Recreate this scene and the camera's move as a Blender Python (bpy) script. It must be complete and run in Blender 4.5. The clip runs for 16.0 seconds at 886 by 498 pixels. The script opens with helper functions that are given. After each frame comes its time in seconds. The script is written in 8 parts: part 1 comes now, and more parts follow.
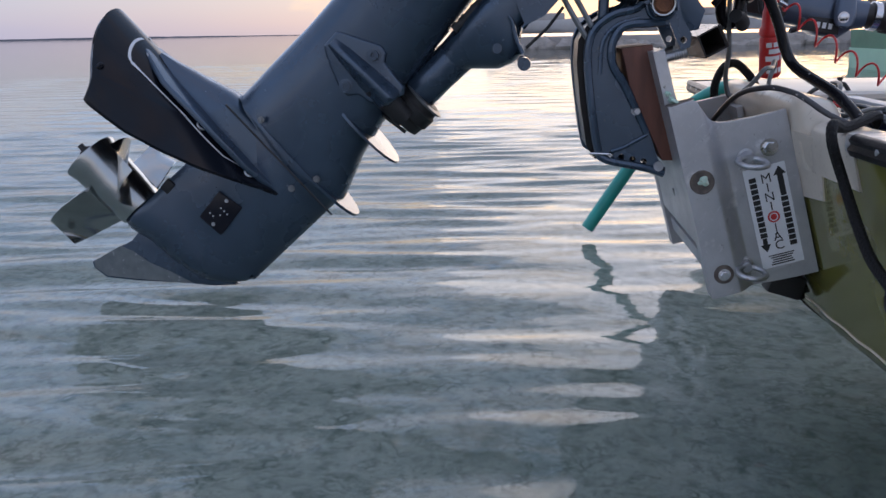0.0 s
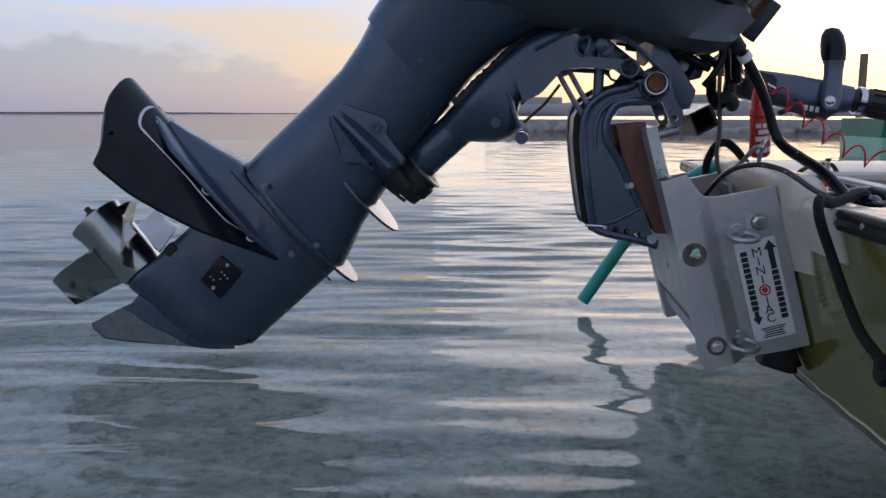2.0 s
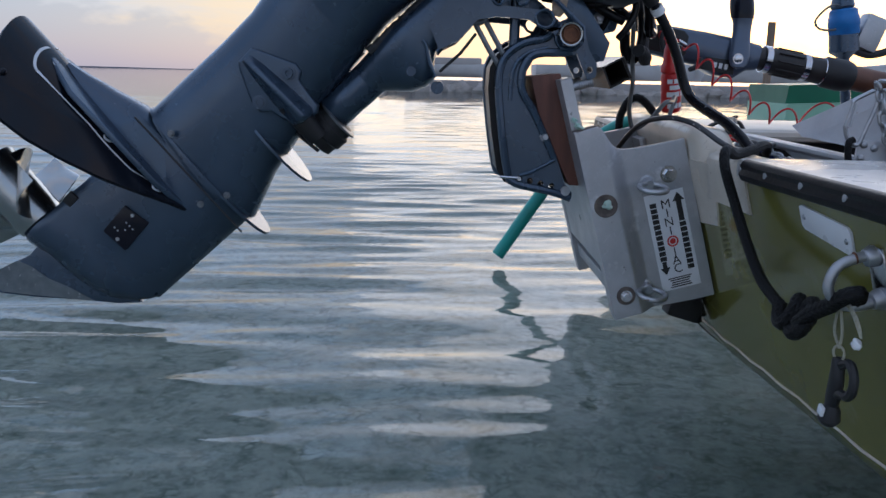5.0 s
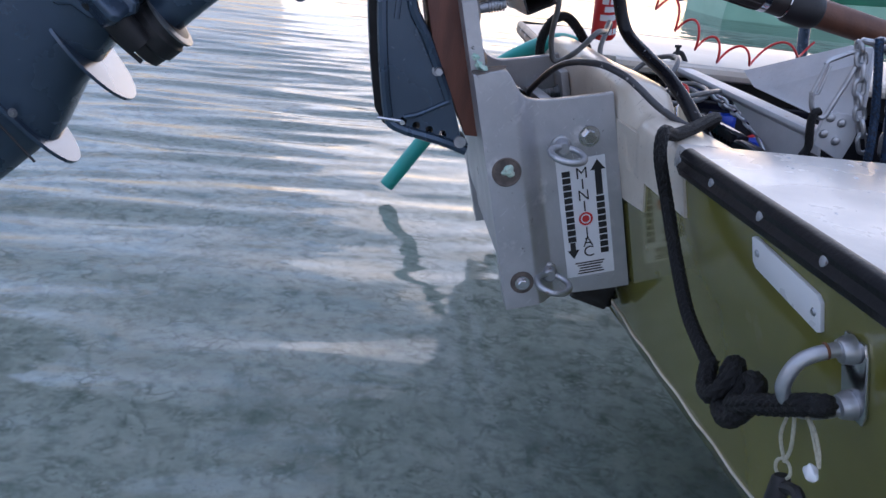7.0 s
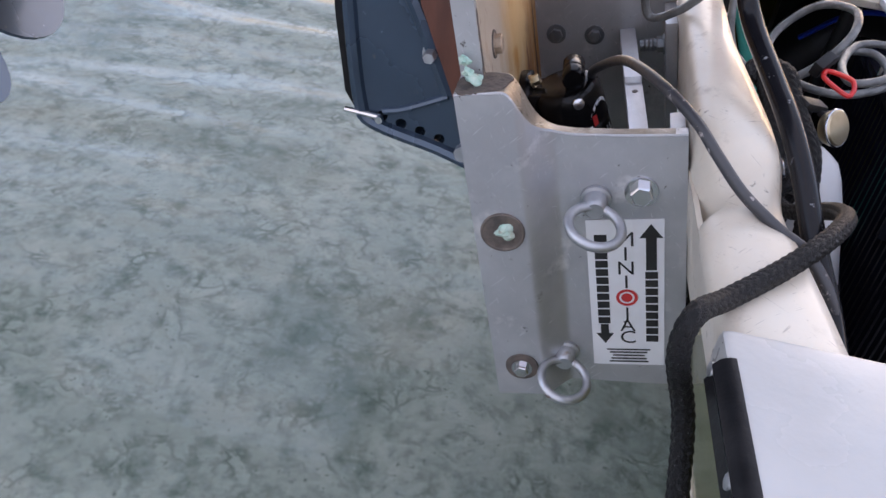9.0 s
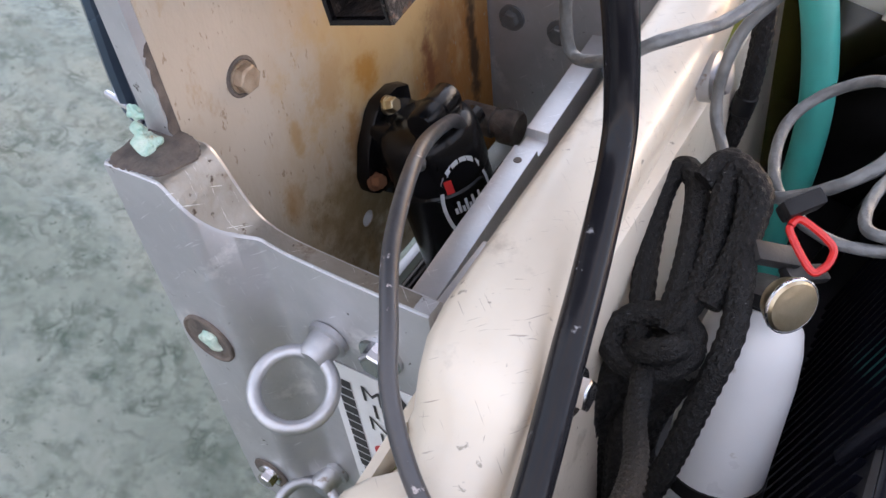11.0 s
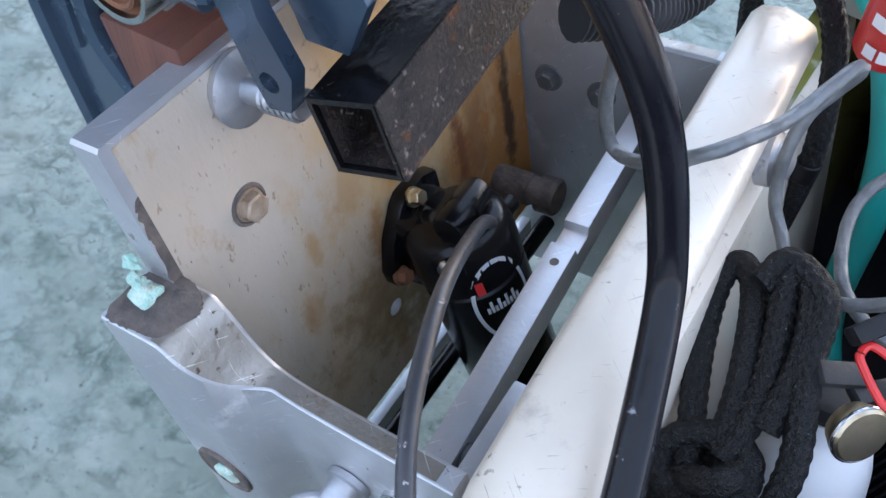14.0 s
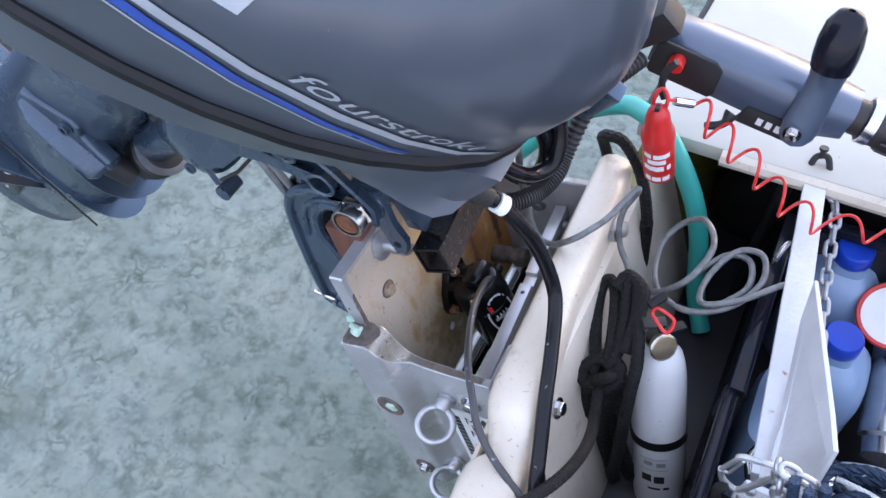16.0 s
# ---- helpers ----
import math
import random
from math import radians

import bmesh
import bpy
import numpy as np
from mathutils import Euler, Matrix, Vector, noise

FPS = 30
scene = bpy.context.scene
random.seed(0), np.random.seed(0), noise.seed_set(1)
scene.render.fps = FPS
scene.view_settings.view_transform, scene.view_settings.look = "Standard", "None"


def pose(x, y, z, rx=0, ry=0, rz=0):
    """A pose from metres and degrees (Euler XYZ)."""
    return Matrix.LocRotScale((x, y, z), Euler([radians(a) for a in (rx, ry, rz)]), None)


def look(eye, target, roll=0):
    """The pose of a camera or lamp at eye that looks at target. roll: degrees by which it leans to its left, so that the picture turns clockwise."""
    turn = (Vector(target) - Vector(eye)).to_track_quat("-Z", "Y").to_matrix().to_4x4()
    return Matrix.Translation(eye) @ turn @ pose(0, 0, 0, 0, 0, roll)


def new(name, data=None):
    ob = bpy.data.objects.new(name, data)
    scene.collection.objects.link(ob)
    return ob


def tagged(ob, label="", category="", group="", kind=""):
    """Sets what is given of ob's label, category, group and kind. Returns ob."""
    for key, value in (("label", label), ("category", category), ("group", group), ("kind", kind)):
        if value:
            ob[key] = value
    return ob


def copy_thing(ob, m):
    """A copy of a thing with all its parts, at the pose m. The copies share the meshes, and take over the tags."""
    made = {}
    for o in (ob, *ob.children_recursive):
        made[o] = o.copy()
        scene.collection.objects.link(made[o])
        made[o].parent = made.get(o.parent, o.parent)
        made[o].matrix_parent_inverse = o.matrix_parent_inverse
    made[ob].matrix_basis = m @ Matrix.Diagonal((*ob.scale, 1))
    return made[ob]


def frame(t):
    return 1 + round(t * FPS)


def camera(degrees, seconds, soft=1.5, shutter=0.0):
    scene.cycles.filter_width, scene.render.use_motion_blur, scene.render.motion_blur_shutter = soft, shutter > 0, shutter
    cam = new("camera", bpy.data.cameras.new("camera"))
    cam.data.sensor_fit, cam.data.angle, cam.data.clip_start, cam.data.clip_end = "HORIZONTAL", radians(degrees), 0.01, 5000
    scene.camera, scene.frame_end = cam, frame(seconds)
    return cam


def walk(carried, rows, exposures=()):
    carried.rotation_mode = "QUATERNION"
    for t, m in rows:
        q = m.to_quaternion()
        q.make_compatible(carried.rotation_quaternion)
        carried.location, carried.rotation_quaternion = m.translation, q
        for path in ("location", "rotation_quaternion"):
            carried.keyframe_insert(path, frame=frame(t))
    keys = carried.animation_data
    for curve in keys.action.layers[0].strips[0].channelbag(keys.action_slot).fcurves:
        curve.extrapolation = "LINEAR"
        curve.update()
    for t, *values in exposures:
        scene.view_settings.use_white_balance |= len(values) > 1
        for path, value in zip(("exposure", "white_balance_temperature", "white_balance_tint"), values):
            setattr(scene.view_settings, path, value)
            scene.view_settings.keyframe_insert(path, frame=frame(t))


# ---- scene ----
cam = camera(55.7, 16.0)
PATH = [
    (0, (0.468, 0.384, 0.877), (0.29, 2.312, 0.376), -1.2),
    (0.5, (0.483, 0.38, 0.883), (0.328, 2.319, 0.417), -0.6),
    (1, (0.475, 0.371, 0.88), (0.324, 2.321, 0.462), -0.5),
    (1.5, (0.469, 0.366, 0.865), (0.31, 2.327, 0.507), -0.1),
    (2, (0.469, 0.355, 0.863), (0.298, 2.321, 0.544), -0.0),
    (2.5, (0.464, 0.348, 0.859), (0.286, 2.317, 0.557), 0.1),
    (3, (0.463, 0.339, 0.856), (0.283, 2.309, 0.561), 0.2),
    (3.5, (0.463, 0.336, 0.855), (0.281, 2.306, 0.565), 0.2),
    (4, (0.463, 0.338, 0.858), (0.283, 2.309, 0.569), 0.3),
    (4.5, (0.464, 0.339, 0.855), (0.321, 2.307, 0.53), 0.5),
    (5, (0.477, 0.364, 0.841), (0.5, 2.322, 0.434), 1.2),
    (5.2, (0.48, 0.386, 0.838), (0.594, 2.332, 0.392), 1.4),
    (7.3, (0.628, 0.807, 0.942), (0.857, 2.648, 0.196), 7.4),
    (7.5, (0.674, 0.869, 0.956), (0.909, 2.696, 0.176), 7.6),
    (8, (0.764, 1.031, 1.005), (0.845, 2.78, 0.037), 7.2),
    (8.2, (0.774, 1.076, 1.02), (0.778, 2.791, -0.009), 7.4),
    (10.3, (0.975, 1.462, 1.133), (0.672, 2.76, -0.358), 11.0),
    (10.5, (1.013, 1.517, 1.128), (0.672, 2.763, -0.398), 11.6),
    (11, (1.012, 1.642, 1.115), (0.566, 2.789, -0.461), 12.7),
    (11.5, (0.97, 1.706, 1.066), (0.503, 2.811, -0.534), 13.6),
    (12, (0.946, 1.747, 1.022), (0.575, 2.842, -0.61), 15.6),
    (12.5, (0.909, 1.773, 1.006), (0.614, 2.849, -0.654), 16.7),
    (13, (0.894, 1.781, 1.004), (0.606, 2.852, -0.66), 16.8),
    (13.5, (0.909, 1.783, 1.044), (0.563, 2.843, -0.617), 14.5),
    (14, (0.962, 1.742, 1.14), (0.468, 2.763, -0.507), 8.2),
    (14.5, (1.013, 1.695, 1.276), (0.492, 2.669, -0.391), 5.9),
    (15, (1.06, 1.627, 1.444), (0.513, 2.589, -0.223), 2.9),
    (15.5, (1.095, 1.533, 1.571), (0.543, 2.502, -0.089), 0.7),
    (16, (1.128, 1.414, 1.696), (0.535, 2.465, 0.102), -3.5),
]
walk(cam, [(t, look(eye, target, roll)) for t, eye, target, roll in PATH],
     exposures=[(0.0, 0.9, 5850, 11), (1.0, 0.7, 5750, 10), (2.0, 0.5, 5750, 10), (4.0, 0.53, 5750, 10), (5.2, 0.70, 5450, 6), (7.5, 1.40, 5550, 15), (8.2, 1.57, 5900, 16), (10.3, 2.40, 7000, 14), (12.5, 2.44, 6050, 9), (14.0, 2.52, 5650, 5), (16.0, 2.45, 5950, 11)])

# ---- world and light ----
SUN_AZ, SUN_EL = 22.0, 4.0            # degrees to the right of +y, and above the horizon
sun_way = Vector((math.sin(radians(SUN_AZ)) * math.cos(radians(SUN_EL)), math.cos(radians(SUN_AZ)) * math.cos(radians(SUN_EL)), math.sin(radians(SUN_EL))))


def build_world():
    world = bpy.data.worlds.new("dusk_sky")
    scene.world = world
    world.use_nodes = True
    nt = world.node_tree
    nt.nodes.clear()
    out = nt.nodes.new("ShaderNodeOutputWorld")
    bg = nt.nodes.new("ShaderNodeBackground")
    sky = nt.nodes.new("ShaderNodeTexSky")
    sky.sky_type = "NISHITA"
    sky.sun_disc = False
    sky.sun_elevation, sky.sun_rotation = radians(SUN_EL), radians(SUN_AZ)
    sky.air_density, sky.dust_density, sky.ozone_density = 1.0, 1.5, 1.5
    skyk = nt.nodes.new("ShaderNodeVectorMath")
    skyk.operation = "SCALE"
    skyk.inputs["Scale"].default_value = 0.05 / 0.9
    nt.links.new(sky.outputs[0], skyk.inputs[0])
    co = nt.nodes.new("ShaderNodeTexCoord")
    sep = nt.nodes.new("ShaderNodeSeparateXYZ")
    nt.links.new(co.outputs["Generated"], sep.inputs[0])

    def ramp(src, stops, interp="LINEAR"):
        r = nt.nodes.new("ShaderNodeValToRGB")
        r.color_ramp.interpolation = interp
        while len(r.color_ramp.elements) < len(stops):
            r.color_ramp.elements.new(0.5)
        for e, (p, c) in zip(r.color_ramp.elements, stops):
            e.position, e.color = p, (*c, 1)
        nt.links.new(src, r.inputs[0])
        return r.outputs[0]

    def mth(op, a, b=None):
        m = nt.nodes.new("ShaderNodeMath")
        m.operation = op
        for i, v in enumerate((a, b)):
            if v is None:
                continue
            if isinstance(v, (int, float)):
                m.inputs[i].default_value = v
            else:
                nt.links.new(v, m.inputs[i])
        return m.outputs[0]

    def mix(f, a, b):
        m = nt.nodes.new("ShaderNodeMix")
        m.data_type = "RGBA"
        for s, v in ((m.inputs[0], f), (m.inputs[6], a), (m.inputs[7], b)):
            if isinstance(v, tuple):
                s.default_value = (*v, 1)
            elif isinstance(v, (int, float)):
                s.default_value = v
            else:
                nt.links.new(v, s)
        return m.outputs[2]

    # thin high overcast: pale towards the sun, lilac away from it, blue-grey overhead
    dot = nt.nodes.new("ShaderNodeVectorMath")
    dot.operation = "DOT_PRODUCT"
    nt.links.new(co.outputs["Generated"], dot.inputs[0])
    dot.inputs[1].default_value = (math.sin(radians(SUN_AZ)), math.cos(radians(SUN_AZ)), 0.08)
    near = ramp(dot.outputs["Value"], SKY_NEAR, "EASE")
    veil_low = mix(near, SKY_FAR, SKY_SUN)
    up = ramp(sep.outputs[2], [(0.0, (0, 0, 0)), (0.09, (0.2,) * 3), (0.26, (1, 1, 1))])
    high = ramp(sep.outputs[2], [(0.20, (0, 0, 0)), (0.52, (1, 1, 1))])
    side = ramp(dot.outputs["Value"], [(0.0, (0, 0, 0)), (0.75, (1, 1, 1))], "EASE")
    veil = mix(high, mix(up, veil_low, mix(side, SKY_BACK, SKY_MID)), SKY_TOP)
    # streaked cloud
    mp = nt.nodes.new("ShaderNodeMapping")
    mp.inputs["Scale"].default_value = (1.2, 1.2, 7.0)
    nt.links.new(co.outputs["Generated"], mp.inputs[0])
    n1 = nt.nodes.new("ShaderNodeTexNoise")
    n1.inputs["Scale"].default_value, n1.inputs["Detail"].default_value, n1.inputs["Roughness"].default_value = 3.1, 7, 0.6
    nt.links.new(mp.outputs[0], n1.inputs["Vector"])
    cl = ramp(n1.outputs[0], [(0.45, (0, 0, 0)), (0.63, (1, 1, 1))])
    glow = mix(near, SKY_CLOUD_FAR, SKY_CLOUD_SUN)
    veil2 = mix(mth("MULTIPLY", cl, 0.75), veil, glow)
    # a heap of grey cloud low over the sea to the left of the sun
    mp2 = nt.nodes.new("ShaderNodeMapping")
    mp2.inputs["Scale"].default_value = (1.0, 1.0, 2.2)
    nt.links.new(co.outputs["Generated"], mp2.inputs[0])
    n2 = nt.nodes.new("ShaderNodeTexNoise")
    n2.inputs["Scale"].default_value, n2.inputs["Detail"].default_value = 26.0, 8
    nt.links.new(mp2.outputs[0], n2.inputs["Vector"])
    dot2 = nt.nodes.new("ShaderNodeVectorMath")
    dot2.operation = "DOT_PRODUCT"
    nt.links.new(co.outputs["Generated"], dot2.inputs[0])
    dot2.inputs[1].default_value = (math.sin(radians(-28.2)), math.cos(radians(-28.2)), 0.0)
    bell = ramp(dot2.outputs["Value"], [(0.955, (0, 0, 0)), (0.988, (0.28,) * 3), (0.9962, (0.50,) * 3), (0.9996, (1, 1, 1))], "EASE")
    top = mth("ADD", mth("ADD", mth("MULTIPLY", bell, 0.090), 0.040), mth("MULTIPLY", mth("SUBTRACT", n2.outputs[0], 0.5), 0.075))
    edge = mth("MULTIPLY", mth("SUBTRACT", top, sep.outputs[2]), 48.0)
    edge = mth("MINIMUM", mth("MAXIMUM", edge, 0.0), 0.92)
    bank = mix(near, SKY_BANK, SKY_BANK_SUN)
    full = mix(edge, veil2, bank)
    add = nt.nodes.new("ShaderNodeVectorMath")
    add.operation = "ADD"
    nt.links.new(skyk.outputs[0], add.inputs[0])
    nt.links.new(full, add.inputs[1])
    nt.links.new(add.outputs[0], bg.inputs[0])
    bg.inputs[1].default_value = SKY_STRENGTH
    nt.links.new(bg.outputs[0], out.inputs[0])


SKY_NEAR = [(0.30, (0, 0, 0)), (0.97, (0.75,) * 3), (1.0, (1, 1, 1))]
SKY_FAR, SKY_SUN, SKY_TOP = (0.33, 0.315, 0.385), (0.38, 0.275, 0.195), (0.24, 0.335, 0.495)
SKY_MID, SKY_BACK = (0.50, 0.64, 0.95), (0.23, 0.30, 0.45)
SKY_CLOUD_FAR, SKY_CLOUD_SUN = (0.66, 0.45, 0.33), (0.46, 0.31, 0.20)
SKY_BANK, SKY_BANK_SUN = (0.205, 0.235, 0.345), (0.33, 0.28, 0.29)
SKY_STRENGTH = 0.9
build_world()
sun = new("low_sun", bpy.data.lights.new("low_sun", "SUN"))
sun.data.energy, sun.data.angle, sun.data.color = 0.4, radians(55), (1.0, 0.80, 0.62)
sun.matrix_world = look((0, 0, 5), Vector((0, 0, 5)) - sun_way)


# ---- materials ----
def mat(name, c1, c2=None, rough=0.5, metal=0.0, scale=12.0, bump=0.15, bscale=180.0, stains=(), coat=0.0, rvar=0.12, stretch=(1, 1, 1), bdist=0.002, emit=0.0, scratch=None, drift=0.0):
    """Two colours mixed by noise, stains with their own patches, fine relief."""
    c2 = c2 or tuple(0.8 * v for v in c1)
    m = bpy.data.materials.new(name)
    m.use_nodes = True
    nt = m.node_tree
    b = nt.nodes["Principled BSDF"]
    co = nt.nodes.new("ShaderNodeTexCoord")
    mp = nt.nodes.new("ShaderNodeMapping")
    mp.inputs["Scale"].default_value = stretch
    nt.links.new(co.outputs["Object"], mp.inputs[0])

    def noise_tex(sc, det=5.0, rg=0.55):
        n = nt.nodes.new("ShaderNodeTexNoise")
        n.inputs["Scale"].default_value, n.inputs["Detail"].default_value, n.inputs["Roughness"].default_value = sc, det, rg
        nt.links.new(mp.outputs[0], n.inputs["Vector"])
        return n.outputs[0]

    def ramp(src, lo, hi):
        r = nt.nodes.new("ShaderNodeMapRange")
        r.inputs["From Min"].default_value, r.inputs["From Max"].default_value = lo, hi
        nt.links.new(src, r.inputs[0])
        return r.outputs[0]

    def mixc(f, a, c):
        x = nt.nodes.new("ShaderNodeMix")
        x.data_type = "RGBA"
        nt.links.new(f, x.inputs[0])
        for s, v in ((x.inputs[6], a), (x.inputs[7], c)):
            if isinstance(v, tuple):
                s.default_value = (*v, 1)
            else:
                nt.links.new(v, s)
        return x.outputs[2]

    big = noise_tex(scale)
    col = mixc(ramp(big, 0.35, 0.65), tuple(c1), tuple(c2))
    rr = ramp(big, 0.2, 0.8)
    k = nt.nodes.new("ShaderNodeMath")
    k.operation = "MULTIPLY_ADD"
    k.inputs[1].default_value, k.inputs[2].default_value = rvar, rough - rvar / 2
    nt.links.new(rr, k.inputs[0])
    rgh = k.outputs[0]
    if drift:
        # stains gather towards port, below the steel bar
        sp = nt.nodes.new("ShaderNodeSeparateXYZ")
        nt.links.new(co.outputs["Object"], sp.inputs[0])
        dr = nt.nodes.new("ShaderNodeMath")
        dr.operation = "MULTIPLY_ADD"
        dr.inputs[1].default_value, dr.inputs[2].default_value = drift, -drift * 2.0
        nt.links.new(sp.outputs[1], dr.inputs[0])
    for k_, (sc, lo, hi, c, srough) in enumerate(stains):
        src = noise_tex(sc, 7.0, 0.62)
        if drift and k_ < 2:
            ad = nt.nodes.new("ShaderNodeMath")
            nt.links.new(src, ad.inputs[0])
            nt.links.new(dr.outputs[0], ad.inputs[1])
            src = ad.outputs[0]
        f = ramp(src, lo, hi)
        col = mixc(f, col, tuple(c))
        x = nt.nodes.new("ShaderNodeMix")
        nt.links.new(f, x.inputs[0])
        nt.links.new(rgh, x.inputs[2])
        x.inputs[3].default_value = srough
        rgh = x.outputs[0]
    if scratch:
        for way, sc in (((0.6, 0.75, 0.3), 1.0), ((-0.7, 0.5, 0.5), 0.8), ((0.5, -0.6, 0.62), 1.3)):
            m2 = nt.nodes.new("ShaderNodeMapping")
            m2.vector_type = "TEXTURE"
            m2.inputs["Rotation"].default_value = Vector(way).to_track_quat("Z", "Y").to_euler()
            m2.inputs["Scale"].default_value = (1 / (40 * sc), 1 / (40 * sc), 1 / (1100 * sc))
            nt.links.new(co.outputs["Object"], m2.inputs[0])
            ns = nt.nodes.new("ShaderNodeTexNoise")
            ns.inputs["Scale"].default_value, ns.inputs["Detail"].default_value = 1.0, 3.0
            nt.links.new(m2.outputs[0], ns.inputs["Vector"])
            f = ramp(ns.outputs[0], 0.695, 0.73)
            col = mixc(f, col, tuple(scratch))
    nt.links.new(col, b.inputs["Base Color"])
    nt.links.new(rgh, b.inputs["Roughness"])
    b.inputs["Metallic"].default_value = metal
    b.inputs["Coat Weight"].default_value = coat
    b.inputs["Coat Roughness"].default_value = 0.08
    if emit:
        nt.links.new(col, b.inputs["Emission Color"])
        b.inputs["Emission Strength"].default_value = emit
    if bump:
        bp = nt.nodes.new("ShaderNodeBump")
        bp.inputs["Strength"].default_value, bp.inputs["Distance"].default_value = bump, bdist
        nt.links.new(noise_tex(bscale, 6.0), bp.inputs["Height"])
        nt.links.new(bp.outputs[0], b.inputs["Normal"])
    return m


def mat_braid(name, c1, c2, across=420.0, rough=0.85, stains=()):
    """Braided cord: crossed fine waves for relief, worn paler on the crowns."""
    m = mat(name, c1, c2, rough, 0.0, 330.0, 0.0, stains=stains)
    nt = m.node_tree
    b = nt.nodes["Principled BSDF"]
    co = nt.nodes.new("ShaderNodeTexCoord")
    v = nt.nodes.new("ShaderNodeTexVoronoi")
    v.inputs["Scale"].default_value = across
    nt.links.new(co.outputs["Object"], v.inputs["Vector"])
    bp = nt.nodes.new("ShaderNodeBump")
    bp.inputs["Strength"].default_value, bp.inputs["Distance"].default_value = 0.8, 0.0012
    bp.invert = True
    b.inputs["Specular IOR Level"].default_value = 0.5
    nt.links.new(v.outputs["Distance"], bp.inputs["Height"])
    nt.links.new(bp.outputs[0], b.inputs["Normal"])
    return m


def mat_water():
    m = bpy.data.materials.new("clear_shallow_water")
    m.use_nodes = True
    nt = m.node_tree
    nt.nodes.clear()
    out = nt.nodes.new("ShaderNodeOutputMaterial")
    co = nt.nodes.new("ShaderNodeTexCoord")

    def tex(sc, stretch, det, rot=0.0):
        mp = nt.nodes.new("ShaderNodeMapping")
        mp.inputs["Scale"].default_value = stretch
        mp.inputs["Rotation"].default_value = (0, 0, radians(rot))
        nt.links.new(co.outputs["Object"], mp.inputs[0])
        n = nt.nodes.new("ShaderNodeTexNoise")
        n.inputs["Scale"].default_value, n.inputs["Detail"].default_value = sc, det
        n.inputs["Distortion"].default_value = 0.4
        nt.links.new(mp.outputs[0], n.inputs["Vector"])
        return n.outputs[0]

    b1 = nt.nodes.new("ShaderNodeBump")
    b1.inputs["Strength"].default_value, b1.inputs["Distance"].default_value = 1.0, WATER_SWELL
    nt.links.new(tex(2.6, (0.5, 1.9, 1), 2.0, 7), b1.inputs["Height"])
    b2 = nt.nodes.new("ShaderNodeBump")
    b2.inputs["Strength"].default_value, b2.inputs["Distance"].default_value = 1.0, WATER_FINE
    nt.links.new(tex(14.0, (0.5, 1.5, 1), 2.0, -6), b2.inputs["Height"])
    nt.links.new(b1.outputs[0], b2.inputs["Normal"])
    fr = nt.nodes.new("ShaderNodeFresnel")
    fr.inputs["IOR"].default_value = 1.33
    nt.links.new(b2.outputs[0], fr.inputs["Normal"])
    gl = nt.nodes.new("ShaderNodeBsdfGlossy")
    gl.inputs["Roughness"].default_value = 0.02
    nt.links.new(b2.outputs[0], gl.inputs["Normal"])
    tr = nt.nodes.new("ShaderNodeBsdfTransparent")
    tr.inputs[0].default_value = (0.955, 0.975, 0.965, 1)
    # faint milkiness of the water itself
    df = nt.nodes.new("ShaderNodeBsdfDiffuse")
    df.inputs[0].default_value = (0.15, 0.25, 0.25, 1)
    body = nt.nodes.new("ShaderNodeMixShader")
    body.inputs[0].default_value = 0.14
    nt.links.new(tr.outputs[0], body.inputs[1])
    nt.links.new(df.outputs[0], body.inputs[2])
    mx = nt.nodes.new("ShaderNodeMixShader")
    nt.links.new(fr.outputs[0], mx.inputs[0])
    nt.links.new(body.outputs[0], mx.inputs[1])
    nt.links.new(gl.outputs[0], mx.inputs[2])
    nt.links.new(mx.outputs[0], out.inputs[0])
    return m


WATER_SWELL, WATER_FINE, RIPPLE = 0.0035, 0.0009, 0.060
GEL = mat("weathered_white_gelcoat", (0.66, 0.60, 0.50), (0.56, 0.50, 0.41), 0.33, scratch=(0.36, 0.31, 0.25), scale=7, bump=0.12, bscale=90, coat=0.2,
          stains=((26.0, 0.60, 0.72, (0.45, 0.40, 0.33), 0.6), (110.0, 0.66, 0.70, (0.30, 0.27, 0.22), 0.6)))
DECK = mat("wet_white_deck", (0.47, 0.465, 0.45), (0.41, 0.405, 0.39), 0.28, scale=9, bump=0.22, bscale=50, rvar=0.3,
           stains=((70.0, 0.70, 0.73, (0.16, 0.15, 0.13), 0.5),))
CREAM = mat("cream_gunwale_gelcoat", (0.50, 0.48, 0.42), (0.44, 0.42, 0.37), 0.42, scale=6, bump=0.1, bscale=80,
            stains=((90.0, 0.70, 0.73, (0.20, 0.18, 0.15), 0.5),))
OLIVE = mat("olive_green_hull_gelcoat", (0.165, 0.160, 0.035), (0.135, 0.130, 0.030), 0.16, scale=5, bump=0.04, bscale=60, coat=0.5,
            stains=((14.0, 0.60, 0.75, (0.19, 0.18, 0.07), 0.3),))
RUBBER = mat("black_rubber", (0.006, 0.006, 0.007), (0.011, 0.011, 0.012), 0.36, scale=30, bump=0.2)
HOSE_BLACK = mat("black_vinyl_cable_sheath", (0.007, 0.007, 0.009), (0.010, 0.010, 0.012), 0.16, scale=40, bump=0.08, stains=((90.0, 0.66, 0.72, (0.25, 0.25, 0.26), 0.5),))
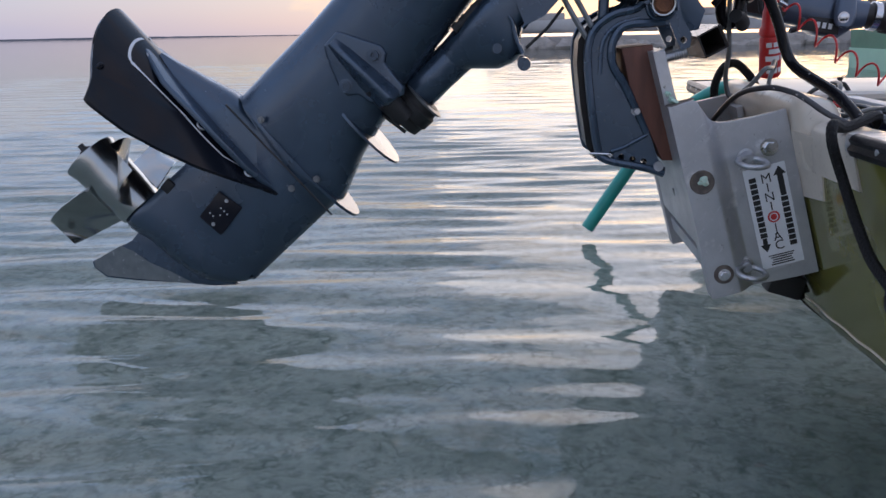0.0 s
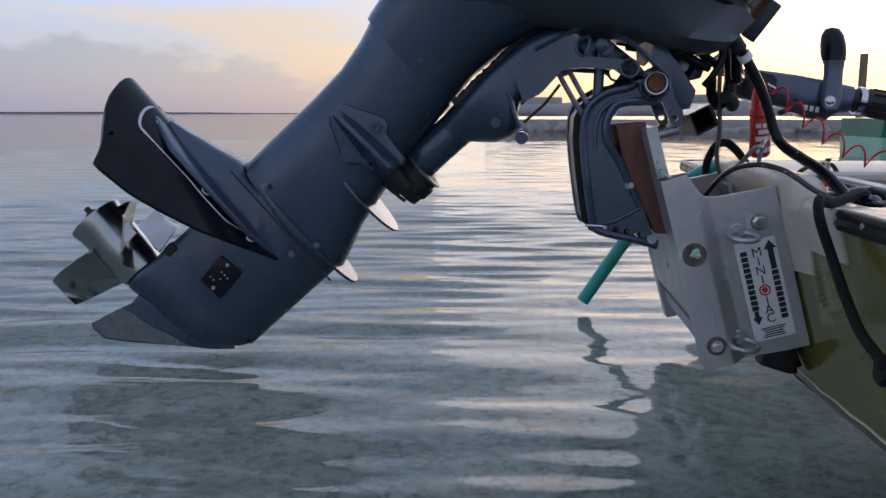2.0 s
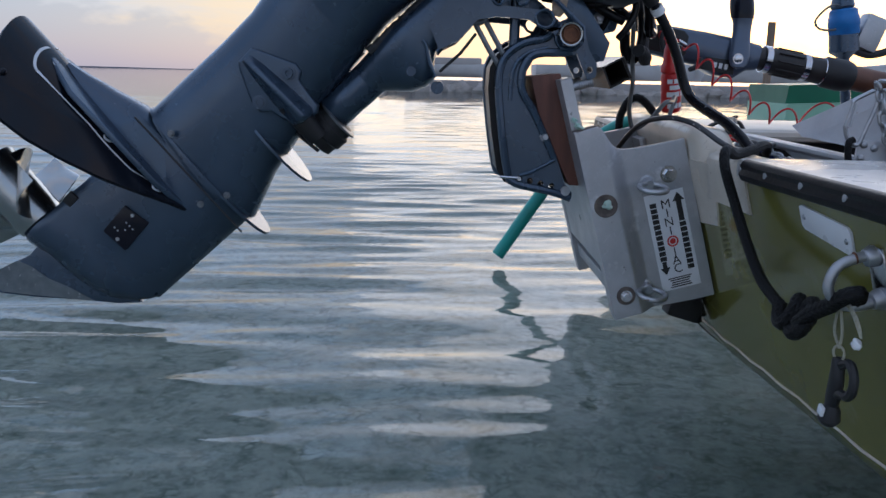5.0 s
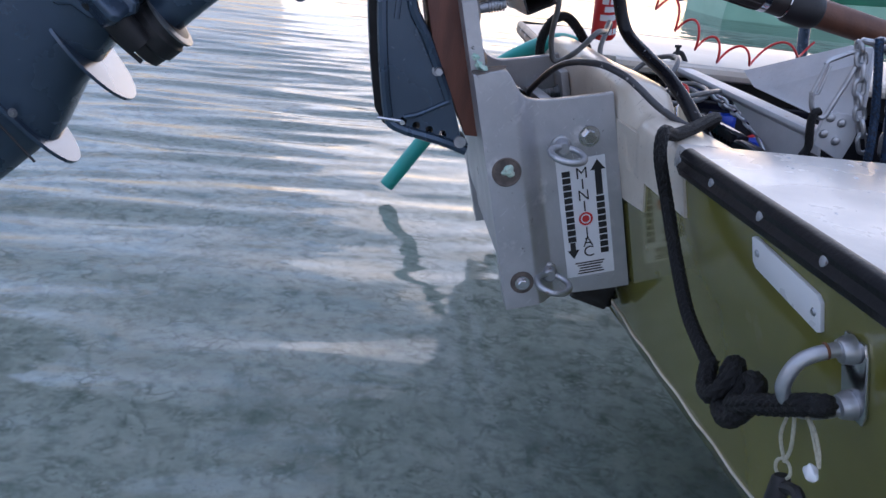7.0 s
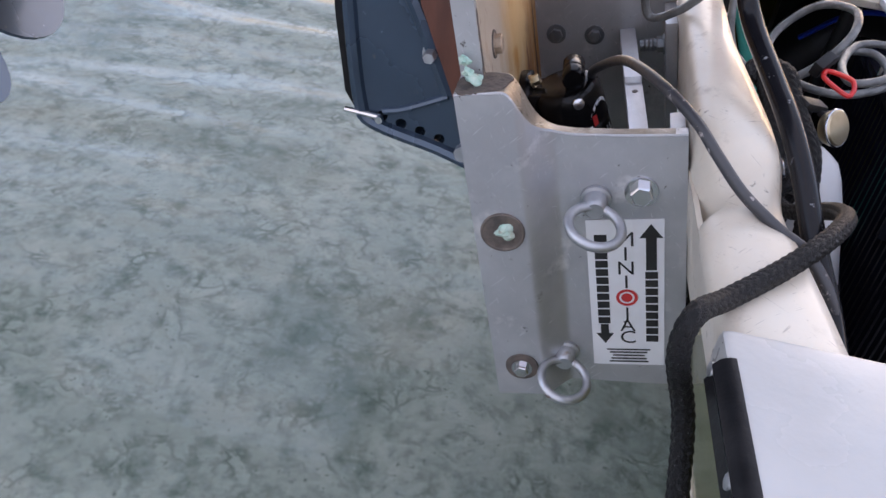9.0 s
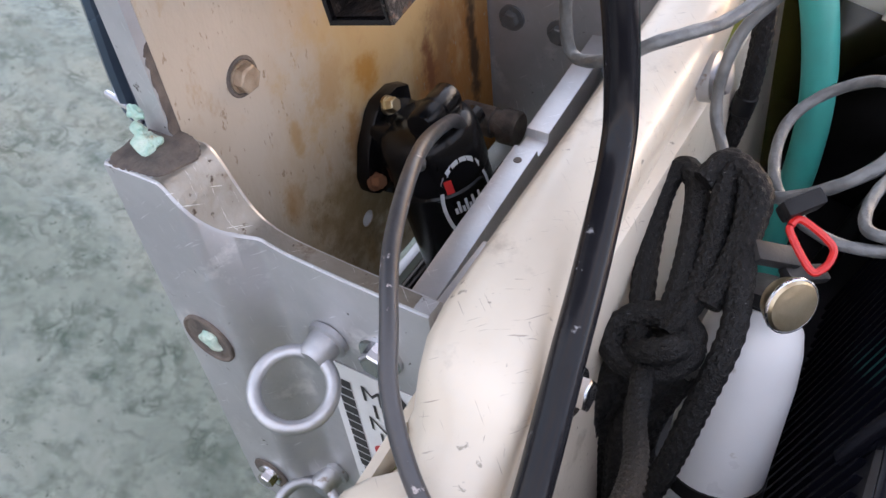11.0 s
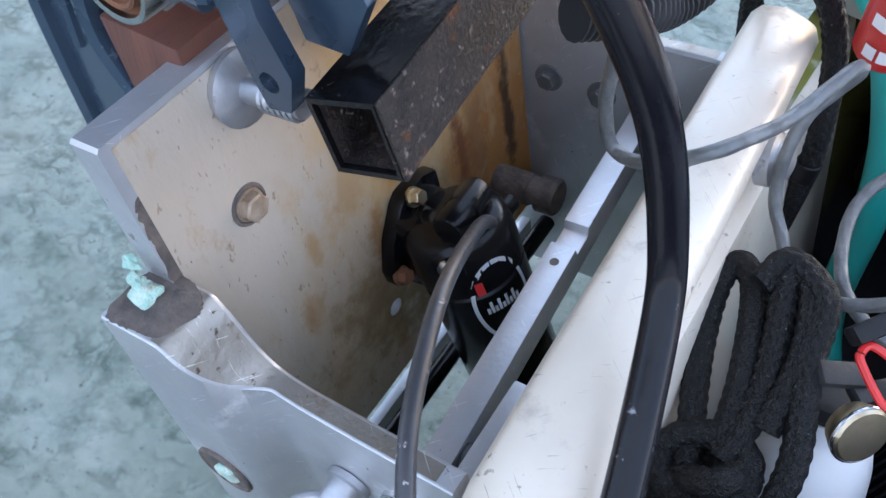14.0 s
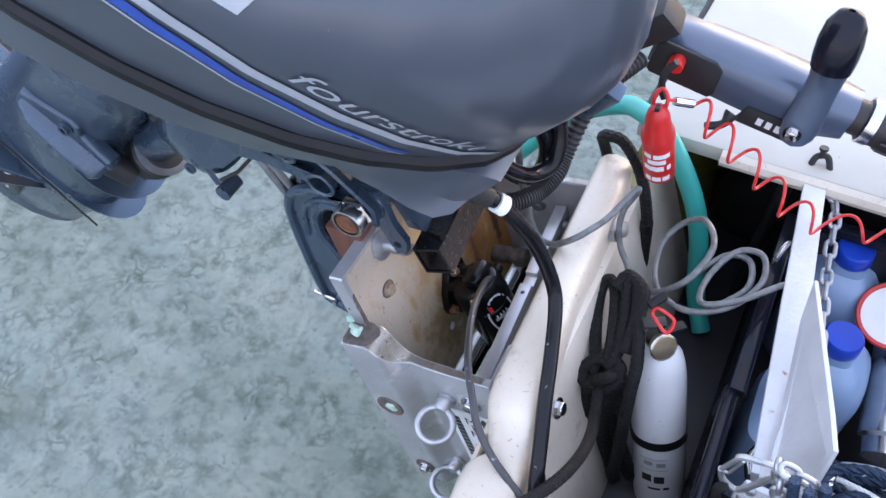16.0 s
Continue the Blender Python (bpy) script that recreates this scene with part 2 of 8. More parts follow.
PAINT = mat("blue_grey_motor_paint", (0.054, 0.082, 0.124), (0.042, 0.065, 0.100), 0.27, 0.5, scale=9, bump=0.05, bscale=400, coat=0.35,
            stains=((60.0, 0.68, 0.74, (0.11, 0.12, 0.13), 0.6),))
COWL = mat("pearl_grey_cowl_paint", (0.060, 0.071, 0.092), (0.052, 0.062, 0.081), 0.34, 0.25, scale=4, bump=0.03, bscale=300, coat=0.25,
           stains=((160.0, 0.72, 0.75, (0.30, 0.31, 0.33), 0.5),))
PLASTIC = mat("black_glossy_plastic", (0.006, 0.007, 0.012), (0.010, 0.010, 0.016), 0.12, scale=20, bump=0.05)
FOIL = mat("charcoal_glossy_plastic", (0.007, 0.009, 0.014), (0.005, 0.006, 0.010), 0.14, scale=14, bump=0.02, bscale=200, stains=((120.0, 0.72, 0.75, (0.10, 0.10, 0.11), 0.5),))
BLACK = mat("matt_black_plastic", (0.010, 0.010, 0.011), (0.016, 0.016, 0.017), 0.55, scale=30, bump=0.2)
ACT = mat("black_powder_coat", (0.003, 0.003, 0.0035), (0.005, 0.005, 0.006), 0.2, scale=30, bump=0.1)
for black in (ACT, RUBBER, HOSE_BLACK, PLASTIC, FOIL):
    black.node_tree.nodes["Principled BSDF"].inputs["Specular IOR Level"].default_value = 0.22
STEEL = mat("polished_stainless_steel", (0.62, 0.62, 0.64), (0.52, 0.52, 0.54), 0.16, 1.0, scale=18, bump=0.03)
GALV = mat("galvanised_steel", (0.50, 0.51, 0.53), (0.38, 0.39, 0.41), 0.42, 0.85, scale=40, bump=0.2,
           stains=((50.0, 0.66, 0.76, (0.22, 0.13, 0.07), 0.8),))
ALU = mat("weathered_aluminium", (0.48, 0.485, 0.50), (0.39, 0.395, 0.41), 0.34, 0.55, scale=16, bump=0.14, bscale=260, scratch=(0.62, 0.63, 0.65),
          stains=((7.0, 0.50, 0.70, (0.42, 0.43, 0.44), 0.45), (22.0, 0.60, 0.70, (0.60, 0.60, 0.60), 0.55), (38.0, 0.66, 0.74, (0.27, 0.26, 0.25), 0.6), (120.0, 0.68, 0.72, (0.10, 0.09, 0.08), 0.7)))
RUSTY = mat("rust_stained_aluminium", (0.58, 0.51, 0.42), (0.48, 0.41, 0.32), 0.36, 0.35, scale=9, bump=0.25, bscale=200, stretch=(1, 1, 0.4), drift=1.1,
            stains=((6.0, 0.50, 0.74, (0.44, 0.29, 0.13), 0.6), (13.0, 0.60, 0.76, (0.36, 0.17, 0.05), 0.7), (30.0, 0.57, 0.70, (0.42, 0.27, 0.13), 0.6), (210.0, 0.62, 0.68, (0.36, 0.27, 0.19), 0.7), (160.0, 0.71, 0.74, (0.18, 0.13, 0.09), 0.8)))


def rust_and_shade_blooms(m, blooms):
    """Rust runs and blotches, a dark line and painted low shade at their own places on the plate, with frayed edges: y,
    z, half width, half height, colour, strength.
    """
    nt = m.node_tree
    b = nt.nodes["Principled BSDF"]
    col = b.inputs["Base Color"].links[0].from_socket
    co = nt.nodes.new("ShaderNodeTexCoord")
    fray = nt.nodes.new("ShaderNodeTexNoise")
    fray.inputs["Scale"].default_value, fray.inputs["Detail"].default_value, fray.inputs["Roughness"].default_value = 42.0, 8.0, 0.68
    nt.links.new(co.outputs["Object"], fray.inputs["Vector"])
    for y, z, hw, hh, c, k in blooms:
        mp = nt.nodes.new("ShaderNodeMapping")
        mp.inputs["Location"].default_value = (0, -y / hw, -z / hh)
        mp.inputs["Scale"].default_value = (0, 1 / hw, 1 / hh)
        nt.links.new(co.outputs["Object"], mp.inputs[0])
        ln = nt.nodes.new("ShaderNodeVectorMath")
        ln.operation = "LENGTH"
        nt.links.new(mp.outputs[0], ln.inputs[0])
        ma = nt.nodes.new("ShaderNodeMath")
        ma.operation = "MULTIPLY_ADD"
        ma.inputs[1].default_value = 2.6
        nt.links.new(fray.outputs[0], ma.inputs[0])
        nt.links.new(ln.outputs["Value"], ma.inputs[2])
        ra = nt.nodes.new("ShaderNodeMapRange")
        ra.interpolation_type = "SMOOTHSTEP"
        ra.inputs["From Min"].default_value, ra.inputs["From Max"].default_value = 1.55, 2.45
        ra.inputs["To Min"].default_value, ra.inputs["To Max"].default_value = k, 0.0
        nt.links.new(ma.outputs[0], ra.inputs[0])
        mx = nt.nodes.new("ShaderNodeMix")
        mx.data_type = "RGBA"
        nt.links.new(ra.outputs[0], mx.inputs[0])
        nt.links.new(col, mx.inputs[6])
        mx.inputs[7].default_value = (*c, 1)
        col = mx.outputs[2]
    nt.links.new(col, b.inputs["Base Color"])


# the broad low blooms at z 0.585 and 0.56 paint in shade
rust_and_shade_blooms(RUSTY, ((2.080, 0.715, 0.115, 0.075, (0.52, 0.36, 0.17), 0.75), (2.060, 0.585, 0.12, 0.065, (0.26, 0.18, 0.08), 0.85), (2.060, 0.690, 0.016, 0.022, (0.38, 0.18, 0.03), 0.9), (2.013, 0.706, 0.026, 0.028, (0.42, 0.27, 0.13), 0.6),
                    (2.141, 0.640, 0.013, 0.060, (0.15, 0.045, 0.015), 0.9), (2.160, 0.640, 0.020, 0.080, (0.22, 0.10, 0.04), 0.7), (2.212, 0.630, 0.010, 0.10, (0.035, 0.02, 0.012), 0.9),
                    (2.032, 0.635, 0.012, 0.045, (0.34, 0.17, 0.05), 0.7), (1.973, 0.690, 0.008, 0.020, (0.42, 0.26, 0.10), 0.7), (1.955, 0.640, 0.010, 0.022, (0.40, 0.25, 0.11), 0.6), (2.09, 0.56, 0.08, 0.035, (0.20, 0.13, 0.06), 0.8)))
WORN = mat("bare_rubbed_aluminium", (0.33, 0.305, 0.27), (0.24, 0.215, 0.18), 0.36, 0.75, scale=30, bump=0.35, bscale=220, scratch=(0.60, 0.58, 0.54),
           stains=((40.0, 0.58, 0.70, (0.17, 0.12, 0.08), 0.6), (120.0, 0.62, 0.68, (0.09, 0.07, 0.055), 0.7)))
GUNK = mat("dark_grease_and_grit", (0.07, 0.06, 0.055), (0.16, 0.13, 0.11), 0.7, 0.2, scale=70, bump=0.8, bscale=260)
RUST = mat("flaking_rust", (0.085, 0.034, 0.018), (0.18, 0.080, 0.038), 0.85, 0.1, scale=60, bump=0.9, bscale=240)
RUSTBLACK = mat("rusting_black_steel", (0.005, 0.005, 0.006), (0.010, 0.009, 0.010), 0.24, 0.3, scale=20, bump=0.35, bscale=120,
                stains=((110.0, 0.64, 0.70, (0.14, 0.10, 0.08), 0.7), (24.0, 0.66, 0.76, (0.07, 0.035, 0.02), 0.7)))
RUSTCRUST = mat("dark_rust_crust", (0.012, 0.010, 0.010), (0.035, 0.026, 0.021), 0.5, 0.2, scale=70, bump=1.0, bscale=320,
                stains=((190.0, 0.60, 0.66, (0.22, 0.18, 0.15), 0.5), (40.0, 0.60, 0.68, (0.13, 0.055, 0.025), 0.8)))
DULL = mat("dull_grey_steel_screw", (0.20, 0.21, 0.22), (0.14, 0.15, 0.16), 0.4, 0.6, scale=60, bump=0.1)
POLISH = mat("mirror_polished_stainless", (0.40, 0.415, 0.415), (0.34, 0.355, 0.355), 0.22, 1.0, scale=12, bump=0.02, rvar=0.05)
TANBOLT = mat("tarnished_tan_bolt", (0.40, 0.32, 0.24), (0.27, 0.20, 0.14), 0.5, 0.4, scale=120, bump=0.6, bscale=300)
CABLEGREY = mat("dusty_grey_cable_sheath", (0.046, 0.046, 0.050), (0.032, 0.032, 0.036), 0.34, scale=30, bump=0.2, stains=((120.0, 0.64, 0.68, (0.34, 0.31, 0.30), 0.6),))
HANDLE = mat("blue_grey_handle_paint", (0.080, 0.105, 0.155), (0.066, 0.088, 0.132), 0.3, 0.3, scale=9, bump=0.03, coat=0.4)
WOOD = mat("brown_stained_hardwood", (0.14, 0.050, 0.030), (0.09, 0.034, 0.022), 0.6, scale=12, bump=0.3, bscale=120, stretch=(4, 1, 0.6))
VERDIGRIS = mat("pale_green_corrosion", (0.34, 0.55, 0.46), (0.58, 0.66, 0.57), 0.8, scale=110, bump=1.0, bscale=160, bdist=0.006, stains=((90.0, 0.60, 0.68, (0.30, 0.24, 0.15), 0.9),))
TEAL = mat("teal_green_rubber_hose", (0.05, 0.42, 0.36), (0.06, 0.36, 0.31), 0.4, scale=20, bump=0.05)
DGREEN = mat("wet_dark_green_hose", (0.012, 0.17, 0.105), (0.010, 0.13, 0.08), 0.3, scale=20, bump=0.05)
RED = mat("red_foam_plastic", (0.55, 0.022, 0.020), (0.45, 0.016, 0.016), 0.35, scale=20, bump=0.1)
REDWIRE = mat("red_coiled_cord", (0.60, 0.03, 0.03), (0.5, 0.02, 0.02), 0.3, scale=20, bump=0.0)
WHITE = mat("white_enamel", (0.74, 0.75, 0.76), (0.68, 0.69, 0.70), 0.3, scale=9, bump=0.04, stains=((60.0, 0.68, 0.74, (0.5, 0.48, 0.44), 0.5),))
ANCHORM = mat("chalky_white_anchor_paint", (0.57, 0.58, 0.60), (0.50, 0.51, 0.53), 0.5, 0.2, scale=14, bump=0.25, bscale=150,
              stains=((45.0, 0.66, 0.72, (0.30, 0.17, 0.10), 0.8),))
STICK = mat("white_vinyl_sticker", (0.72, 0.73, 0.75), (0.66, 0.67, 0.68), 0.35, scale=20, bump=0.05)
INK = mat("black_print", (0.012, 0.012, 0.014), (0.02, 0.02, 0.02), 0.4, scale=30, bump=0.0)
REDINK = mat("red_print", (0.55, 0.03, 0.03), (0.45, 0.03, 0.03), 0.4, scale=30, bump=0.0)
SILVER = mat("silver_print", (0.62, 0.64, 0.67), (0.55, 0.57, 0.60), 0.35, 0.1, scale=30, bump=0.0)
GREYINK = mat("grey_silver_print", (0.34, 0.36, 0.40), (0.29, 0.31, 0.345), 0.35, 0.1, scale=30, bump=0.0)
BLUEINK = mat("blue_print", (0.02, 0.065, 0.33), (0.02, 0.05, 0.27), 0.3, scale=30, bump=0.0)
BRASS = mat("dull_brass", (0.50, 0.43, 0.30), (0.40, 0.33, 0.21), 0.35, 1.0, scale=40, bump=0.2)
JUG = mat("pale_blue_plastic_jug", (0.26, 0.36, 0.52), (0.22, 0.31, 0.46), 0.35, scale=8, bump=0.05)
BLUECAP = mat("blue_screw_cap", (0.012, 0.05, 0.42), (0.012, 0.04, 0.34), 0.35, scale=20, bump=0.05)
CABLE = mat("grey_vinyl_coated_wire_rope", (0.17, 0.175, 0.175), (0.10, 0.105, 0.105), 0.35, 0.2, scale=60, bump=0.3, bscale=300)
ROPE = mat_braid("black_braided_rope", (0.0022, 0.0022, 0.0025), (0.0065, 0.0065, 0.007), 900.0, 0.5, ((520.0, 0.655, 0.68, (0.16, 0.16, 0.165), 0.5),))
ROPE.node_tree.nodes["Principled BSDF"].inputs["Specular IOR Level"].default_value = 0.32
BLUEROPE = mat_braid("black_and_blue_laid_rope", (0.004, 0.005, 0.008), (0.012, 0.045, 0.11), 420.0, 0.6)
LINE = mat_braid("pale_thin_cord", (0.50, 0.48, 0.36), (0.35, 0.33, 0.24), 900.0)
GRIP = mat("black_ribbed_grip", (0.012, 0.011, 0.011), (0.025, 0.02, 0.018), 0.5, scale=30, bump=0.4, bscale=120)
BROWNTUBE = mat("brown_sleeve", (0.13, 0.055, 0.030), (0.09, 0.04, 0.025), 0.5, scale=20, bump=0.3)
TAPE = mat("blue_tape", (0.02, 0.16, 0.45), (0.02, 0.12, 0.36), 0.45, scale=30, bump=0.2)
COCK = mat("grimy_cockpit_liner", (0.42, 0.41, 0.38), (0.30, 0.29, 0.26), 0.55, scale=9, bump=0.2, stains=((30.0, 0.58, 0.7, (0.10, 0.09, 0.08), 0.7),))
DARKPANEL = mat("near_black_panel", (0.012, 0.013, 0.016), (0.022, 0.022, 0.026), 0.4, scale=14, bump=0.4, bscale=50)
ROCK = mat("pale_coral_rock", (0.34, 0.31, 0.28), (0.22, 0.20, 0.18), 0.85, scale=3.0, bump=0.6, bscale=9, bdist=0.05)
CONC = mat("weathered_concrete", (0.36, 0.34, 0.32), (0.28, 0.26, 0.25), 0.85, scale=1.2, bump=0.4, bscale=14, bdist=0.02)
FARWHITE = mat("far_white_boat_paint", (0.60, 0.60, 0.60), (0.5, 0.5, 0.5), 0.5, scale=2.0, bump=0.1)
FARGREEN = mat("green_dinghy_paint", (0.03, 0.16, 0.09), (0.025, 0.13, 0.075), 0.4, scale=3.0, bump=0.1)
PALEGREEN = mat("pale_green_dinghy_paint", (0.30, 0.52, 0.38), (0.26, 0.46, 0.33), 0.4, scale=3.0, bump=0.1)
PILE = mat("weathered_timber_pile", (0.26, 0.19, 0.14), (0.17, 0.12, 0.085), 0.8, scale=8, bump=0.6, bscale=40, stretch=(3, 3, 0.3))
FARLAND = mat("far_low_shore", (0.085, 0.085, 0.10), (0.07, 0.07, 0.085), 0.9, scale=0.01, bump=0.0)
SAND = mat("pale_sand_with_algae", (0.58, 0.59, 0.51), (0.48, 0.495, 0.425), 0.9, scale=5.0, bump=0.5, bscale=24, bdist=0.02,
           stains=((17.0, 0.50, 0.70, (0.22, 0.25, 0.20), 0.9), (2.2, 0.52, 0.75, (0.20, 0.23, 0.19), 0.9), (44.0, 0.54, 0.70, (0.45, 0.47, 0.42), 0.9), (80.0, 0.60, 0.72, (0.16, 0.18, 0.145), 0.9)))
WATER = mat_water()


def mat_seabed():
    """Pale rubble and sand: pale cells edged with dark wisps of weed, patches at a larger scale."""
    m = SAND
    nt = m.node_tree
    b = nt.nodes["Principled BSDF"]
    old = b.inputs["Base Color"].links[0].from_socket
    co = nt.nodes.new("ShaderNodeTexCoord")
    warp = nt.nodes.new("ShaderNodeTexNoise")
    warp.inputs["Scale"].default_value, warp.inputs["Detail"].default_value = 9.0, 5.0
    nt.links.new(co.outputs["Object"], warp.inputs["Vector"])
    mad = nt.nodes.new("ShaderNodeVectorMath")
    mad.operation = "MULTIPLY_ADD"
    nt.links.new(warp.outputs["Color"], mad.inputs[0])
    mad.inputs[1].default_value = (0.30, 0.30, 0.30)
    nt.links.new(co.outputs["Object"], mad.inputs[2])
    vo = nt.nodes.new("ShaderNodeTexVoronoi")
    vo.feature = "DISTANCE_TO_EDGE"
    vo.inputs["Scale"].default_value = 12.0
    nt.links.new(mad.outputs[0], vo.inputs["Vector"])
    ra = nt.nodes.new("ShaderNodeMapRange")
    ra.inputs["From Min"].default_value, ra.inputs["From Max"].default_value = 0.0, 0.32
    ra.inputs["To Min"].default_value, ra.inputs["To Max"].default_value = 0.20, 0.0
    nt.links.new(vo.outputs["Distance"], ra.inputs[0])
    mx = nt.nodes.new("ShaderNodeMix")
    mx.data_type = "RGBA"
    nt.links.new(ra.outputs[0], mx.inputs[0])
    nt.links.new(old, mx.inputs[6])
    mx.inputs[7].default_value = (0.16, 0.185, 0.14, 1)
    # finer broken shell and weed between the patches
    v2 = nt.nodes.new("ShaderNodeTexVoronoi")
    v2.feature = "DISTANCE_TO_EDGE"
    v2.inputs["Scale"].default_value = 15.0
    nt.links.new(mad.outputs[0], v2.inputs["Vector"])
    r2 = nt.nodes.new("ShaderNodeMapRange")
    r2.inputs["From Min"].default_value, r2.inputs["From Max"].default_value = 0.0, 0.20
    r2.inputs["To Min"].default_value, r2.inputs["To Max"].default_value = 0.85, 0.0
    nt.links.new(v2.outputs["Distance"], r2.inputs[0])
    m3 = nt.nodes.new("ShaderNodeMix")
    m3.data_type = "RGBA"
    patch = nt.nodes.new("ShaderNodeTexNoise")
    patch.inputs["Scale"].default_value, patch.inputs["Detail"].default_value = 14.0, 6.0
    nt.links.new(co.outputs["Object"], patch.inputs["Vector"])
    some = nt.nodes.new("ShaderNodeMapRange")
    some.inputs["From Min"].default_value, some.inputs["From Max"].default_value = 0.44, 0.70
    nt.links.new(patch.outputs[0], some.inputs[0])
    both = nt.nodes.new("ShaderNodeMath")
    both.operation = "MULTIPLY"
    nt.links.new(r2.outputs[0], both.inputs[0])
    nt.links.new(some.outputs[0], both.inputs[1])
    nt.links.new(both.outputs[0], m3.inputs[0])
    nt.links.new(mx.outputs[2], m3.inputs[6])
    m3.inputs[7].default_value = (0.13, 0.15, 0.11, 1)
    nt.links.new(m3.outputs[2], b.inputs["Base Color"])


mat_seabed()
SKEGGREY = mat("mottled_grey_metal", (0.17, 0.19, 0.20), (0.12, 0.14, 0.15), 0.5, 0.3, scale=40, bump=0.4, bscale=200, stains=((90.0, 0.62, 0.68, (0.42, 0.42, 0.42), 0.6),))
DROP = mat("water_droplet", (0.55, 0.57, 0.60), (0.50, 0.52, 0.55), 0.05, scale=30, bump=0.0, coat=0.6)


# ---- mesh helpers ----
def part(name, bm, material, parent=None, label="", sharp=38.0, bevel=0.0):
    """Links a bmesh as one mesh object, under a thing or part if given."""
    bmesh.ops.recalc_face_normals(bm, faces=bm.faces)
    if bevel:
        es = [e for e in bm.edges if len(e.link_faces) == 2 and e.calc_face_angle(0) > radians(35)]
        bmesh.ops.bevel(bm, geom=es, offset=bevel, segments=2, affect="EDGES", profile=0.6, clamp_overlap=True)
    for f in bm.faces:
        f.smooth = True
    for e in bm.edges:
        e.smooth = not (len(e.link_faces) == 2 and e.calc_face_angle(0) > radians(sharp))
    me = bpy.data.meshes.new(name)
    bm.to_mesh(me)
    bm.free()
    me.materials.append(material)
    ob = new(name, me)
    if parent is not None:
        put_under(ob, parent)
    if label:
        ob["label"] = label
    return ob


def put_under(ob, parent):
    ob.parent = parent
    m = Matrix.Translation(parent.location) if parent.parent is None else Matrix.Identity(4)
    ob.matrix_parent_inverse = m.inverted()


def thing(name, at, label, category, group="", kind=""):
    ob = new(name)
    ob.location = at
    ob.empty_display_size = 0.05
    return tagged(ob, label, category, group, kind)


def solo(name, bm, material, label, category, group="", kind="", bevel=0.0):
    return tagged(part(name, bm, material, bevel=bevel), label, category, group, kind)


def nb():
    return bmesh.new()


def faces_between(bm, rings, closed=True):
    for a, b in zip(rings[:-1], rings[1:]):
        n = len(a)
        for i in range(n if closed else n - 1):
            j = (i + 1) % n
            try:
                bm.faces.new((a[i], a[j], b[j], b[i]))
            except ValueError:
                pass


def loft(bm, rings, caps=True, closed=True):
    vr = [[bm.verts.new(p) for p in r] for r in rings]
    faces_between(bm, vr, closed)
    if caps and closed:
        bm.faces.new(vr[0][::-1])
        bm.faces.new(vr[-1])
    return bm


def frame_of(d):
    d = Vector(d).normalized()
    a = d.cross(Vector((0, 0, 1)))
    if a.length < 1e-3:
        a = d.cross(Vector((1, 0, 0)))
    a.normalize()
    return a, d.cross(a).normalized(), d


def circle(c, a, b, r, n):
    return [Vector(c) + a * (r * math.cos(2 * math.pi * i / n)) + b * (r * math.sin(2 * math.pi * i / n)) for i in range(n)]


def cyl(bm, p, q, r0, r1=None, n=20, caps=True):
    a, b, d = frame_of(Vector(q) - Vector(p))
    return loft(bm, [circle(p, a, b, r0, n), circle(q, a, b, r0 if r1 is None else r1, n)], caps)


def lathe(bm, p, axis, prof, n=24, caps=True):
    a, b, d = frame_of(axis)
    return loft(bm, [circle(Vector(p) + d * h, a, b, max(r, 1e-4), n) for h, r in prof], caps)


def spline(pts, per=6, closed=False):
    pts = [Vector(p) for p in pts]
    n, out = len(pts), []
    for i in range(n if closed else n - 1):
        if closed:
            p0, p1, p2, p3 = pts[i - 1], pts[i], pts[(i + 1) % n], pts[(i + 2) % n]
        else:
            p1, p2 = pts[i], pts[i + 1]
            p0, p3 = pts[i - 1] if i else p1 * 2 - p2, pts[i + 2] if i + 2 < n else p2 * 2 - p1
        for k in range(per):
            t = k / per
            out.append(0.5 * (2 * p1 + (p2 - p0) * t + (2 * p0 - 5 * p1 + 4 * p2 - p3) * t * t + (3 * p1 - p0 - 3 * p2 + p3) * t ** 3))
    if not closed:
        out.append(pts[-1])
    return out


def tube(bm, pts, r, n=10, closed=False, caps=True, flat=1.0):
    """A round tube along points; r is a number or one for each point."""
    pts = [Vector(p) for p in pts]
    m = len(pts)
    rs = r if isinstance(r, (list, tuple)) else [r] * m
    rings, a = [], None
    for i in range(m):
        q0, q1 = (pts[i - 1], pts[(i + 1) % m]) if closed else (pts[max(0, i - 1)], pts[min(m - 1, i + 1)])
        d = (q1 - q0).normalized()
        if a is None:
            a, b, _ = frame_of(d)
        else:
            a = (a - d * a.dot(d))
            a = a.normalized() if a.length > 1e-6 else frame_of(d)[0]
        b = d.cross(a)
        rings.append(circle(pts[i], a, b * flat, rs[i], n))
    vr = [[bm.verts.new(p) for p in g] for g in rings]
    faces_between(bm, vr)
    if closed:
        # join the last ring to the first at the best turn
        best = min(range(n), key=lambda k: sum((vr[-1][j].co - vr[0][(j + k) % n].co).length for j in range(n)))
        faces_between(bm, [vr[-1], [vr[0][(j + best) % n] for j in range(n)]])
    elif caps:
        bm.faces.new(vr[0][::-1])
        bm.faces.new(vr[-1])
    return bm


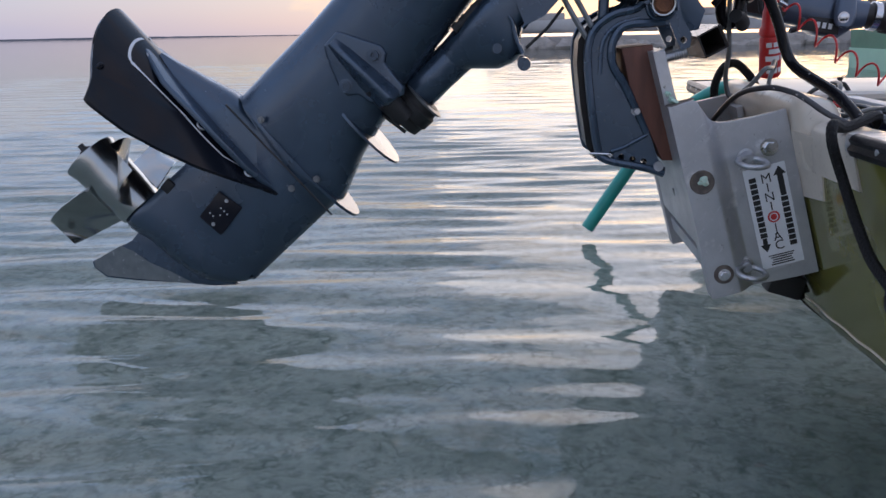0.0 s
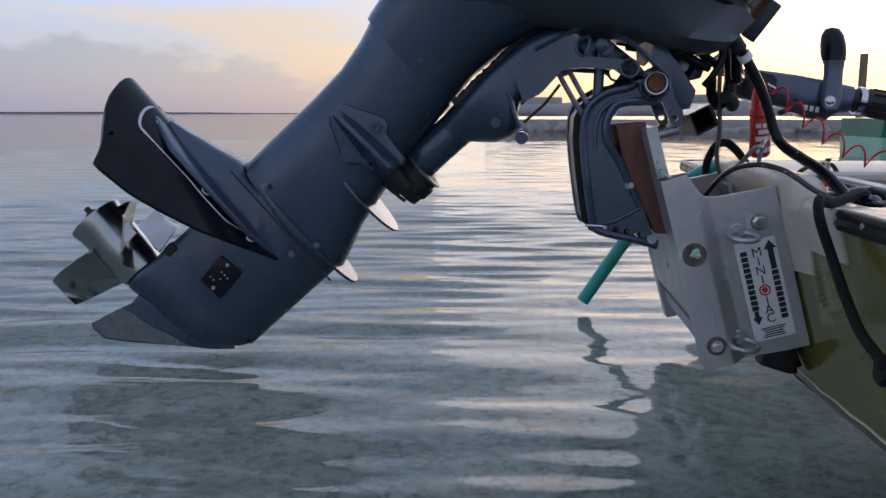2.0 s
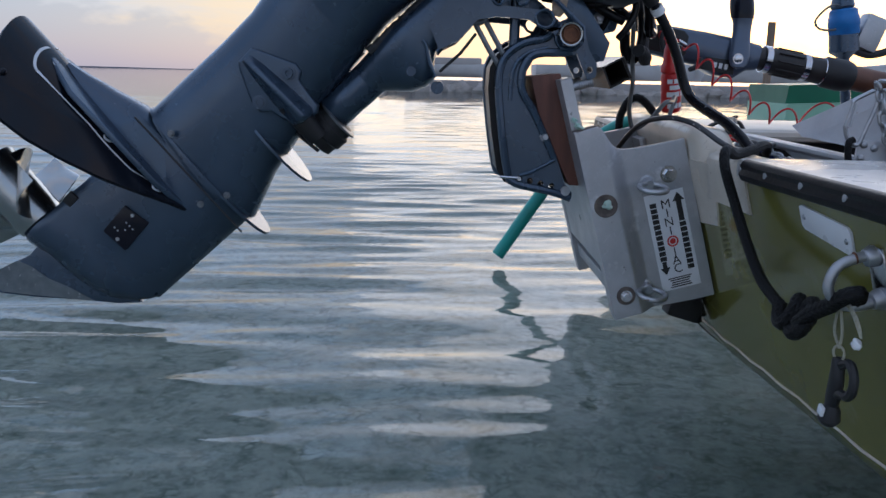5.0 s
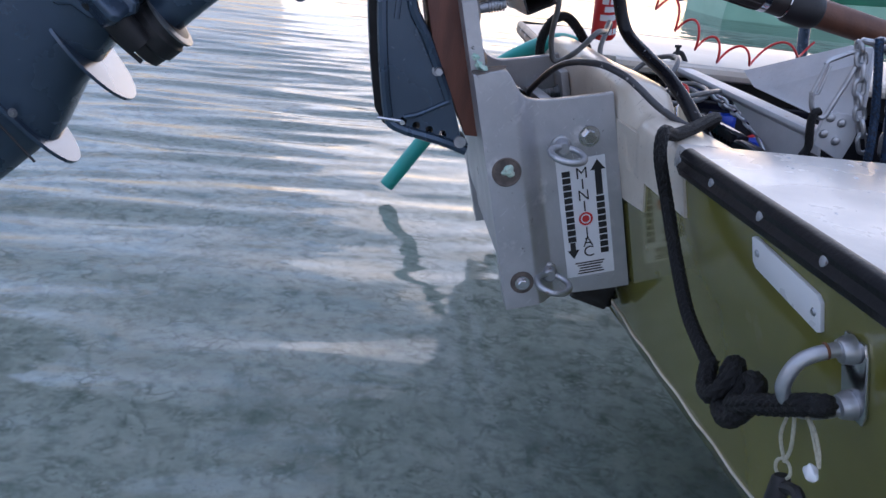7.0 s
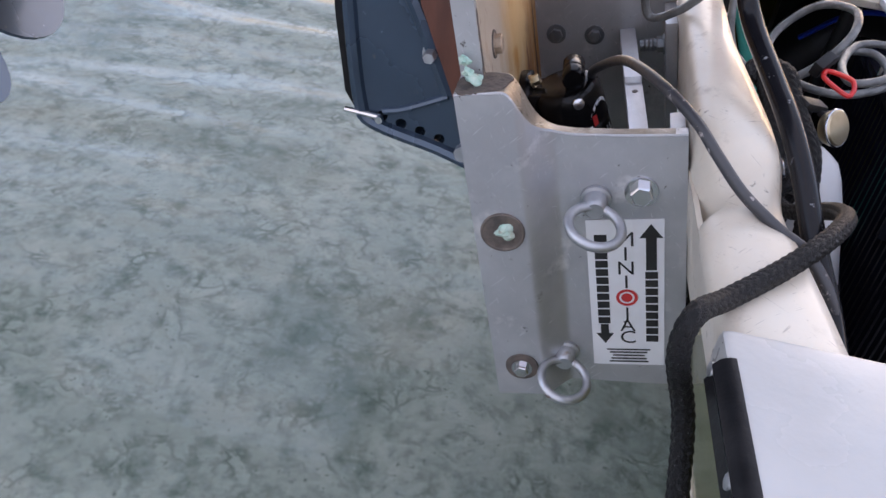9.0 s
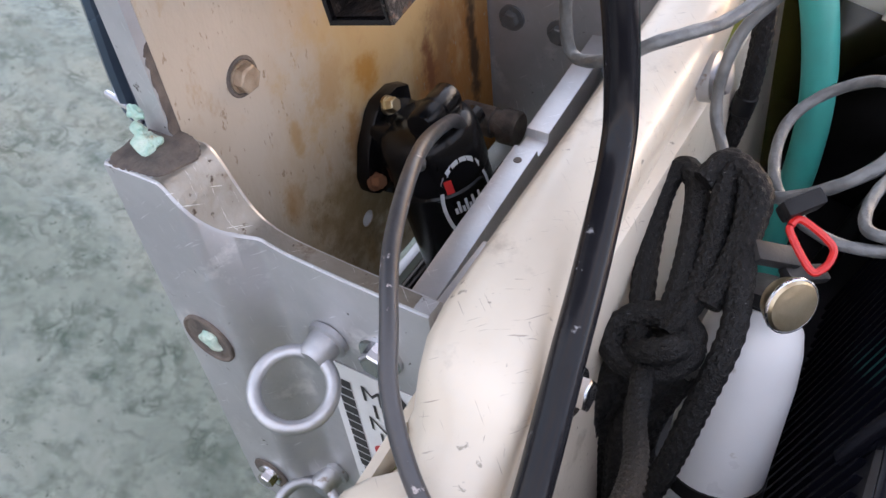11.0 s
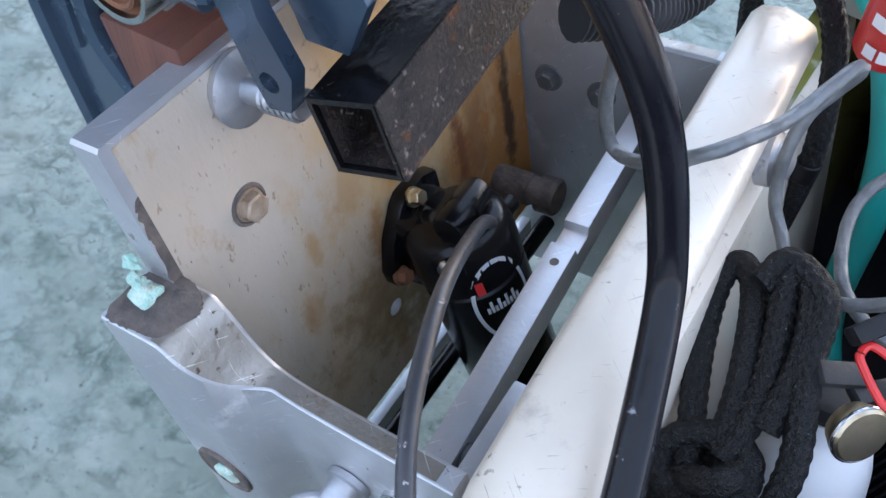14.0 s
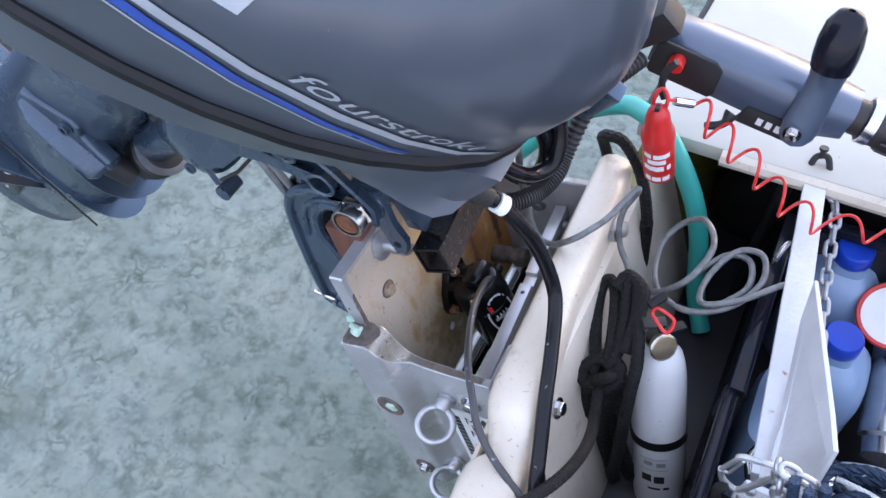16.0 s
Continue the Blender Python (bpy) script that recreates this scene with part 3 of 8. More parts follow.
def relief_tube(bm, pts, r, relief, n=18, step=0.0035):
    """One closed surface along a line, its radius times relief(angle, length)."""
    pts = [Vector(p) for p in pts]
    fine, left = [pts[0]], step
    for p, q in zip(pts[:-1], pts[1:]):
        ln, at = (q - p).length, left
        while at < ln:
            fine.append(p + (q - p) * (at / ln))
            at += step
        left = at - ln
    rings, a = [], None
    for i, p in enumerate(fine):
        d = (fine[min(i + 1, len(fine) - 1)] - fine[max(i - 1, 0)]).normalized()
        a = frame_of(d)[0] if a is None else (a - d * a.dot(d)).normalized()
        b = d.cross(a)
        rings.append([p + (a * math.cos(w) + b * math.sin(w)) * (r * relief(w, i * step)) for w in np.linspace(0, 2 * math.pi, n + 1)[:-1]])
    return loft(bm, rings)


def braid(bm, pts, r):
    """Plaited rope: columns of strands that slant to and fro, forming chevrons."""
    pitch, cols = 1.0 * r, 8
    def relief(w, s):
        v = w / (2 * math.pi) * cols
        side = 1 if int(v) % 2 else -1
        v -= int(v)
        ridge = abs(math.sin(math.pi * (s / pitch + side * 0.9 * v))) ** 0.7
        return 0.80 + 0.21 * ridge * (0.55 + 0.45 * math.sin(math.pi * v)) + 0.02 * math.sin(math.pi * v)
    return relief_tube(bm, pts, r, relief, 32, 0.16 * r)


def wire_rope(bm, pts, r):
    k = 2 * math.pi / (5.5 * r)
    return relief_tube(bm, pts, r, lambda w, s: 0.90 + 0.13 * abs(math.cos(3 * w + 0.5 * k * s)), 18, 0.003)


def strands(bm, pts, r, lay, count=3, n=6):
    """Laid rope: strands twisted round a line."""
    pts = [Vector(p) for p in pts]
    ln = [0.0]
    for p, q in zip(pts[:-1], pts[1:]):
        ln.append(ln[-1] + (q - p).length)
    a = None
    lines = [[] for _ in range(count)]
    for i, p in enumerate(pts):
        d = (pts[min(i + 1, len(pts) - 1)] - pts[max(i - 1, 0)]).normalized()
        a = frame_of(d)[0] if a is None else (a - d * a.dot(d)).normalized()
        b = d.cross(a)
        for k in range(count):
            w = 2 * math.pi * (ln[i] / lay + k / count)
            lines[k].append(p + (a * math.cos(w) + b * math.sin(w)) * r * 0.5)
    for l in lines:
        tube(bm, l, r * 0.58, n)
    return bm


def box(bm, c, s, R=None):
    m = Matrix.Translation(c) @ (R.to_4x4() if R is not None else Matrix.Identity(4)) @ Matrix.Diagonal((*s, 1))
    bmesh.ops.create_cube(bm, size=1.0, matrix=m)
    return bm


def prism(bm, pts, fn, t0, t1):
    """A flat outline (a, b) raised from t0 to t1; fn(a, b, t) gives the place."""
    lo, hi = [bm.verts.new(fn(a, b, t0)) for a, b in pts], [bm.verts.new(fn(a, b, t1)) for a, b in pts]
    faces_between(bm, [lo, hi])
    bm.faces.new(lo[::-1])
    bm.faces.new(hi)
    return bm


def plate_with_holes(bm, outline, holes, fn, t0, t1):
    """A plate whose outline has holes right through it."""
    allv = []
    for t in (t0, t1):
        loops, edges = [], []
        for loop in [outline, *holes]:
            vs = [bm.verts.new(fn(a, b, t)) for a, b in loop]
            loops.append(vs)
            edges += [bm.edges.new((vs[i], vs[(i + 1) % len(vs)])) for i in range(len(vs))]
        bmesh.ops.triangle_fill(bm, edges=edges, use_beauty=True)
        allv.append(loops)
    for a, b in zip(*allv):
        faces_between(bm, [a, b])
    return bm


def ball(bm, c, r, scale=(1, 1, 1), n=12, R=None):
    m = Matrix.Translation(c) @ (R.to_4x4() if R is not None else Matrix.Identity(4)) @ Matrix.Diagonal((r * scale[0], r * scale[1], r * scale[2], 1))
    bmesh.ops.create_uvsphere(bm, u_segments=n * 2, v_segments=n, radius=1.0, matrix=m)
    return bm


def ring(bm, c, axis, R, r, n=28, k=10, squash=1.0):
    a, b, d = frame_of(axis)
    return tube(bm, [Vector(c) + a * (R * math.cos(2 * math.pi * i / n)) + b * (R * squash * math.sin(2 * math.pi * i / n)) for i in range(n)], r, k, closed=True)


def hexhead(bm, p, axis, r, h, washer=1.5):
    a, b, d = frame_of(axis)
    p = Vector(p)
    loft(bm, [circle(p, a, b, r * washer, 20), circle(p + d * h * 0.25, a, b, r * washer * 0.97, 20)])
    loft(bm, [circle(p + d * h * 0.25, a, b, r, 6), circle(p + d * h * 0.9, a, b, r, 6), circle(p + d * h, a, b, r * 0.86, 6)])
    return bm


def lump(bm, c, r, scale, seed, amount=0.35, n=10, R=None):
    """An uneven rounded lump."""
    start = len(bm.verts)
    ball(bm, c, r, scale, n, R)
    bm.verts.ensure_lookup_table()
    c = Vector(c)
    for v in bm.verts[start:]:
        d = v.co - c
        v.co = c + d * (1 + amount * noise.noise(d / r * 1.3 + Vector((seed, seed * 2.1, 0))))
    return bm


def lettering(text, size, m, depth=0.0004, align="CENTER", shear=0.0, fn=None):
    """Letters in the built-in font as a bmesh, laid by the matrix m or by fn(x, y)."""
    cu = bpy.data.curves.new("letters", "FONT")
    cu.body, cu.size, cu.align_x, cu.align_y, cu.shear = text, size, align, "CENTER", shear
    cu.resolution_u = 3
    ob = bpy.data.objects.new("letters", cu)
    me = bpy.data.meshes.new_from_object(ob)
    bm = nb()
    bm.from_mesh(me)
    bpy.data.objects.remove(ob)
    bpy.data.meshes.remove(me)
    if fn:
        for v in bm.verts:
            v.co = fn(v.co.x, v.co.y)
    else:
        bmesh.ops.transform(bm, matrix=m, verts=bm.verts)
    return bm


def strip(bm, fn, n):
    """A ribbon: fn(t) gives its two edges."""
    last = None
    for i in range(n + 1):
        a, b = fn(i / n)
        va, vb = bm.verts.new(a), bm.verts.new(b)
        if last:
            bm.faces.new((last[0], va, vb, last[1]))
        last = (va, vb)
    return bm


# ---- water, seabed and distance ----
WZ = 0.355                      # level of the water
YC = 2.03                       # middle line of the boat


def transom_x(y, z):
    return 0.933 + 0.05 * max(0.0, abs(y - YC) - 0.15) + 0.28 * (0.711 - z)


def build_water():
    # a rippled sheet near the boat, finest where the ripples are seen closest, left open where the hull stands
    x0, x1, y0, y1 = -7.0, 8.0, -2.0, 17.0
    xs = np.linspace(x0, x1, 331)
    ys = np.concatenate((np.linspace(y0, 0.4, 60)[:-1], np.linspace(0.4, 5.2, 400)[:-1], np.linspace(5.2, y1, 260)))
    nx, ny = len(xs) - 1, len(ys) - 1
    gx, gy = np.meshgrid(xs, ys, indexing="ij")
    rng = np.random.default_rng(11)
    gz = np.zeros_like(gx)
    # long-crested ripples that run in from the open sea, in loose groups
    for i in range(30):
        wl = 0.075 * (0.45 / 0.075) ** (i / 29) * rng.uniform(0.9, 1.1)
        ang = radians(90 + rng.normal(3, 9))
        k = 2 * math.pi / wl
        bend = 1.1 * np.sin(gx * rng.uniform(0.7, 2.2) + rng.uniform(0, 6)) + 0.5 * np.sin(gx * rng.uniform(2.5, 5.0) + gy * rng.uniform(-1, 1) + rng.uniform(0, 6))
        group = 0.62 + 0.38 * np.sin(gx * rng.uniform(0.5, 1.6) + gy * rng.uniform(0.5, 2.0) + rng.uniform(0, 6))
        gz += RIPPLE / k * group * np.sin(k * (gx * math.cos(ang) + gy * math.sin(ang)) + rng.uniform(0, 7) + bend)
    edge = np.minimum(np.minimum(gx - x0, x1 - gx), np.minimum(gy - y0, y1 - gy))
    gz *= np.clip(edge / 1.5, 0, 1) * (1.0 - 0.70 * np.clip((gy - 2.0) / 4.5, 0, 1))
    gz *= 1.0 - 0.80 * np.exp(-((gx - 0.80) / 0.85) ** 2 - ((gy - 1.9) / 0.9) ** 2)      # calmer in the lee of the boat
    verts = [(float(a), float(b), WZ + float(c)) for a, b, c in zip(gx.ravel(), gy.ravel(), gz.ravel())]
    faces = []
    for i in range(nx):
        for j in range(ny):
            cx, cy = (xs[i] + xs[i + 1]) / 2, (ys[j] + ys[j + 1]) / 2
            if 1.075 < cx < 5.0 and abs(cy - YC) < 0.70 - 0.6 * max(0, (cx - 3.2) / 2) ** 2:
                continue
            a = i * (ny + 1) + j
            faces.append((a, a + ny + 1, a + ny + 2, a + 1))
    n = len(verts)
    far = [(x0, y0), (x1, y0), (x1, y1), (x0, y1)]
    big = [(-3500, -3500), (3500, -3500), (3500, 3500), (-3500, 3500)]
    verts += [(x, y, WZ) for x, y in far + big]
    for i in range(4):
        j = (i + 1) % 4
        faces.append((n + i, n + 4 + i, n + 4 + j, n + j))
    me = bpy.data.meshes.new("water")
    me.from_pydata(verts, [], faces)
    me.update()
    for p in me.polygons:
        p.use_smooth = True
    me.materials.append(WATER)
    tagged(new("water", me), "clear calm sea water with low ripples over sand", "water", kind="structure")
    # seabed: one sheet, gently uneven near the boat, sloping off far out
    n1 = 90
    xs = np.concatenate(([-3500, -400, -60], np.linspace(-9, 10, n1), [60, 400, 3500]))
    ys = np.concatenate(([-3500, -400, -60], np.linspace(-5, 16, n1), [60, 400, 3500]))
    verts = []
    for a in xs:
        for b in ys:
            d = max(0.0, math.hypot(a - 1, b - 2) - 4)
            z = WZ - 0.55 - min(0.06 * d, 2.5) + 0.035 * noise.noise(Vector((a * 0.9, b * 0.9, 0))) + 0.012 * noise.noise(Vector((a * 3.1, b * 3.1, 4)))
            verts.append((float(a), float(b), z))
    m = len(ys)
    faces = [(i * m + j, (i + 1) * m + j, (i + 1) * m + j + 1, i * m + j + 1) for i in range(len(xs) - 1) for j in range(m - 1)]
    me = bpy.data.meshes.new("seabed")
    me.from_pydata(verts, [], faces)
    for p in me.polygons:
        p.use_smooth = True
    me.materials.append(SAND)
    tagged(new("ground", me), "pale sandy seabed mottled with dark algae under water", "seabed", kind="structure")


def build_distance():
    # a low shore on the horizon
    bm = nb()
    pts = []
    for i in range(60):
        x = -2000 + i * 28
        h = 4.2 + 1.6 * noise.noise(Vector((i * 0.21, 0, 0))) + 0.8 * noise.noise(Vector((i * 0.9, 3, 0)))
        pts.append((x, max(0.6, h * min(1, (60 - i) / 22))))
    lo = [bm.verts.new((x, 1900, WZ - 1)) for x, h in pts]
    hi = [bm.verts.new((x, 1915, WZ + h)) for x, h in pts]
    bk = [bm.verts.new((x, 1960, WZ - 1)) for x, h in pts]
    for i in range(len(pts) - 1):
        bm.faces.new((lo[i], lo[i + 1], hi[i + 1], hi[i]))
        bm.faces.new((hi[i], hi[i + 1], bk[i + 1], bk[i]))
    tagged(part("backdrop_shore", bm, FARLAND), "low dark shore far out on the horizon", "shore", kind="structure")
    # a stone breakwater with moored boats lying behind it
    pier = thing("breakwater", (7.0, 26.0, WZ), "low breakwater of pale concrete and rock above the water", "breakwater")
    bm = nb()
    box(bm, (9.8, 26.5, WZ - 0.05), (22.0, 2.0, 0.75))
    part("quay_wall", bm, CONC, pier, bevel=0.04)
    rng = random.Random(4)
    for i in range(46):
        bm = nb()
        x = -1.0 + i * 0.46 + rng.uniform(-0.15, 0.15)
        lump(bm, (x, 25.3 + rng.uniform(-0.25, 0.3), WZ + rng.uniform(-0.1, 0.06)), rng.uniform(0.20, 0.36), (1.2, 1, 0.8), i * 1.7, 0.5, 7)
        part("rock", bm, ROCK, pier)
    for k, (x, w, h, y) in enumerate(((1.2, 3.4, 0.5, 27.0), (6.0, 5.0, 0.58, 27.1), (11.8, 6.4, 0.66, 27.0))):
        boat = thing("moored_boat", (x, y, WZ + 0.4), "white covered boat moored behind the breakwater", "boat", "moored boats")
        bm = nb()
        rings = []
        for t in np.linspace(-1, 1, 9):
            hw = 0.75 * (1 - 0.75 * max(0, t) ** 2)
            zz = h * (0.75 + 0.35 * max(0, t) ** 2)
            rings.append([Vector((x + t * w / 2, y + s * hw * c, WZ + 0.42 + zz * v)) for s, c, v in ((-1, 1, 1), (-1, 0.9, 0.45), (-1, 0.55, 0), (1, 0.55, 0), (1, 0.9, 0.45), (1, 1, 1))])
        loft(bm, rings)
        part("hull", bm, FARWHITE, boat)
        bm = nb()
        box(bm, (x - 0.2, y, WZ + 0.42 + h * 0.95), (w * 0.5, 0.9, 0.22))
        part("cover", bm, CONC, boat, "grey cover", bevel=0.06)
    # a mooring pile
    pile = nb()
    cyl(pile, (7.69, 19.0, WZ - 0.6), (7.69, 19.0, WZ + 1.74), 0.086, 0.082, 14)
    solo("mooring_pile", pile, PILE, "weathered brown timber mooring pile in the sea", "pile")
    # a green dinghy beyond the boat
    d = thing("green_dinghy", (5.4, 10.6, WZ), "green dinghy with a pale green bottom afloat", "dinghy")
    for nm, z0, z1, m_, lab in (("hull", -0.12, 0.24, PALEGREEN, "pale green bottom"), ("topside", 0.24, 0.45, FARGREEN, "dark green topside")):
        bm = nb()
        rings = []
        for t in np.linspace(0, 1, 9):
            hw = 0.62 * (1 - t ** 2.2) + 0.01
            rings.append([Vector((4.50 + 3.0 * t, 10.7 + s * hw * q, WZ + z + 0.12 * t * (z > 0))) for s, q, z in ((-1, 1, z1), (-1, 0.9, z0), (1, 0.9, z0), (1, 1, z1))])
        loft(bm, rings)
        part(nm, bm, m_, d, lab)


build_water()
build_distance()


# ---- the boat ----
DECK_Z = 0.726
SIDE = 0.90                     # half the beam at the deck


def half_beam(x, z):
    """Half the breadth of the hull at x and z."""
    t = max(0.0, (x - 2.6) / 2.9)
    return (SIDE - 0.43 * max(0.0, 0.711 - z) - 0.04) * max(0.02, 1 - t ** 2.1) + 0.04


def build_boat():
    boat = thing("skiff", (2.5, YC, 0.2), "small olive green and white fibreglass skiff afloat", "boat")
    # transom: olive skin with real thickness
    bm = nb()
    ny, nz = 36, 8
    rows_o, rows_i = [], []
    for i in range(ny + 1):
        s = -1 + 2 * i / ny
        ro, ri = [], []
        for j in range(nz + 1):
            top = DECK_Z - 0.012 if abs(s) * 0.87 > 0.42 else 0.684
            z = 0.344 + (top - 0.344) * j / nz
            y = YC + s * half_beam(1.0, z)
            x = transom_x(y, z)
            ro.append(bm.verts.new((x, y, z)))
            ri.append(bm.verts.new((x + 0.028, y, z)))
        rows_o.append(ro)
        rows_i.append(ri)
    faces_between(bm, rows_o, closed=False)
    faces_between(bm, rows_i, closed=False)
    loop_o = [r[0] for r in rows_o] + rows_o[-1][1:] + [r[-1] for r in rows_o[-2::-1]] + rows_o[0][-2:0:-1]
    loop_i = [r[0] for r in rows_i] + rows_i[-1][1:] + [r[-1] for r in rows_i[-2::-1]] + rows_i[0][-2:0:-1]
    faces_between(bm, [loop_o, loop_i])
    part("transom", bm, OLIVE, boat)
    # hull sides and bottom
    bm = nb()
    rings = []
    for x in np.linspace(0, 1, 16):
        row = []
        for s, z in ((-1, DECK_Z - 0.012), (-1, 0.55), (-1, 0.42), (-1, 0.344), (0, 0.336), (1, 0.344), (1, 0.42), (1, 0.55), (1, DECK_Z - 0.012)):
            xx = transom_x(YC + s * SIDE, z) + x * 4.5
            row.append(Vector((xx, YC + s * half_beam(xx, z), z + 0.30 * max(0, x - 0.5) ** 2 * (1 if z > 0.5 else 0.5))))
        rings.append(row)
    loft(bm, rings, caps=False, closed=False)
    inner = [[p + Vector((0, (YC - p.y) * 0.03, 0.006)) for p in r] for r in rings]
    loft(bm, inner, caps=False, closed=False)
    part("hull", bm, OLIVE, boat)
    # side decks and fore deck, with a lip round the cockpit
    for s, nm in ((-1, "side_deck"), (1, "side_deck")):
        bm = nb()
        out, inn = [], []
        aft = [(transom_x(YC + s * b, DECK_Z) - 0.003, YC + s * b) for b in np.linspace(0.385, SIDE, 10)]
        for t in np.linspace(0, 1, 24):
            x = transom_x(YC + s * 0.6, DECK_Z) - 0.004 + t * 3.0
            y_out = YC + s * (half_beam(x, 0.711) + 0.004)
            y_in = YC + s * 0.385
            out.append((x, y_out))
            inn.append((x, y_in))
        outline = aft[:-1] + out[1:] + inn[:0:-1]
        prism(bm, outline, lambda a, b, t: Vector((a, b, t)), DECK_Z - 0.03, DECK_Z)
        dk = part(nm, bm, DECK if s < 0 else CREAM, boat, "white wet deck" if s < 0 else "cream side deck", bevel=0.008)
        if s < 0:
            bm = nb()
            rng = random.Random(9)
            for q in range(220):
                x, y = 1.0 + abs(rng.gauss(0, 0.45)), rng.uniform(1.22, 1.62)
                r = rng.uniform(0.0008, 0.0032)
                lathe(bm, (x, y, DECK_Z - 0.0002), (0, 0, 1), [(0, r), (0.25 * r, 0.85 * r), (0.42 * r, 0.4 * r)], 8)
            part("spray", bm, DROP, dk, "scattered water drops")["kind"] = "stuff"
            bm = nb()
            for x, y, r in ((1.128, 1.402, 0.0035), (1.142, 1.372, 0.0022), (1.30, 1.30, 0.003), (1.46, 1.45, 0.003)):
                lump(bm, (x, y, DECK_Z), r, (1.3, 1, 0.6), x * 9, 0.5, 6)
            part("grit", bm, GUNK, dk, "dark grit")["kind"] = "stuff"
        bm = nb()
        tube(bm, [(max(x, 1.07), y, DECK_Z - 0.016) for x, y in inn if x > 1.0], 0.014, 8)
        part("coaming", bm, GEL, boat)
    # fore deck, lightly cambered
    bm = nb()
    rings = []
    for t in np.linspace(0.655, 0.995, 12):
        x = transom_x(YC + SIDE, DECK_Z) + t * 4.5
        z = DECK_Z + 0.30 * max(0, t - 0.5) ** 2 - 0.006
        hb = half_beam(x, 0.711) + 0.004
        up_ = [Vector((x, YC + hb * s, z + 0.02 * (1 - s * s))) for s in np.linspace(-1, 1, 9)]
        rings.append(up_ + [p - Vector((0, 0, 0.02)) for p in up_[::-1]])
    loft(bm, rings)
    part("fore_deck", bm, DECK, boat, "white fore deck")
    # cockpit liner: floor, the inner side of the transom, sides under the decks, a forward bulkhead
    # floor and sides are near black: the shade below deck put into their colour
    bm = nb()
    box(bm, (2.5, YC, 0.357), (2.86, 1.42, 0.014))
    part("cockpit_floor", bm, DARKPANEL, boat)
    bm = nb()
    prism(bm, [(0.962, 0.683), (0.986, 0.683), (1.096, 0.346), (1.064, 0.346)], lambda a, b, t: Vector((a, t, b)), YC - 0.42, YC + 0.42)
    part("inner_transom", bm, GEL, boat, bevel=0.006)
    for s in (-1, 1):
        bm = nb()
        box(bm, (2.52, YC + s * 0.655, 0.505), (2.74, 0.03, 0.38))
        part("cockpit_side", bm, DARKPANEL, boat)
    bm = nb()
    box(bm, (3.92, YC, 0.50), (0.04, 1.3, 0.40))
    part("bulkhead", bm, COCK, boat)
    # white raised motor board in the middle of the transom
    bm = nb()
    rings = []
    for y, xa, xf, zt in ((2.322, 0.930, 0.944, 0.705), (2.318, 0.922, 0.950, 0.736), (2.308, 0.916, 0.955, 0.754), (2.292, 0.912, 0.958, 0.763), (2.2, 0.914, 0.960, 0.762), (2.05, 0.919, 0.964, 0.761), (1.96, 0.921, 0.974, 0.761),
                          (1.88, 0.923, 0.984, 0.758), (1.858, 0.926, 0.986, 0.756), (1.842, 0.932, 0.988, 0.750), (1.832, 0.939, 0.990, 0.740), (1.824, 0.946, 0.992, 0.730), (1.812, 0.951, 0.994, 0.7240), (1.800, 0.947, 0.996, 0.7228), (1.790, 0.938, 0.997, 0.7225), (1.778, 0.932, 0.999, 0.7228), (1.755, 0.931, 1.004, 0.723), (1.70, 0.935, 1.014, 0.721), (1.63, 0.940, 1.024, 0.7195)):
        lo = 0.64
        sh = 0.28 * (zt - lo)
        prof = [(transom_x(y, lo) - 0.004, lo), (max(transom_x(y, 0.688) - 0.003, xa - 0.003), 0.688), (xa + 0.004, zt - 0.012), (xa + 0.009, zt - 0.003), (xa + 0.018, zt), ((xa + xf) / 2, zt + 0.002), (xf - 0.006, zt), (xf + 0.004, zt - 0.003), (xf + 0.010, zt - 0.012), (xf + 0.014, 0.69), (xf + 0.018, lo)]
        rings.append([Vector((a, y, b)) for a, b in prof])
    loft(bm, rings)
    part("motor_board", bm, GEL, boat, "cream white motor board with worn rounded edges", sharp=60)
    bm = nb()
    prism(bm, [(1.885, 0.702), (1.765, 0.702), (1.752, 0.69), (1.785, 0.595), (1.885, 0.585)], lambda a, b, t: Vector((transom_x(a, b) + t, a, b)), -0.003, 0.002)
    part("white_patch", bm, GEL, boat, "white gelcoat patch on the transom")
    bm = nb()
    tube(bm, [Vector((transom_x(YC + s * 0.76, WZ + 0.008) - 0.001, YC + s * 0.76, WZ + 0.008 + 0.0015 * math.sin(40 * s))) for s in np.linspace(-1, 1, 60)], 0.0022, 6)
    part("scum_line", bm, GEL, boat, "pale scum line at the water")
    # black rubber rub rail along the transom's upper edge and the side
    for s in (-1, 1):
        bm = nb()
        a, b = (YC + s * 0.415, YC + s * (SIDE + 0.005))
        line = [Vector((transom_x(a + (b - a) * t, 0.712) - 0.003, a + (b - a) * t, 0.712)) for t in np.linspace(0, 1, 14)]
        line += [Vector((transom_x(b, 0.712) + 0.03 + t * 2.9, YC + s * (half_beam(0.95 + t * 2.9, 0.712) + 0.004), 0.712)) for t in np.linspace(0, 1, 24)]
        rings = []
        for i, p in enumerate(line):
            q0, q1 = line[max(0, i - 1)], line[min(len(line) - 1, i + 1)]
            d = (q1 - q0)
            d.z = 0
            nrm = Vector((d.y, -d.x, 0)).normalized() * s * -1
            if nrm.dot(p - Vector((2.2, YC, 0.7))) < 0:
                nrm = -nrm
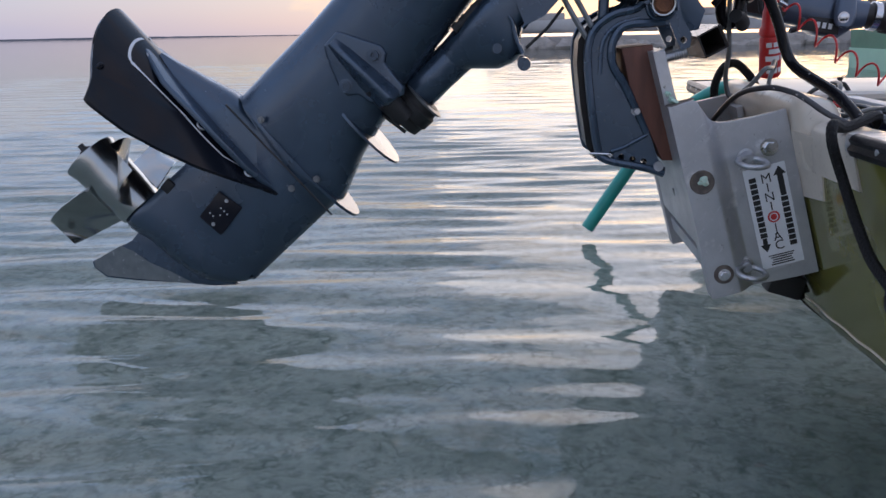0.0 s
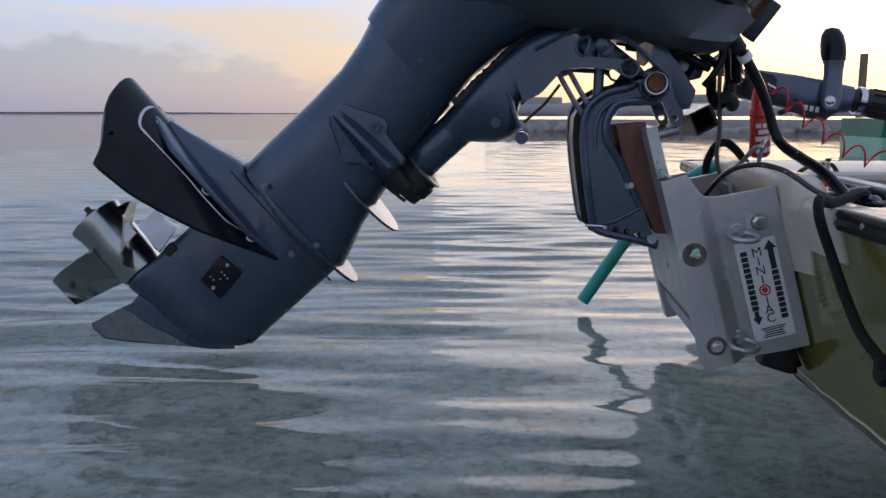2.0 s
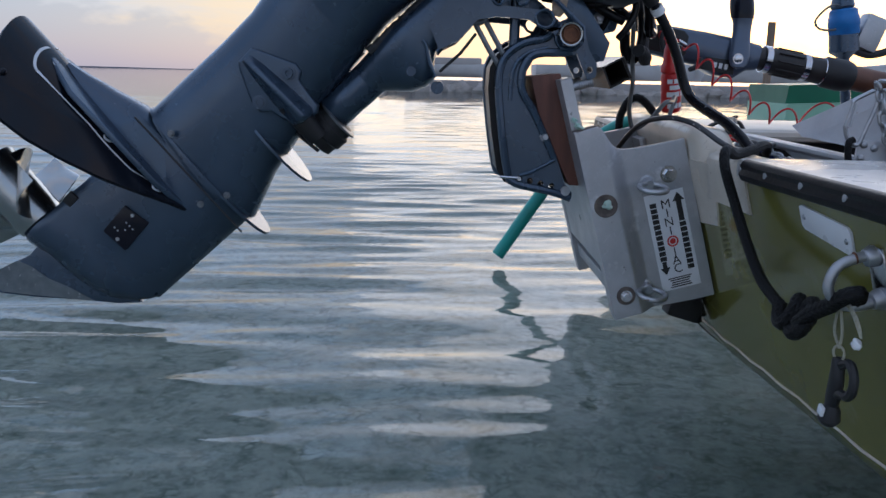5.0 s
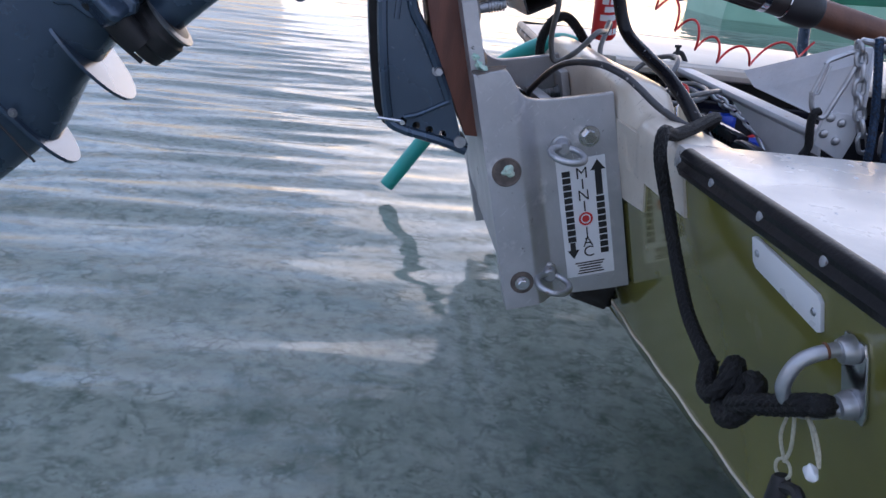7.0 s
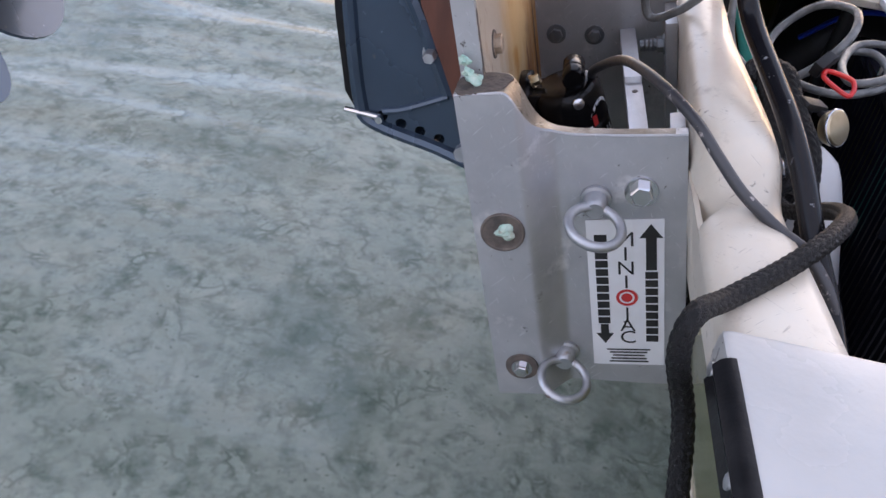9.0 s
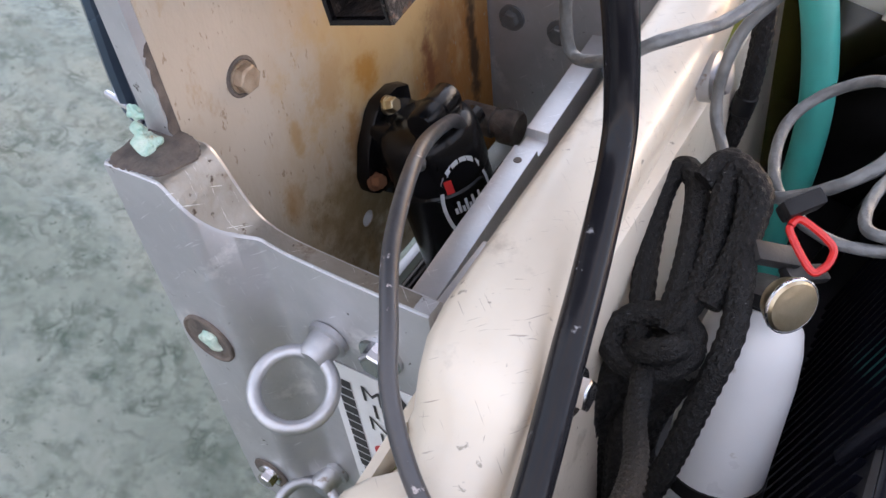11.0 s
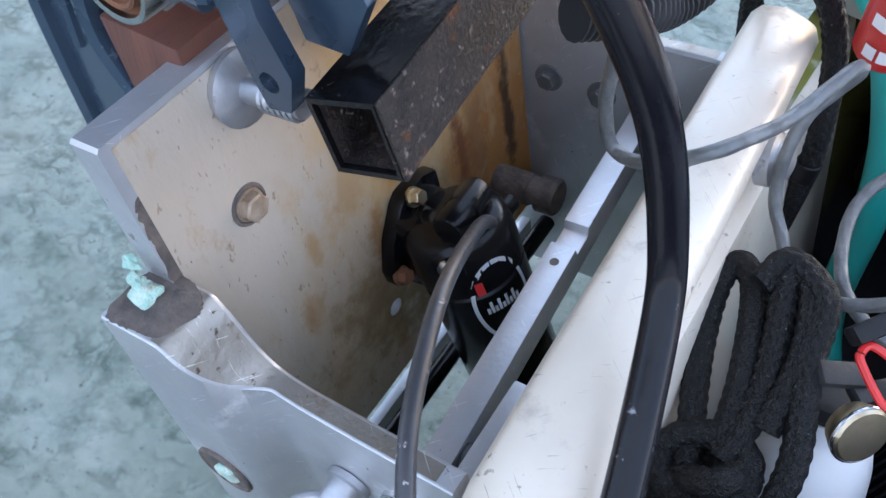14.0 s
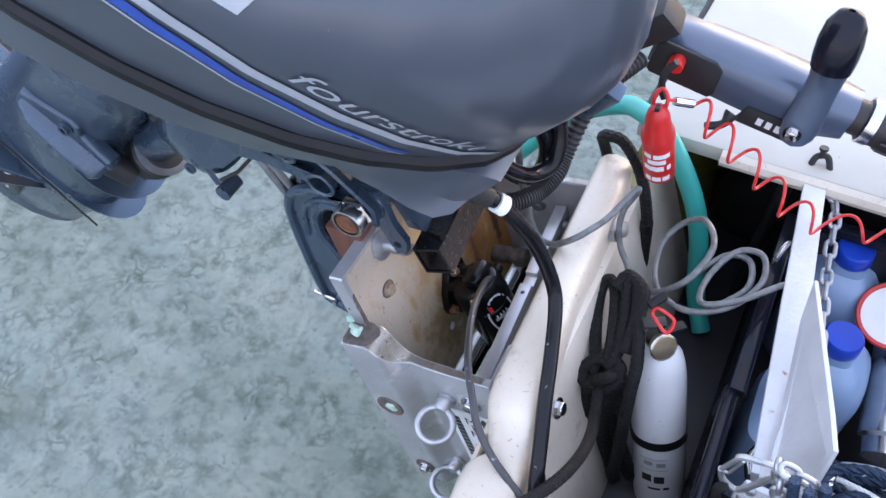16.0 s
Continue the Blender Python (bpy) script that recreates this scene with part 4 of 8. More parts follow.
            rings.append([p + nrm * o + Vector((0, 0, h)) for o, h in ((0, -0.019), (0.006, -0.017), (0.011, -0.008), (0.008, 0.0), (0.010, 0.006), (0.006, 0.012), (0.001, 0.0145), (-0.003, 0.0145), (-0.003, -0.019))])
        loft(bm, rings)
        rail = part("rub_rail", bm, RUBBER, boat, "black rubber rub rail with screws")
        for y in (0.413, 0.50, 0.605, 0.713, 0.812):
            bm = nb()
            yy = YC + s * y
            lathe(bm, (transom_x(yy, 0.712) - 0.0105, yy, 0.7115), (-1, 0, 0.1), [(0, 0.0055), (0.002, 0.005), (0.003, 0.0025)], 12)
            part("screw", bm, GALV, rail)
    return boat


build_boat()


# ---- jack plate ----
def J(a, y, c):
    """Along the raked transom: a ahead of it, c up along it."""
    return Vector((0.922 + 0.964 * a - 0.265 * c, y, 0.711 + 0.265 * a + 0.964 * c))


JX, JZ = Vector((0.964, 0, 0.265)), Vector((-0.265, 0, 0.964))
JROT = Matrix(((0.964, 0, -0.265), (0, 1, 0), (0.265, 0, 0.964)))


def arc(c, r, a0, a1, n):
    return [(c[0] + r * math.cos(radians(a0 + (a1 - a0) * i / n)), c[1] + r * math.sin(radians(a0 + (a1 - a0) * i / n))) for i in range(n + 1)]


def build_jack_plate():
    jack = thing("jack_plate", J(-0.09, YC, -0.27), "weathered aluminium outboard jack plate bolted to the transom", "jack plate")
    ymir = lambda s, y: y if s < 0 else 4.131 - y
    for s in (-1, 1):
        # one casting: a thick aft flange blending through a hollow into the web, its top swept down
        bm = nb()
        cols = []
        def y_out(a):
            t = min(1, max(0, (a + 0.137) / 0.032))
            return 1.8455 + 0.0265 * t * t * (3 - 2 * t)
        def c_top(a):
            """The top edge: level over the flange, then swept down to the web."""
            way = [-0.147, -0.142, -0.138, -0.133, -0.128, -0.122, -0.114, -0.104, -0.09, -0.05, 0.0]
            high = [0.087, 0.0868, 0.083, 0.073, 0.0595, 0.0475, 0.039, 0.034, 0.031, 0.028, 0.026]
            return float(sum(np.interp(a + d, way, high) for d in (-0.002, -0.001, 0, 0.001, 0.002)) / 5)
        aa = [-0.185, -0.180, -0.165, -0.155] + [-0.150 + 0.0015 * k for k in range(33)] + [-0.096, -0.09, -0.08, -0.05, -0.02, 0.004, 0.008]
        for a in aa:
            ct, cb = c_top(a), -0.266 - 0.006 * min(1, max(0, (a + 0.13) / 0.1))
            rnd = 0.0014
            col = [(y_out(a), cb + (ct - rnd - cb) * j / 8) for j in range(9)] + [(y_out(a) + 0.001, ct - 0.001), (y_out(a) + rnd, ct), (1.884, ct), (1.886, ct - 0.002)] + [(1.886, cb + (ct - cb) * j / 4) for j in (3, 2, 1, 0)]
            cols.append([J(a, ymir(s, y), c) for y, c in col])
        loft(bm, cols)
        part("side_plate", bm, ALU, jack, "grey aluminium side plate with a thick flange", sharp=40)
        bm = nb()
        strip(bm, lambda t: (J(-0.1475 + 0.145 * t, ymir(s, y_out(-0.1475 + 0.145 * t) + 0.0016), c_top(-0.1475 + 0.145 * t) + 0.0003), J(-0.1475 + 0.145 * t, ymir(s, 1.8835), c_top(-0.1475 + 0.145 * t) + 0.0003)), 110)
        part("worn_top", bm, WORN, jack, "bare worn metal along the swept top")
        # plug with corroded bolt, and the lower bolt
        bm = nb()
        p = Vector((0.784, ymir(s, 1.845), 0.617))
        lathe(bm, p, (0, s, 0), [(-0.002, 0.021), (0.0016, 0.021), (0.0022, 0.0195), (0.001, 0.018), (0.001, 0.010)], 28)
        plug = part("plug", bm, GUNK, jack, "black ringed plug crusted with green corrosion")
        bm = nb()
        lump(bm, p + Vector((0.002, s * 0.0015, 0.001)), 0.0095, (1, 0.35, 0.9), 3.1, 0.6, 10)
        part("corrosion", bm, VERDIGRIS, plug)
        bm = nb()
        lathe(bm, Vector((0.831, ymir(s, 1.845), 0.452)), (0, s, 0), [(0, 0.0175), (0.0012, 0.0170), (0.0015, 0.012)], 24)
        part("flange_washer", bm, GUNK, jack)
        bm = nb()
        hexhead(bm, Vector((0.831, ymir(s, 1.844), 0.452)), (0, s, 0), 0.0075, 0.009, 1.5)
        part("flange_bolt", bm, STEEL, jack, "steel bolt head")
        bm = nb()
        hexhead(bm, J(-0.032, ymir(s, 1.872), -0.030), (0, s, 0), 0.0105, 0.011, 1.5)
        part("side_bolt", bm, STEEL, jack, "steel bolt head")
        # foot of the web against the transom
        bm = nb()
        prism(bm, [(-0.006, -0.272), (0.008, -0.272), (0.008, 0.005), (-0.006, 0.005)], lambda a, c, t: J(a, ymir(s, t), c), 1.886, 1.955)
        part("transom_foot", bm, ALU, jack, bevel=0.0015)
        bm = nb()
        a0 = J(-0.006, ymir(s, 1.918), -0.035)
        cyl(bm, a0, a0 - JX * 0.030, 0.0075, None, 14)
        for k in range(5):
            ring(bm, a0 - JX * (0.004 + 0.005 * k), JX, 0.0075, 0.0013, 16, 5)
        hexhead(bm, a0, -JX, 0.010, 0.010, 1.3)
        part("transom_bolt", bm, DULL, jack)
    # motor plate across the aft side, stained on its inner face
    bm = nb()
    y0, y1 = 1.880, 2.243
    outline = [(y0, 0.02), (y0, 0.178), (y0 + 0.002, 0.180), (y1 - 0.002, 0.180), (y1, 0.178), (y1, -0.172), (y0, -0.172)]
    hole = [(2.027 + 0.0075 * math.cos(w), -0.100 + 0.0075 * math.sin(w)) for w in np.linspace(0, 2 * math.pi, 17)[:-1]]
    plate_with_holes(bm, outline, [hole], lambda y, c, t: J(t, y, c), -0.184, -0.164)
    part("motor_plate", bm, ALU, jack, "aluminium motor plate")
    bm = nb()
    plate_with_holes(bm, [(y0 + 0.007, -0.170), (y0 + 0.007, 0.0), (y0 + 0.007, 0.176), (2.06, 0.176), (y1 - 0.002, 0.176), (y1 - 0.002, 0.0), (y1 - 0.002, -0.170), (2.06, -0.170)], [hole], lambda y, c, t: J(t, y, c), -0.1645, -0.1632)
    part("stained_face", bm, RUSTY, jack, "inner face stained brown with rust, shade painted in low down")
    for y, c, lab in ((1.942, 0.0905, "x"), (2.118, 0.0905, "x")):
        bm = nb()
        hexhead(bm, J(-0.164, y, c), JX, 0.0092, 0.009, 1.15)
        part("inner_bolt", bm, TANBOLT, jack, "corroded bolt head")
        bm = nb()
        ring(bm, J(-0.1635, y, c), JX, 0.0120, 0.0016, 26, 6)
        part("grime_ring", bm, GUNK, jack)
    for a, c in PORT_BOLTS:
        bm = nb()
        hexhead(bm, J(a, 2.245, c), (0, -1, 0), 0.0085, 0.009, 1.5)
        part("port_bolt", bm, DULL, jack)
    bm = nb()
    rng = random.Random(2)
    def ragged(edge, amount):
        out = []
        for k, p in enumerate(spline([(a, b, 0) for a, b in edge], 14, True)):
            d = amount * (noise.noise(Vector((p.x * 900, p.y * 900, 3))) + 0.6 * noise.noise(Vector((p.x * 2600, p.y * 2600, 8))))
            out.append((p.x + d, p.y + 0.7 * d))
        return out
    prism(bm, ragged([(1.8820, 0.076), (1.8815, 0.115), (1.8825, 0.140), (1.889, 0.146), (1.896, 0.140), (1.899, 0.125), (1.902, 0.103), (1.904, 0.080)], 0.0026), lambda y, c, t: J(t, y, c), -0.1642, -0.1636)
    part("grime", bm, GUNK, jack, "dark greasy grime")
    bm = nb()
    prism(bm, ragged([(-0.183, 1.849), (-0.160, 1.8475), (-0.145, 1.850), (-0.140, 1.862), (-0.137, 1.874), (-0.150, 1.884), (-0.168, 1.886), (-0.183, 1.880)], 0.0014), lambda a, y, t: J(a, y, t), 0.0860, 0.0876)
    part("grime", bm, GUNK, jack, "dark greasy grime")
    bm = nb()
    for k in range(90):
        y, c, r = 1.884 + abs(rng.gauss(0, 0.020)), rng.gauss(0.105, 0.030), rng.uniform(0.0003, 0.0009)
        if k > 60:
            w = rng.uniform(0, 7)
            y, c = 1.942 + rng.uniform(0.011, 0.018) * math.cos(w), 0.0905 + rng.uniform(0.011, 0.018) * math.sin(w)
        bm.faces.new([bm.verts.new(J(-0.1636, y + r * math.cos(v) * rng.uniform(0.6, 1.3), c + r * math.sin(v) * rng.uniform(0.6, 1.3))) for v in np.linspace(0, 2 * math.pi, 8)[:-1]])
    part("grime_specks", bm, GUNK, jack)["kind"] = "stuff"
    for k, (a, y, c, r, sz) in enumerate(((-0.168, 1.866, 0.090, 0.0066, 0.6), (-0.174, 1.868, 0.0955, 0.0040, 1.3), (-0.177, 1.872, 0.106, 0.0042, 1.0))):
        bm = nb()
        lump(bm, J(a, y, c), r, (1.25, 1, sz), k * 2.3, 0.75, 14)
        part("corrosion", bm, VERDIGRIS, jack, "pale green corrosion lump")
    # cross bars
    bm = nb()
    prism(bm, [(1.886, -0.024), (2.080, -0.024), (2.082, -0.031), (2.100, -0.031), (2.102, -0.024), (2.244, -0.024), (2.244, -0.05), (1.886, -0.05)], lambda y, c, t: J(t + 0.06 * (2.1 - y), y, c), -0.052, -0.033)
    bar = part("cross_bar", bm, ALU, jack, "square aluminium cross bar", bevel=0.001)
    bm = nb()
    lathe(bm, J(-0.040, 2.064, -0.0245), JZ, [(0, 0.0036), (0.0012, 0.0030)], 12)
    part("screw", bm, GUNK, bar)
    bm = nb()
    cyl(bm, J(-0.153, 1.886, -0.205), J(-0.153, 2.245, -0.205), 0.0085, None, 16)
    part("cross_rod", bm, ACT, jack, "black cross rod")
    bm = nb()
    p = J(-0.164, 2.186, -0.100)
    lathe(bm, p, JX, [(0, 0.0145), (0.034, 0.0145), (0.035, 0.0125), (0.042, 0.0125), (0.043, 0.0165), (0.058, 0.0165), (0.060, 0.0145)], 22)
    part("pivot_bolt", bm, GUNK, jack, "tarnished pivot bolt")
    bm = nb()
    box(bm, J(-0.172, 2.06, -0.215), (0.010, 0.355, 0.030), JROT)
    part("lower_bar", bm, ALU, jack, "aluminium lower cross bar", bevel=0.001)
    # lifting eyes on the starboard web
    for y, a, c, tip in ((1.872, -0.073, -0.036, 1.0), (1.872, -0.113, -0.226, 0.9)):
        p = J(a, y, c)
        eye = nb()
        lathe(eye, p, (0, -1, -0.05), [(0, 0.0145), (0.004, 0.0145), (0.005, 0.0115), (0.018, 0.0105), (0.021, 0.008)], 20)
        e = part("lifting_eye", eye, GALV, jack, "galvanised lifting eye bolt")
        r = nb()
        d = Vector((0.10, -1.0, -0.22)).normalized()
        ring(r, p + Vector((0, -0.018, 0)) + d * 0.022, Vector((0.05, -0.2, 1)), 0.024, 0.0048, 32, 10)
        part("ring", r, GALV, e)
    return jack


PORT_BOLTS = ((-0.092, -0.030), (-0.140, -0.025))
jack_plate = build_jack_plate()


def build_jack_sticker(jack):
    """White decal with up and down arrows and the maker's type letters."""
    Y = 1.8715
    def S(u, v, lift=0.0):
        # u across (ahead), v up along the plate, from the decal's middle
        return J(-0.048 + u, Y - lift, -0.155 + v)
    bm = nb()
    prism(bm, [(-0.036, -0.089), (0.036, -0.089), (0.036, 0.095), (-0.036, 0.095)], lambda a, b, t: S(a, b, t), 0.0, 0.0006)
    st = part("sticker", bm, STICK, jack, "white sticker with black arrows and letters")
    def ink(name, fnlist, m_=INK):
        b = nb()
        for pts in fnlist:
            b.faces.new([b.verts.new(S(x, y, 0.0011)) for x, y in pts])
        return part(name, b, m_, st)
    # down arrow: bars and head
    bars = [[(-0.029, y), (-0.017, y), (-0.017, y + 0.0085), (-0.029, y + 0.0085)] for y in np.arange(-0.032, 0.075, 0.0102)]
    for b_ in bars:
        ink("arrow_bar", [b_])
    ink("down_arrow", [[(-0.027, -0.046), (-0.019, -0.046), (-0.019, -0.033), (-0.027, -0.033)], [(-0.032, -0.045), (-0.023, -0.059), (-0.014, -0.045)]])
    bars = [[(0.018, y), (0.030, y), (0.030, y + 0.0085), (0.018, y + 0.0085)] for y in np.arange(-0.056, 0.028, 0.0102)]
    for b_ in bars:
        ink("arrow_bar", [b_])
    ink("up_arrow", [[(0.019, 0.036), (0.029, 0.036), (0.029, 0.075), (0.019, 0.075)], [(0.013, 0.074), (0.035, 0.074), (0.024, 0.090)]])
    for ch, v, sz in (("M", 0.072, 0.024), ("I", 0.055, 0.023), ("N", 0.038, 0.023), ("I", 0.021, 0.023), ("J", -0.019, 0.022), ("A", -0.035, 0.023), ("C", -0.051, 0.024)):
        b = lettering(ch, sz, None, fn=lambda x, y: S(x, v + y, 0.0012))
        part("letter", b, INK, st)
    b = nb()
    for k in range(2):
        r0, r1 = ((0.0105, 0.0075), (0.0055, 0.0))[k]
        vo = [b.verts.new(S(r0 * math.cos(w), 0.002 + r0 * math.sin(w), 0.0012)) for w in np.linspace(0, 2 * math.pi, 25)[:-1]]
        if r1:
            vi = [b.verts.new(S(r1 * math.cos(w), 0.002 + r1 * math.sin(w), 0.0012)) for w in np.linspace(0, 2 * math.pi, 25)[:-1]]
            faces_between(b, [vo, vi])
        else:
            b.faces.new(vo)
    part("emblem", b, REDINK, st, "round red emblem")
    ink("small_print", [[(-0.022, -0.0685), (0.022, -0.0685), (0.022, -0.0665), (-0.022, -0.0665)]] + [[(-w, y), (w, y), (w, y + 0.0022), (-w, y + 0.0022)] for w, y in ((0.019, -0.0725), (0.016, -0.0768), (0.018, -0.0811), (0.020, -0.0852))])


build_jack_sticker(jack_plate)


def build_actuator():
    act = thing("jack_actuator", J(-0.12, 2.05, -0.26), "black electric jack plate actuator with a round badge", "actuator")
    # bracket on the motor plate
    bm = nb()
    prism(bm, [(-0.074, 2.034), (-0.066, 2.024), (-0.052, 2.022), (-0.026, 2.030), (-0.004, 2.046), (0.002, 2.054), (0.003, 2.076), (-0.004, 2.092), (-0.060, 2.096), (-0.074, 2.070)], lambda c, y, t: J(t, y, c), -0.163, -0.150)
    part("base", bm, ACT, act, bevel=0.003)
    bm = nb()
    prism(bm, [(-0.154, -0.075), (-0.154, -0.010), (-0.128, -0.010), (-0.112, -0.013), (-0.094, -0.016), (-0.082, -0.026), (-0.082, -0.042), (-0.104, -0.050), (-0.122, -0.070)], lambda a, c, t: J(a, t, c), 2.036, 2.084)
    part("bracket_arm", bm, ACT, act, bevel=0.005)
    for y, c, m_ in ((2.048, -0.004, BRASS), (2.016, -0.056, RUST)):
        bm = nb()
        hexhead(bm, J(-0.150, y + 0.012, c), JX + JZ * 0.4, 0.006, 0.010, 1.3)
        part("mount_screw", bm, m_, act)
    bm = nb()
    cyl(bm, J(-0.095, 2.028, -0.022), J(-0.095, 2.100, -0.022), 0.008, None, 16)
    part("pin", bm, ACT, act)
    # clevis barrel above the can, split by a groove, with a cheek on each side
    bm = nb()
    lathe(bm, (0.822, 2.034, 0.690), (-0.05, 1, 0), [(0, 0.004), (0, 0.0105), (0.002, 0.012), (0.018, 0.012), (0.019, 0.0108), (0.0215, 0.0108), (0.0225, 0.012), (0.042, 0.012), (0.044, 0.0105), (0.044, 0.004)], 22)
    part("clevis", bm, ACT, act, sharp=40)
    bm = nb()
    lathe(bm, (0.832, 2.020, 0.672), (0.3, -1, 0.35), [(0, 0.0065), (0.002, 0.006), (0.003, 0.003)], 14)
    part("side_screw", bm, STEEL, act)
    # body: a can hanging down and forward
    top, way = Vector((0.8130, 2.0585, 0.6715)), Vector((0.4985, 0.0355, -1.0)).normalized()
    bm = nb()
    lathe(bm, top, way, [(-0.004, 0.010), (-0.004, 0.029), (-0.001, 0.0345), (0.004, 0.0378), (0.010, 0.0395), (0.040, 0.0398), (0.042, 0.0372), (0.044, 0.0372), (0.046, 0.0388), (0.25, 0.0388), (0.252, 0.02)], 36)
    part("body", bm, ACT, act)
    a, b, d = frame_of(way)
    BADGE = math.atan2(Vector((0.811, -0.437, 0.389)).dot(b), Vector((0.811, -0.437, 0.389)).dot(a))
    def on_can(x, y, r):
        w = x / 0.039 + BADGE
        return top + way * (0.056 - y) + (a * math.cos(w) + b * math.sin(w)) * (r + 0.003)
    bm = nb()
    n = 30
    vo = [bm.verts.new(on_can(0.023 * math.cos(2 * math.pi * i / n), 0.040 * math.sin(2 * math.pi * i / n), 0.0366)) for i in range(n)]
    vi = [bm.verts.new(on_can(0.020 * math.cos(2 * math.pi * i / n), 0.036 * math.sin(2 * math.pi * i / n), 0.0366)) for i in range(n)]
    faces_between(bm, [vo, vi])
    badge = part("badge", bm, SILVER, act, "oval silver badge")
    bm = nb()
    for k in range(9):
        for q in range(3):
            x = -0.012 + 0.003 * k
            y = -0.022 + 0.016 * q
            pts = [(x, y), (x + 0.0022, y), (x + 0.0022, y + 0.011 * (0.5 + 0.5 * (k % 2))), (x, y + 0.011 * (0.5 + 0.5 * (k % 2)))]
            if q == 1:
                bm.faces.new([bm.verts.new(on_can(px, py, 0.0366)) for px, py in pts])
    part("badge_bars", bm, SILVER, badge)
    bm = nb()
    bm.faces.new([bm.verts.new(on_can(px, py, 0.0369)) for px, py in ((0.010, 0.014), (0.016, 0.014), (0.016, 0.026), (0.010, 0.026))])
    part("badge_mark", bm, REDINK, badge)
    # ram below, cable from the cap to the boat
    bm = nb()
    cyl(bm, top + way * 0.24, top + way * 0.29, 0.012, None, 16)
    part("ram", bm, STEEL, act)
    bm = nb()
    line = spline([(0.846, 2.062, 0.662), (0.841, 2.060, 0.686), (0.842, 2.035, 0.708), (0.862, 1.955, 0.757), (0.891, 1.880, 0.774), (0.919, 1.835, 0.769), (0.936, 1.812, 0.758), (0.962, 1.793, 0.738), (0.993, 1.778, 0.722), (1.018, 1.765, 0.712), (1.045, 1.742, 0.68), (1.07, 1.72, 0.60), (1.10, 1.70, 0.48)], 8)
    tube(bm, line, 0.0049, 12)
    part("cable", bm, CABLEGREY, act, "grey black actuator cable")
    return act


build_actuator()


# ---- outboard motor, tilted up ----
MU, MF, MO = Vector((0.743, 0, 0.669)), Vector((0.669, 0, -0.743)), Vector((0.716, 2.03, 0.921))


def M(f, s, u):
    """Along the motor: f towards its bow side, s to port, u up its leg, from the tilt tube."""
    return MO + MF * f + MU * u + Vector((0, s, 0))


def sup(fb, ff, w, u, n=36, e=2.4, nose=1.0):
    """A ring round the leg: rounded box from fb to ff, w either side."""
    out = []
    for i in range(n):
        t = 2 * math.pi * i / n
        c, s = math.cos(t), math.sin(t)
        x = math.copysign(abs(c) ** (2 / e), c)
        y = math.copysign(abs(s) ** (2 / e), s)
        out.append(M((fb + ff) / 2 + x * (ff - fb) / 2, y * w * (1 - 0.0 * x), u))
    return out


def seam_u(f):
    return 0.2 + 0.6 * f


COWL_W = [(-0.575, 0.02), (-0.565, 0.075), (-0.54, 0.120), (-0.50, 0.158), (-0.45, 0.183), (-0.40, 0.193), (-0.30, 0.192), (-0.22, 0.183), (-0.14, 0.163), (-0.08, 0.137), (-0.03, 0.103), (0.005, 0.065), (0.02, 0.03), (0.024, 0.008)]


def cowl_point(t, h, lift=0.0):
    """t runs round the starboard side from stern (0) to bow (1); h is the height over the seam."""
    x = t * (len(COWL_W) - 1)
    i = min(int(x), len(COWL_W) - 2)
    k = x - i
    f = COWL_W[i][0] * (1 - k) + COWL_W[i + 1][0] * k
    w = COWL_W[i][1] * (1 - k) + COWL_W[i + 1][1] * k
    g = 1 + 0.03 * math.sin(min(1, h / 0.12) * math.pi / 2) - 0.9 * max(0, (h - 0.10) / 0.24) ** 2.6
    fm = -0.27
    ff = fm + (f - fm) * (1 + (g - 1) * 0.75) - 0.10 * max(0, h - 0.02) * max(0, (f - fm) / 0.3)
    s = -(w * g + lift)
    return M(ff + lift * 0.6 * (1 if f > -0.05 else 0), s, seam_u(f) + h * (1.0 - 0.12 * max(0, (f - fm) / 0.3)) + 0.0)


def cowl_out(t, h, lift):
    """As cowl_point, lifted square to the surface."""
    p, q, r = cowl_point(t, h), cowl_point(t + 0.004, h), cowl_point(t, h + 0.003)
    n = (q - p).cross(r - p).normalized()
    if n.y > 0:
        n = -n
    return p + n * lift


